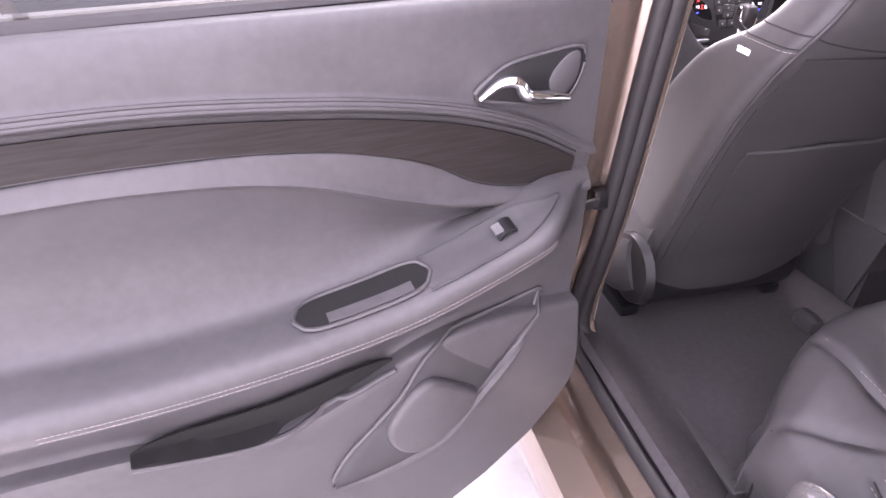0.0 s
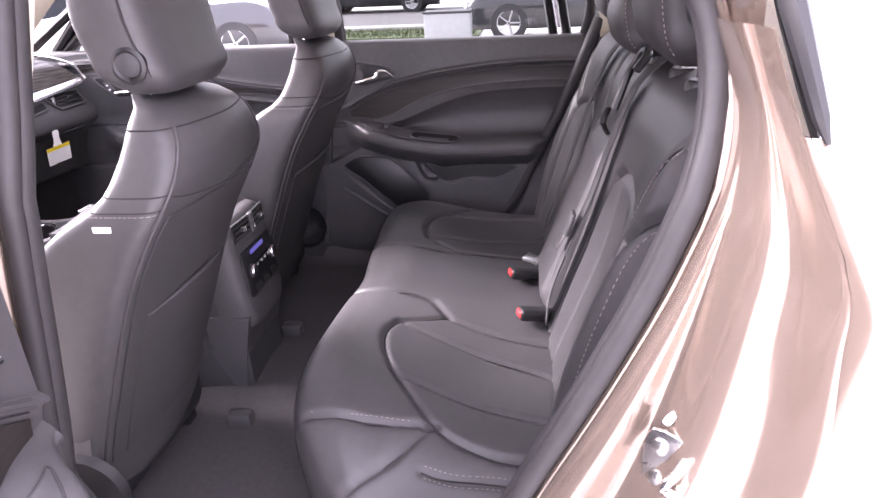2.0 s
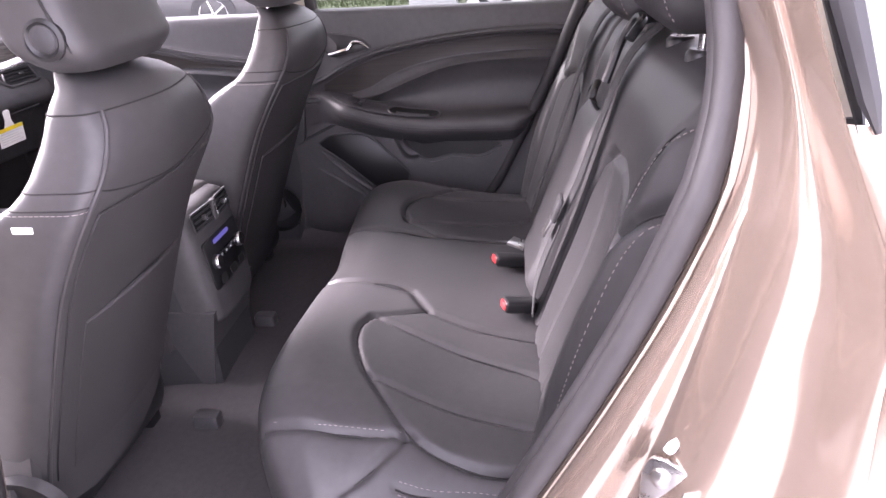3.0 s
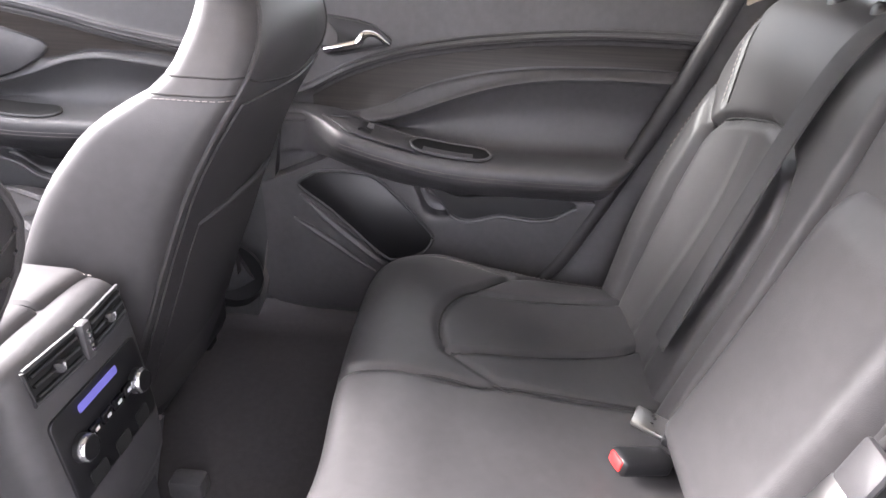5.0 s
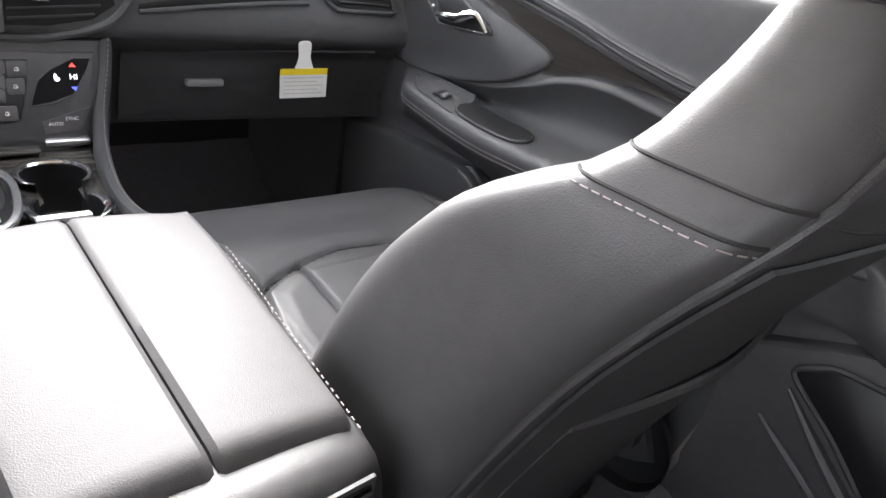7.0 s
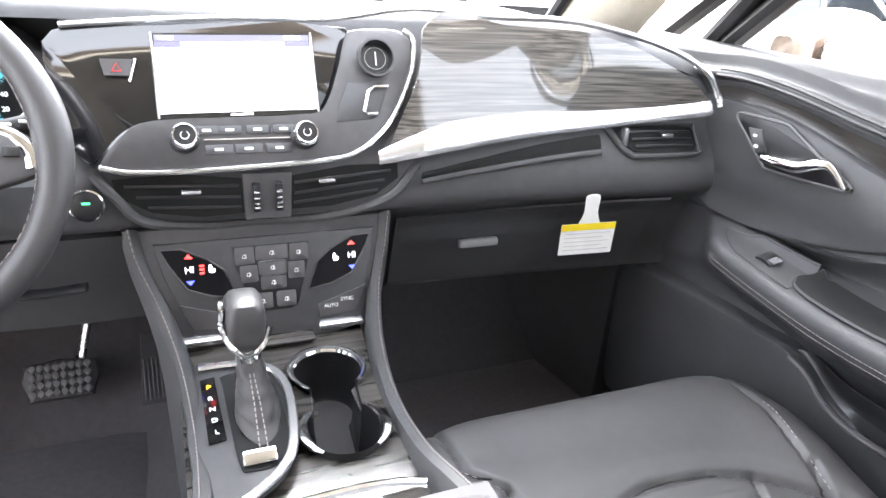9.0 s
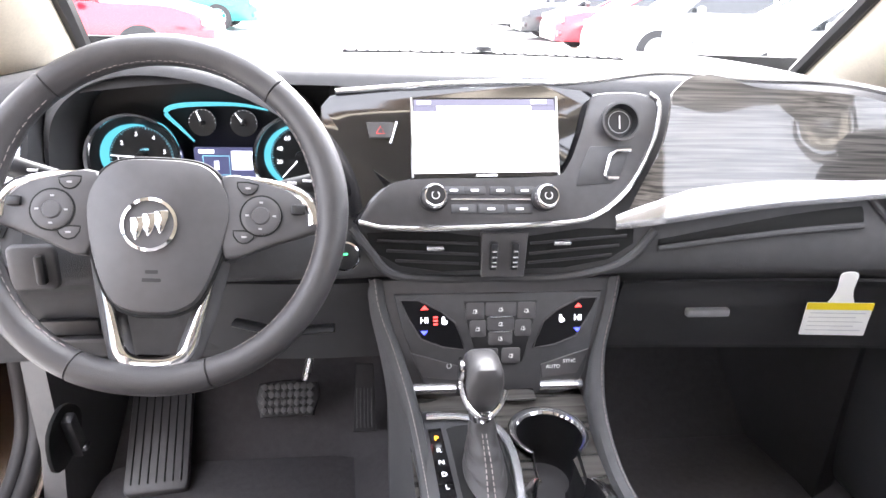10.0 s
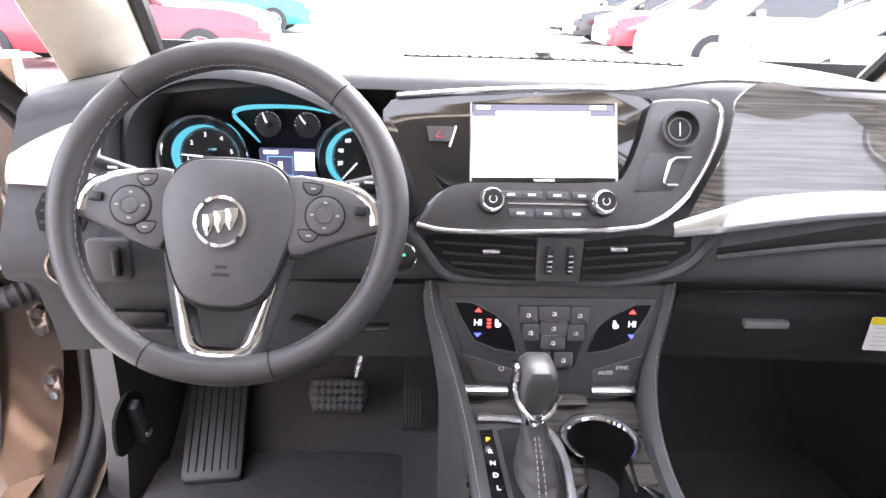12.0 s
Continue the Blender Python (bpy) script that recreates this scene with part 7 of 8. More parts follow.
        if C.get("cup"):
            cp = soften(C["cup"], 4)
            part("bottle_rest", plate(cp, lambda a, b, k: at(a, b, 0.003 + k), 0.014, 0.010), PLASTIC_LIGHT, d, "rounded grey bottle rest")
        lo = C["ridge"]
        part("moulded_ridge", tube(spline([at(a, b, 0.002) for a, b in lo], 6), [0.003 + 0.008 * math.sin(math.pi * k / (6 * (len(lo) - 1))) for k in range(6 * (len(lo) - 1) + 1)], 8), PLASTIC_LIGHT, d)
        if C.get("ridge2"):
            lo = C["ridge2"]
            part("moulded_ridge", tube(spline([at(a, b, 0.002) for a, b in lo], 6), [0.003 + 0.006 * math.sin(math.pi * k / (6 * (len(lo) - 1))) for k in range(6 * (len(lo) - 1) + 1)], 8), PLASTIC_LIGHT, d)
    return d, at


REAR_C = dict(
    sill=1.165,
    trim=curve([(0.0, 0.925), (0.06, 0.935), (0.15, 0.964), (0.22, 1.002), (0.32, 1.040), (0.42, 1.063), (0.55, 1.082), (0.69, 1.095), (0.82, 1.098), (0.95, 1.097)]),
    wood=curve([(0.0, 0.908), (0.12, 0.915), (0.20, 0.917), (0.26, 0.924), (0.31, 0.940), (0.36, 0.968), (0.46, 1.004), (0.555, 1.023), (0.70, 1.034), (0.95, 1.034)]),
    pad=curve([(0.0, 0.892), (0.12, 0.902), (0.20, 0.904), (0.30, 0.911), (0.357, 0.922), (0.426, 0.944), (0.52, 0.980), (0.59, 0.997), (0.70, 1.010), (0.95, 1.013)]),
    arm=curve([(0.0, 0.87), (0.12, 0.90), (0.22, 0.895), (0.31, 0.862), (0.42, 0.828), (0.55, 0.808), (0.72, 0.800), (0.95, 0.810)]),
    map=curve([(0.0, 0.69), (0.30, 0.70), (0.42, 0.715), (0.55, 0.71), (0.72, 0.705), (0.95, 0.71)]), depth=0.085, arm_start=0.13,
    umin=curve([(0.36, 0.20), (0.42, 0.11), (0.49, 0.065), (0.61, 0.045), (0.90, 0.035), (1.17, 0.03)]), umax=curve([(0.36, 0.50), (0.42, 0.55), (0.598, 0.673), (0.80, 0.79), (0.969, 0.879), (1.129, 0.937), (1.17, 0.95)]),
    handle=(0.250, 1.062), switch=0.265, pocket=(0.395, 0.575), map_span=(0.42, 0.70),
    speaker=[(0.12, 0.765), (0.16, 0.800), (0.22, 0.795), (0.33, 0.720), (0.42, 0.655), (0.40, 0.60), (0.32, 0.60), (0.20, 0.68), (0.13, 0.735)],
    ridge=[(0.13, 0.745), (0.20, 0.68), (0.30, 0.60), (0.36, 0.56)])
FRONT_C = dict(
    sill=1.160,
    trim=curve([(0.0, 1.115), (0.186, 1.122), (0.269, 1.128), (0.36, 1.122), (0.457, 1.108), (0.635, 1.080), (0.752, 1.055), (1.05, 1.015)]),
    wood=curve([(0.0, 1.060), (0.20, 1.080), (0.33, 1.085), (0.472, 1.052), (0.55, 1.018), (0.60, 0.990), (0.64, 0.994), (0.70, 1.010), (0.77, 1.012), (1.05, 0.980)]),
    pad=curve([(0.0, 0.925), (0.242, 0.925), (0.40, 0.928), (0.507, 0.938), (0.593, 0.964), (0.66, 0.988), (0.728, 0.998), (0.80, 0.994), (1.05, 0.962)]),
    arm=curve([(0.0, 0.885), (0.20, 0.893), (0.32, 0.898), (0.42, 0.885), (0.55, 0.872), (0.70, 0.874), (1.05, 0.890)]),
    map=curve([(0.0, 0.75), (0.42, 0.782), (0.505, 0.780), (0.552, 0.752), (0.654, 0.743), (0.734, 0.760), (0.79, 0.782), (1.05, 0.785)]), mouth=curve([(0.49, 0.002), (0.552, 0.030), (0.654, 0.040), (0.734, 0.030), (0.79, 0.002)]), depth=0.075, arm_start=0.25,
    umin=curve([(0.36, 0.12), (0.5, 0.07), (0.9, 0.03), (1.17, 0.03)]), umax=curve([(0.36, 0.98), (0.60, 1.0), (1.17, 1.06)]),
    handle=(0.40, 1.045), switch=0.40, pocket=(0.475, 0.645), map_span=(0.49, 0.79), speaker=None)


RIGHT_C = dict(REAR_C, arm=curve([(0.0, 0.880), (0.12, 0.905), (0.22, 0.895), (0.31, 0.872), (0.42, 0.850), (0.55, 0.842), (0.72, 0.842), (0.95, 0.850)]), pad=curve([(0.0, 0.892), (0.12, 0.902), (0.20, 0.904), (0.30, 0.911), (0.357, 0.926), (0.426, 0.955), (0.52, 0.990), (0.59, 1.005), (0.70, 1.013), (0.95, 1.013)]), speaker=[(0.128, 0.770), (0.150, 0.788), (0.177, 0.800), (0.264, 0.802), (0.305, 0.784), (0.346, 0.745), (0.400, 0.690), (0.415, 0.665), (0.395, 0.630), (0.338, 0.608), (0.300, 0.622), (0.200, 0.712), (0.150, 0.748)], map=curve([(0.0, 0.765), (0.415, 0.768), (0.44, 0.735), (0.56, 0.730), (0.67, 0.735), (0.705, 0.757), (0.74, 0.765), (0.95, 0.765)]), mouth=curve([(0.40, 0.002), (0.44, 0.034), (0.56, 0.042), (0.67, 0.036), (0.71, 0.002)]), map_span=(0.40, 0.71), pocket=(0.365, 0.525), switch=0.25, umin=curve([(0.40, 0.30), (0.425, 0.235), (0.452, 0.095), (0.527, 0.046), (0.635, 0.052), (0.90, 0.035), (1.17, 0.03)]), ridge2=[(0.113, 0.690), (0.185, 0.645), (0.29, 0.570)])
OPEN_C = dict(REAR_C, map=curve([(0.0, 0.70), (0.42, 0.690), (0.50, 0.655), (0.61, 0.620), (0.734, 0.632), (0.813, 0.648), (0.95, 0.66)]), mouth=curve([(0.44, 0.002), (0.50, 0.030), (0.61, 0.052), (0.73, 0.030), (0.81, 0.003)]), map_span=(0.44, 0.80), speaker=[(0.192, 0.735), (0.25, 0.725), (0.377, 0.702), (0.437, 0.622), (0.515, 0.533), (0.548, 0.455), (0.502, 0.445), (0.373, 0.48), (0.304, 0.582), (0.24, 0.67)], cup=[(0.39, 0.646), (0.345, 0.62), (0.309, 0.584), (0.345, 0.52), (0.39, 0.48), (0.44, 0.50), (0.46, 0.56), (0.43, 0.62)], ridge=[(0.195, 0.735), (0.24, 0.66), (0.30, 0.575), (0.37, 0.475), (0.50, 0.435)], umin=curve([(0.22, 0.42), (0.27, 0.345), (0.36, 0.235), (0.425, 0.175), (0.485, 0.14), (0.73, 0.135), (1.17, 0.13)]), umax=curve([(0.22, 0.75), (0.36, 0.85), (0.60, 0.96), (1.17, 1.02)]))


def right_rear(u, z, w):
    return Vector((0.735 - w, 0.03 - u, z))


def right_front(u, z, w):
    return Vector((0.735 - w, 1.03 - u, z))


O = Vector((-0.746, -0.115))
du, dn = Vector((-0.986, -0.168)), Vector((0.168, -0.986))


def left_rear(u, z, w):
    p = O + du * u + dn * w
    return Vector((p.x, p.y, z - 0.01))


fO, fu, fn = Vector((-0.84, 1.06)), Vector((-0.92, -0.39)).normalized(), Vector((0.39, -0.92)).normalized()


def left_front(u, z, w):
    p = fO + fu * u + fn * w
    return Vector((p.x, p.y, z))


rear_right, _ = door("car_door", "closed rear door with dark grey trim and chrome handle", right_rear, RIGHT_C, 0.93, 0.42, (0.16, 0.90))
front_right, _ = door("car_door", "closed front passenger door with dark wood strip", right_front, FRONT_C, 1.03, 0.43, (0.22, 1.0), True)
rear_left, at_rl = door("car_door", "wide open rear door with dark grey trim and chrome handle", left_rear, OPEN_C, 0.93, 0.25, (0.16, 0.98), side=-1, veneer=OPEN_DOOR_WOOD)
front_left, at_fl = door("car_door", "wide open driver's door with dark trim", left_front, FRONT_C, 1.03, 0.43, (0.22, 1.0), True, side=-1)
for ob, pl in ((rear_left, left_rear), (front_left, left_front)):
    part("window_frame", tube([pl(0.03, 1.16, -0.05), pl(0.05, 1.30, -0.07), pl(0.16, 1.50, -0.12), pl(0.62, 1.52, -0.12), pl(0.90, 1.30, -0.07), pl(0.93, 1.16, -0.05)] if ob is rear_left else [pl(0.05, 1.16, -0.05), pl(0.35, 1.36, -0.09), pl(0.62, 1.50, -0.12), pl(1.02, 1.50, -0.12), pl(1.04, 1.16, -0.05)], 0.022, 8), SATIN_BLACK, ob, "black window frame")
    part("window_rubber", tube([pl(0.05, 1.170, -0.015), pl(0.45, 1.173, -0.015), pl(0.92, 1.170, -0.015)], 0.010, 8), RUBBER, ob)
    g = part("window_pane", sheet(lambda u, v: pl(0.12 + 0.75 * u - 0.0 * v, 1.165 + 0.33 * v, -0.055 - 0.06 * v), 4, 4), DARK_PANE if ob is rear_left else GLASS, ob)
    g.visible_shadow = ob is rear_left
# hinges, check straps, striker and latch
def hinge(parent, x, y, z, turn):
    m = pose(x, y, z, 0, 0, turn)
    h = part("hinge", block(0.04, 0.010, 0.040, 0.004), PAINT, parent, "painted steel hinge with bolts", at=m)
    part("pin", tube([(-0.03, -0.004, -0.022), (-0.03, -0.004, 0.022)], 0.007, 12), STEEL, h)
    part("leaf", block(0.04, 0.008, 0.034, 0.004, (-0.055, -0.010, 0), turn=pose(0, 0, 0, 0, 0, 25)), PAINT, h)
    for k in (-1, 1):
        part("bolt", disc(0.009, 0.008, (0.008, -0.004, 0.016 * k), pose(0, 0, 0, 90), 6), STEEL, h)


for z in (0.62, 0.95):
    hinge(rear_left, -0.825, 0.005, z, 0)
for z in (0.60, 0.73, 0.95):
    hinge(front_left, -0.82, 1.07, z, -10)
strap = thing("door_check_strap", "steel door check strap", "check strap", (-0.785, -0.055, 0.80))
part("strap", block(0.10, 0.006, 0.018, 0.002, (-0.055, -0.025, 0), turn=pose(0, 0, 0, 0, 0, 15)), STEEL, strap)
part("strap_bracket", block(0.03, 0.024, 0.036, 0.005), SATIN_BLACK, strap)
strap2 = thing("door_check_strap", "steel door check strap", "check strap", (-0.80, 1.04, 0.85))
part("strap", block(0.16, 0.006, 0.016, 0.002, (-0.08, -0.02, 0), turn=pose(0, 0, 0, 0, 0, 12)), STEEL, strap2)
part("strap_bracket", block(0.03, 0.024, 0.03, 0.005), SATIN_BLACK, strap2)
part("red_cap", block(0.022, 0.016, 0.014, 0.003, (-0.035, -0.012, 0.024)), RED, strap2, "red plastic cap")
loom = thing("wiring_gaiter", "black rubber wiring gaiter beside the door hinge", "gaiter", (-0.80, 1.06, 0.80))
part("gaiter", tube(spline([(0, 0, 0), (-0.04, -0.03, -0.01), (-0.09, -0.02, -0.02)], 8), [0.018 + 0.003 * (k % 2) for k in range(17)], 12), RUBBER, loom)
striker = thing("door_striker", "bright steel door striker loop bolted to the painted frame", "striker", (-0.804, -0.878, 0.850))
striker.rotation_euler = (0, 0, radians(55))
striker.scale = (1.1, 1.1, 1.2)
part("striker_plate", plate(soften([(-0.022, 0.030), (0.018, 0.034), (0.026, 0.0), (0.018, -0.034), (-0.022, -0.030), (-0.026, 0.0)], 3), lambda a, b, k: Vector((a, 0.012 + k, b)), 0.004, 0.001), STEEL, striker)
part("striker_loop", tube(spline([(-0.018, 0.012, 0.014), (-0.020, 0.035, 0.013), (-0.012, 0.046, 0.0), (-0.020, 0.035, -0.013), (-0.018, 0.012, -0.014)], 6), 0.005, 10), CHROME, striker)
for k in (-1, 1):
    part("bolt", turned([(0.009, 0.0), (0.009, 0.004), (0.005, 0.006), (0.0, 0.006)], (0.008, 0.016, 0.018 * k), pose(0, 0, 0, -90), 12), STEEL, striker)
for k, z in enumerate((0.905, 0.935)):
    pl = thing("frame_plug", "small pale rubber plug in the painted frame", "plug", (-0.800, -0.872 - 0.012 * k, z), group="frame plugs")
    part("plug", turned([(0.013, 0.0), (0.012, 0.004), (0.0, 0.005)], (0, 0, 0), pose(0, 0, 0, -65), 16), WHITE_MARK if k == 0 else PAINT, pl)

# ---- belts ----
def belt(name, label, pts, width, normal):
    b = thing(name, label, "seat belt", (0, 0, 0))
    line = spline(pts, 10)
    n = Vector(normal).normalized() * 0.0012
    rows = [[p + Vector((a * width, 0, 0)) + n * s for a, s in ((-1, -1), (-0.95, -1.6), (0.95, -1.6), (1, -1), (1, 1), (-1, 1))] for p in line]
    part("webbing", rings(rows), WEB, b)
    return b


bl = belt("seat_belt", "dark grey lap and shoulder belt lying on the rear backrest", [(-0.205, -0.955, 1.222), (-0.19, -0.905, 1.165), (-0.180, -0.868, 1.06), (-0.178, -0.835, 0.95), (-0.176, -0.80, 0.86), (-0.170, -0.765, 0.75), (-0.166, -0.755, 0.665)], 0.023, (0, -0.9, -0.3))
tg = part("belt_tongue", block(0.040, 0.010, 0.050, 0.005, (-0.180, -0.797, 0.895), turn=pose(0, 0, 0, 18)), PLASTIC_LIGHT, bl, "grey belt tongue")
part("tongue_plate", block(0.030, 0.004, 0.040, 0.002, (-0.175, -0.780, 0.858), turn=pose(0, 0, 0, 25)), STEEL, tg)
br = belt("seat_belt", "dark grey belt lying on the far rear backrest", [(0.22, -0.955, 1.222), (0.235, -0.905, 1.165), (0.25, -0.868, 1.06), (0.255, -0.82, 0.90), (0.255, -0.765, 0.72)], 0.023, (0, -0.9, -0.3))
guide = thing("belt_guide", "black plastic belt guide on top of the rear backrest", "belt guide", (-0.175, -0.93, 1.205))
part("guide", tube(spline([(-0.035, 0.03, -0.01), (-0.02, 0.01, 0.015), (0.02, 0.01, 0.015), (0.035, 0.03, -0.02), (0.03, 0.055, -0.09)], 6), 0.008, 8), SATIN_BLACK, guide)


def buckle(x, y, z, rx, rz, label):
    b = thing("belt_buckle", label, "buckle", (x, y, z), group="rear belt buckles")
    b.rotation_euler = (radians(rx), 0, radians(rz))
    part("buckle_body", block(0.036, 0.078, 0.026, 0.008, seg=3), SATIN_BLACK, b)
    part("release_button", block(0.027, 0.014, 0.017, 0.004, (0, 0.034, 0.001)), RED, b, "red release button")
    part("buckle_stalk", block(0.026, 0.05, 0.008, 0.002, (0, -0.055, -0.004)), SATIN_BLACK, b)
    return b


buckle(-0.150, -0.732, 0.670, 12, 20, "black buckle with red button lying on the rear cushion")
buckle(0.055, -0.708, 0.670, 12, 20, "black buckle with red button in the far cushion")
b3 = thing("lap_belt_end", "grey metal belt tongue resting on the rear cushion", "belt tongue", (0.112, -0.735, 0.682))
b3.rotation_euler = (radians(10), 0, radians(-25))
part("tongue_plate", block(0.040, 0.060, 0.008, 0.003), STEEL, b3)
part("tongue_grip", block(0.048, 0.022, 0.014, 0.004, (0, -0.025, 0)), SATIN_BLACK, b3)
lever = thing("seat_release_lever", "satin silver seat release handle on the bench side", "lever", (-0.694, -0.62, 0.606))
part("lever_shell", tube(spline([(0, 0.10, -0.02), (-0.01, 0.08, 0.025), (-0.012, 0.03, 0.048), (-0.012, -0.06, 0.055), (0, -0.14, 0.045)], 6), 0.014, 10, flat=0.7, up=(1, 0, 0)), SATIN, lever)
part("lever_cup", block(0.012, 0.20, 0.06, 0.005, (0.006, -0.02, 0.0)), SATIN_BLACK, lever)


# ---- outside ----
CONCRETE = material("pale_concrete", (0.50, 0.49, 0.47), 0.75, vary=0.12, scale=14, bump=0.6, bump_scale=60)
ASPHALT = material("asphalt", (0.07, 0.07, 0.072), 0.85, vary=0.2, scale=30, bump=0.8, bump_scale=80)
TURF = material("turf", (0.045, 0.065, 0.022), 0.9, vary=0.4, scale=60, bump=1.0, bump_scale=120)
TYRE = material("tyre", (0.022, 0.022, 0.023), 0.8, vary=0.15)
ALLOY = material("alloy", (0.62, 0.62, 0.63), 0.3, metal=0.9, vary=0.06)
DARK_GLASS = material("car_glass", (0.012, 0.014, 0.016), 0.06, vary=0.05, spec=0.8)
LAMP = material("lamp_lens", (0.70, 0.72, 0.74), 0.12, vary=0.05, coat=0.5)
TAIL = material("tail_lens", (0.45, 0.02, 0.02), 0.15, vary=0.05, coat=0.5)


def ground(u, v):
    x, y = -1 + 2 * u, -1 + 2 * v
    far = lambda t: math.copysign(abs(t) ** 3.2 * 900 + abs(t) * 30, t)
    return (far(x), far(y), -0.004 + 0.010 * noise.noise((far(x) * 0.15, far(y) * 0.15, 1)))


tagged(part("ground", sheet(ground, 90, 90), CONCRETE), "pale bright concrete car park", "ground", kind="structure")
tagged(part("road", sheet(lambda u, v: (15.2 + 9 * u, -60 + 160 * v, 0.03 + 0.01 * math.sin(3 * u)), 6, 40, 0.02), ASPHALT), "grey asphalt road beyond the verge", "road", kind="structure")


def kerb_row(u, v):
    pts = [(14.9, 0.0), (14.9, 0.11), (14.93, 0.13), (15.12, 0.13), (15.15, 0.11), (15.15, 0.0)]
    return pts


tagged(part("kerb", rings([[(x, y, z) for x, z in kerb_row(0, 0)] for y in range(-40, 101, 10)]), CONCRETE), "concrete kerb along the road", "kerb", kind="structure")
grass = bmesh.new()
rnd = random.Random(4)
for k in range(9000):
    x, y = 13.0 + 1.85 * rnd.random(), 0.4 + 14 * rnd.random()
    h, a = 0.04 + 0.06 * rnd.random(), rnd.random() * 6.28
    dx, dy = 0.010 * math.cos(a), 0.010 * math.sin(a)
    b = [grass.verts.new(p) for p in ((x - dx, y - dy, 0.03), (x + dx, y + dy, 0.03), (x + dy * 2, y - dx * 2, 0.03 + h))]
    grass.faces.new(b)
tagged(part("grass", grass, TURF, smooth=False), "short green grass on the verge", "grass", kind="stuff")
tagged(part("verge", sheet(lambda u, v: (12.95 + 1.95 * u, 0.3 + 14.2 * v, 0.03 + 0.012 * math.sin(9 * v)), 6, 30, 0.03), TURF), "green grass verge", "verge", kind="structure")


def car_paint(name, colour, metal=0.3):
    return material(name, colour, 0.3, metal=metal, coat=1.0, vary=0.04, scale=400)


def parked_car(name, label, paint, x, y, turn, length=4.6, width=1.82, height=1.48, suv=False):
    """A parked car; its nose points along local -y before the turn."""
    c = thing(name, label, "car", (x, y, 0), group="parked cars")
    c.rotation_euler = (0, 0, radians(turn))
    L, W, H = length / 2, width / 2, height
    deck = 0.98 if suv else 0.88
    hood = curve([(-1.0, 0.62), (-0.96, 0.74), (-0.85, 0.84 + 0.08 * suv), (-0.45, deck + 0.03), (0.2, deck + 0.06), (0.7, deck + 0.08), (0.93, deck + 0.03), (1.0, 0.75)])
    wide = curve([(-1.0, 0.70), (-0.93, 0.88), (-0.75, 0.97), (-0.3, 1.0), (0.4, 1.0), (0.8, 0.97), (0.95, 0.90), (1.0, 0.78)])
    rows = []
    for k in range(29):
        t = -1 + 2 * k / 28
        w, z = W * wide(t), hood(t)
        arch = 0.0
        rows.append([(-w * 0.90, t * L, 0.24), (-w * 0.98, t * L, 0.34), (-w, t * L, 0.58), (-w * 0.985, t * L, z - 0.12), (-w * 0.90, t * L, z - 0.02), (-w * 0.6, t * L, z + 0.02), (0, t * L, z + 0.035), (w * 0.6, t * L, z + 0.02), (w * 0.90, t * L, z - 0.02), (w * 0.985, t * L, z - 0.12), (w, t * L, 0.58), (w * 0.98, t * L, 0.34), (w * 0.90, t * L, 0.24)])
    part("body", rings(rows), paint, c, "painted car body")
    ya, yb, yc, yd = (-0.42 * L, -0.08 * L, 0.72 * L, 0.93 * L) if suv else (-0.40 * L, -0.02 * L, 0.48 * L, 0.84 * L)
    base = deck + 0.02
    cab = []
    for y0, z0, wf in ((ya, base, 0.88), ((ya + yb) / 2, (base + H) / 2, 0.82), (yb, H - 0.03, 0.72), ((yb + yc) / 2, H, 0.70), (yc, H - 0.04, 0.70), ((yc + yd) / 2, (base + H) / 2, 0.78), (yd, base, 0.84)):
        ww, lw = W * wf, W * 0.90
        cab.append([(-lw, y0, base - 0.06), (-ww - 0.02, y0, max(base, z0 - 0.03)), (-ww * 0.8, y0, z0), (ww * 0.8, y0, z0), (ww + 0.02, y0, max(base, z0 - 0.03)), (lw, y0, base - 0.06)])
    part("glasshouse", rings(cab), DARK_GLASS, c, "dark car windows")
    part("roof", sheet(lambda u, v: (W * 0.70 * (2 * u - 1), yb - 0.06 + (yc - yb + 0.12) * v, H + 0.012 - 0.03 * (2 * u - 1) ** 2 - 0.03 * (2 * v - 1) ** 2), 6, 8, 0.02), paint, c)
    for sx in (-1, 1):
        for q in ((ya, base, yb, H - 0.02), ((yb + yc) / 2 - 0.05, base, (yb + yc) / 2, H - 0.01), (yd, base, yc, H - 0.03)):
            part("window_pillar", tube([(sx * W * 0.885, q[0], q[1]), (sx * W * 0.715, q[2], q[3])], 0.035, 6), paint, c)
        part("headlamp", block(0.36, 0.10, 0.14, 0.04, (sx * W * 0.66, -L * 0.955, 0.70)), LAMP, c)
        part("tail_lamp", block(0.28, 0.08, 0.16, 0.03, (sx * W * 0.68, L * 0.965, 0.84)), TAIL, c)
        part("wing_mirror", block(0.18, 0.10, 0.13, 0.04, (sx * (W + 0.06), ya + 0.25, base + 0.06)), paint, c)
        for yy in (-0.60 * L, 0.60 * L):
            r = 0.36 if suv else 0.32
            tyre = part("wheel", turned([(r * 0.62, -0.10), (r * 0.95, -0.10), (r, -0.07), (r, 0.07), (r * 0.95, 0.10), (r * 0.62, 0.10)], (sx * (W - 0.09), yy, r), pose(0, 0, 0, 0, 90 * sx), 30), TYRE, c, "black tyre on a bright rim")
            part("rim", turned([(r * 0.64, 0.09), (r * 0.60, 0.085), (r * 0.56, 0.04), (r * 0.12, 0.05), (0.0, 0.055)], (sx * (W - 0.09), yy, r), pose(0, 0, 0, 0, 90 * sx), 30), ALLOY, tyre)
            for k in range(5):
                a = k * math.tau / 5
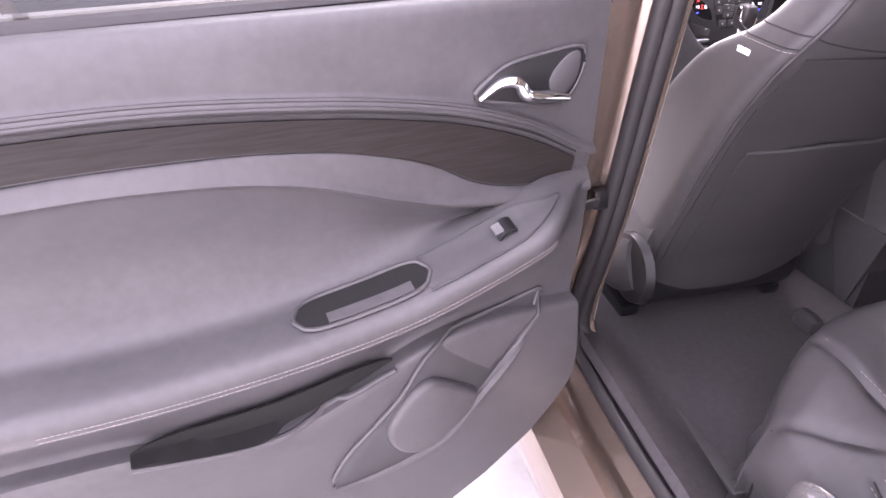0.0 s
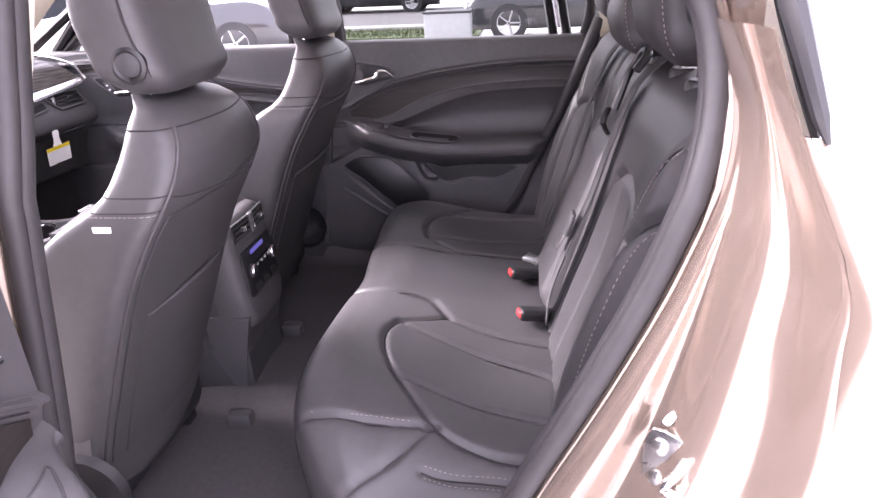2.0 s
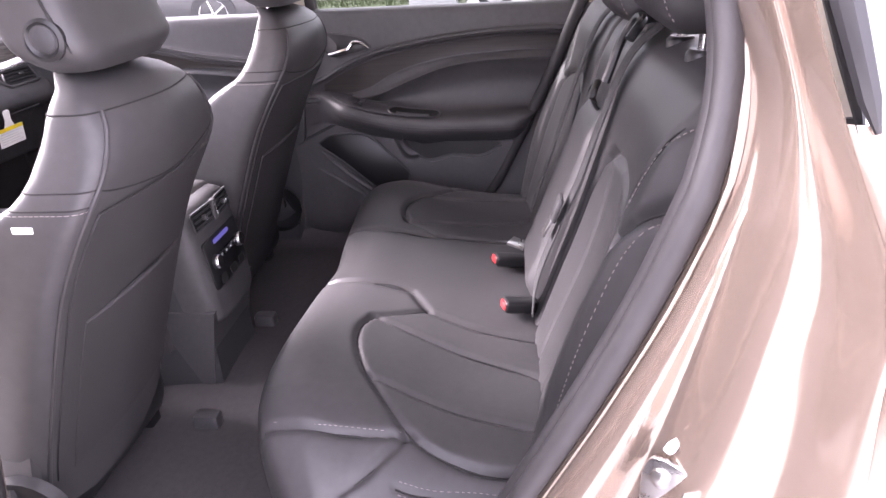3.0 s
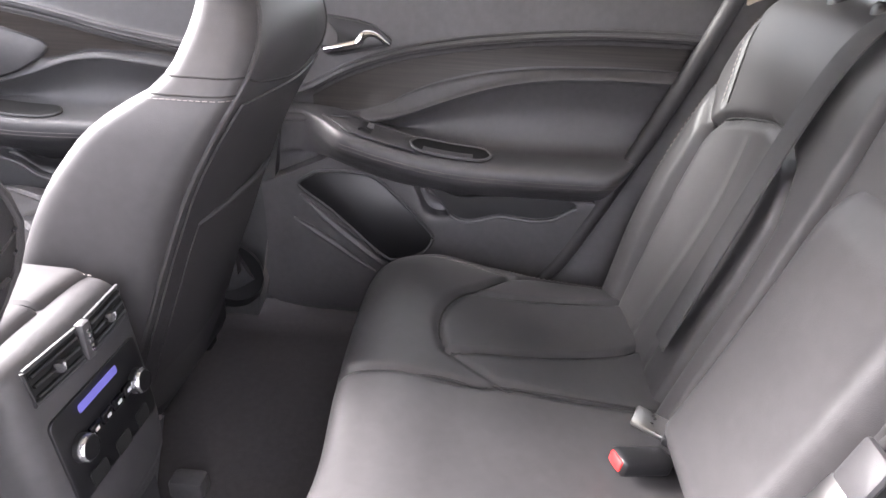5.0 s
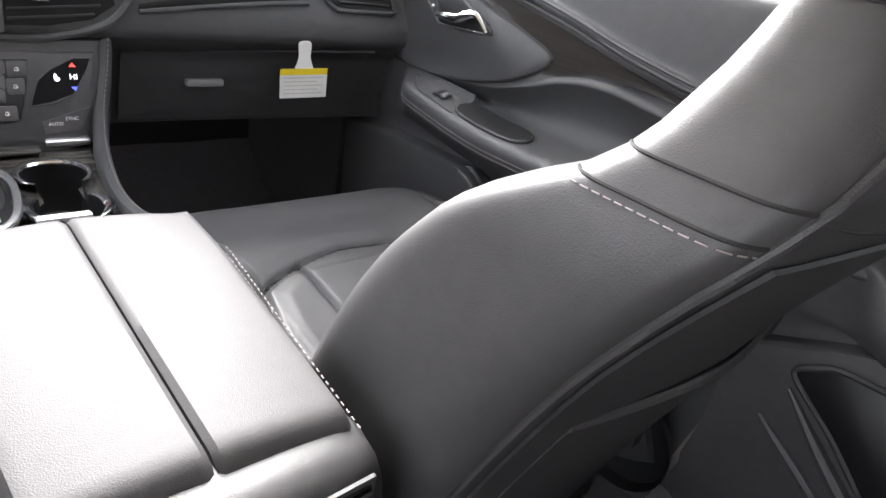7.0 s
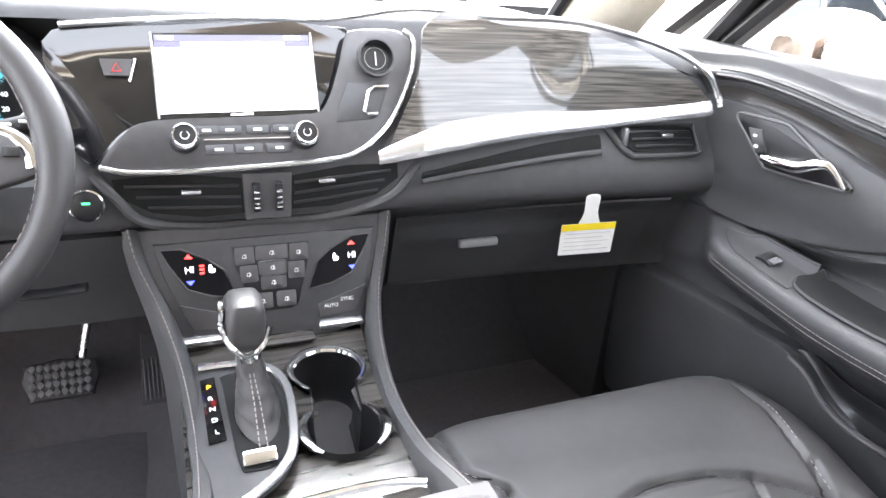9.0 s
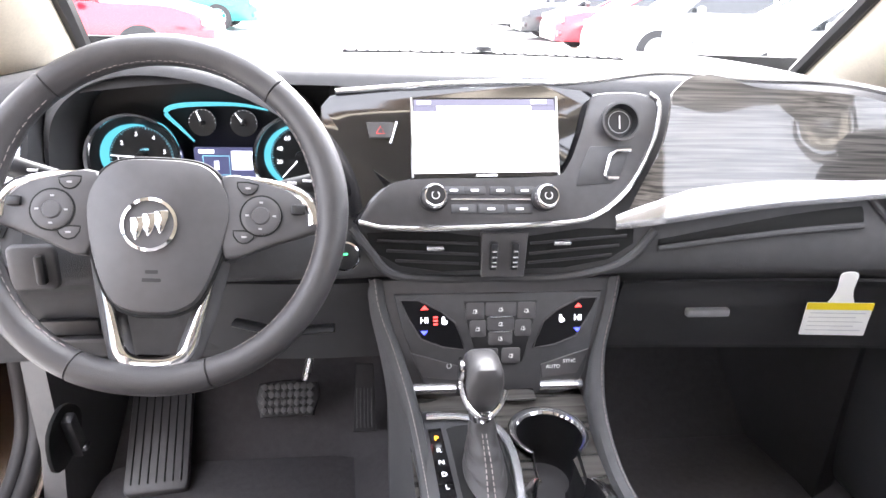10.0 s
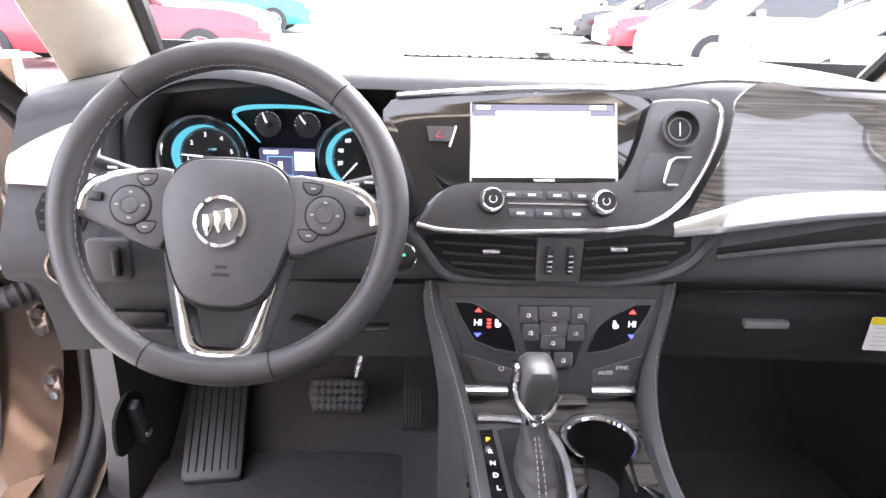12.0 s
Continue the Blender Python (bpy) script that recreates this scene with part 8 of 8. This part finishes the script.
                part("spoke", tube([(sx * (W - 0.015), yy + r * q * math.cos(a), r + r * q * math.sin(a)) for q in (0.05, 0.62)], 0.035, 6, flat=0.5), ALLOY, tyre)
    grill = part("grille", block(width * 0.42, 0.05, 0.20, 0.04, (0, -L * 0.985, 0.60)), SATIN_BLACK, c, "dark front grille")
    for k in range(9):
        part("grille_bar", block(0.018, 0.03, 0.18, 0.005, (-width * 0.18 + width * 0.045 * k, -L * 0.992 - 0.01, 0.60)), CHROME, grill)
    part("bumper", block(width * 0.84, 0.12, 0.14, 0.05, (0, -L * 0.965, 0.40)), paint, c)
    part("bumper", block(width * 0.86, 0.12, 0.16, 0.05, (0, L * 0.965, 0.45)), paint, c)
    return c


P_RED = car_paint("paint_red", (0.45, 0.015, 0.03))
P_TEAL = car_paint("paint_teal", (0.01, 0.24, 0.24))
P_WHITE = car_paint("paint_white", (0.75, 0.75, 0.74), 0.0)
P_SILVER = car_paint("paint_silver", (0.52, 0.54, 0.56), 0.7)
P_DARK = car_paint("paint_dark", (0.012, 0.013, 0.016), 0.4)
P_BLUE = car_paint("paint_blue", (0.05, 0.09, 0.15), 0.5)
for name, label, paint, x, y, turn, size, suv in (
    ("parked_car", "white parked estate car with upright chrome grille", P_WHITE, 6.9, 6.9, -88, 1.50, False),
    ("parked_car", "silver parked saloon beside the white estate car", P_SILVER, 6.8, 9.6, -90, 1.45, False),
    ("parked_car", "white parked off-roader with dark lower bumper", P_WHITE, 6.4, 12.3, -92, 1.68, True),
    ("parked_car", "red parked saloon farther down the row", P_RED, 6.4, 15.4, -90, 1.45, False),
    ("parked_car", "dark parked saloon near the row's end", P_DARK, 6.4, 18.6, -90, 1.46, False),
    ("parked_car", "silver parked car near the row's end", P_SILVER, 6.4, 22.0, -90, 1.48, False),
    ("parked_car", "white parked car at the row's end", P_WHITE, 6.4, 25.4, -90, 1.6, True),
    ("parked_car", "red parked saloon beside the white lane", P_RED, -4.5, 10.4, 94, 1.42, False),
    ("parked_car", "teal parked car with silver rims", P_TEAL, -5.0, 18.6, 90, 1.40, False),
    ("parked_car", "white parked car beyond the teal one", P_WHITE, -4.9, 23.0, 90, 1.48, False),
    ("parked_car", "black parked off-roader with bright rims near the verge", P_DARK, 12.6, -1.75, 180, 1.72, True),
    ("parked_car", "black parked off-roader beyond the passenger window", P_DARK, 9.8, 5.6, 15, 1.74, True),
    ("parked_car", "dark blue parked car beyond the passenger window", P_BLUE, 12.0, 9.8, 60, 1.5, False),
    ("parked_car", "black parked car on the far side of the road", P_DARK, 22.6, 4.5, 0, 1.7, True),
    ("parked_car", "dark blue parked car on the far side of the road", P_BLUE, 22.6, 10.2, 0, 1.6, True),
):
    parked_car(name, label, paint, x, y, turn, 4.6, 1.84, size, suv)
box = thing("utility_box", "pale grey metal utility box on the concrete", "utility box", (11.2, 0.72, 0))
part("cabinet", block(0.50, 0.84, 0.62, 0.02, (0, 0, 0.31)), material("grey_paint", (0.30, 0.31, 0.32), 0.55, vary=0.08, scale=12), box)
part("cabinet_lid", block(0.54, 0.88, 0.04, 0.012, (0, 0, 0.63)), SATIN_BLACK, box)
# mirror on the passenger's side
mirror = thing("wing_mirror", "bronze painted wing mirror outside the passenger window", "wing mirror", (0.985, 0.86, 1.125))
rows = []
for t in [k / 14 for k in range(15)]:
    s = math.sin(math.pi * (0.06 + 0.88 * t)) ** 0.5
    rows.append([(-0.115 + 0.24 * t, 0.055 * s * math.copysign(abs(math.sin(a)) ** 0.6, math.sin(a)), 0.02 + 0.085 * s * math.copysign(abs(math.cos(a)) ** 0.6, math.cos(a))) for a in [math.tau * k / 20 for k in range(20)]])
part("housing", rings(rows), PAINT, mirror)
part("mirror_glass", plate(rounded(0.18, 0.125, 0.03, 5, (0.005, 0.02)), lambda a, b, k: Vector((a, -0.056 - k, b)), 0.003), material("mirror_face", (0.9, 0.9, 0.9), 0.02, metal=1.0, vary=0.01), mirror, "mirror glass")
part("mirror_foot", tube([(-0.10, 0.0, -0.03), (-0.19, 0.01, -0.05)], 0.03, 10, flat=0.7), SATIN_BLACK, mirror)
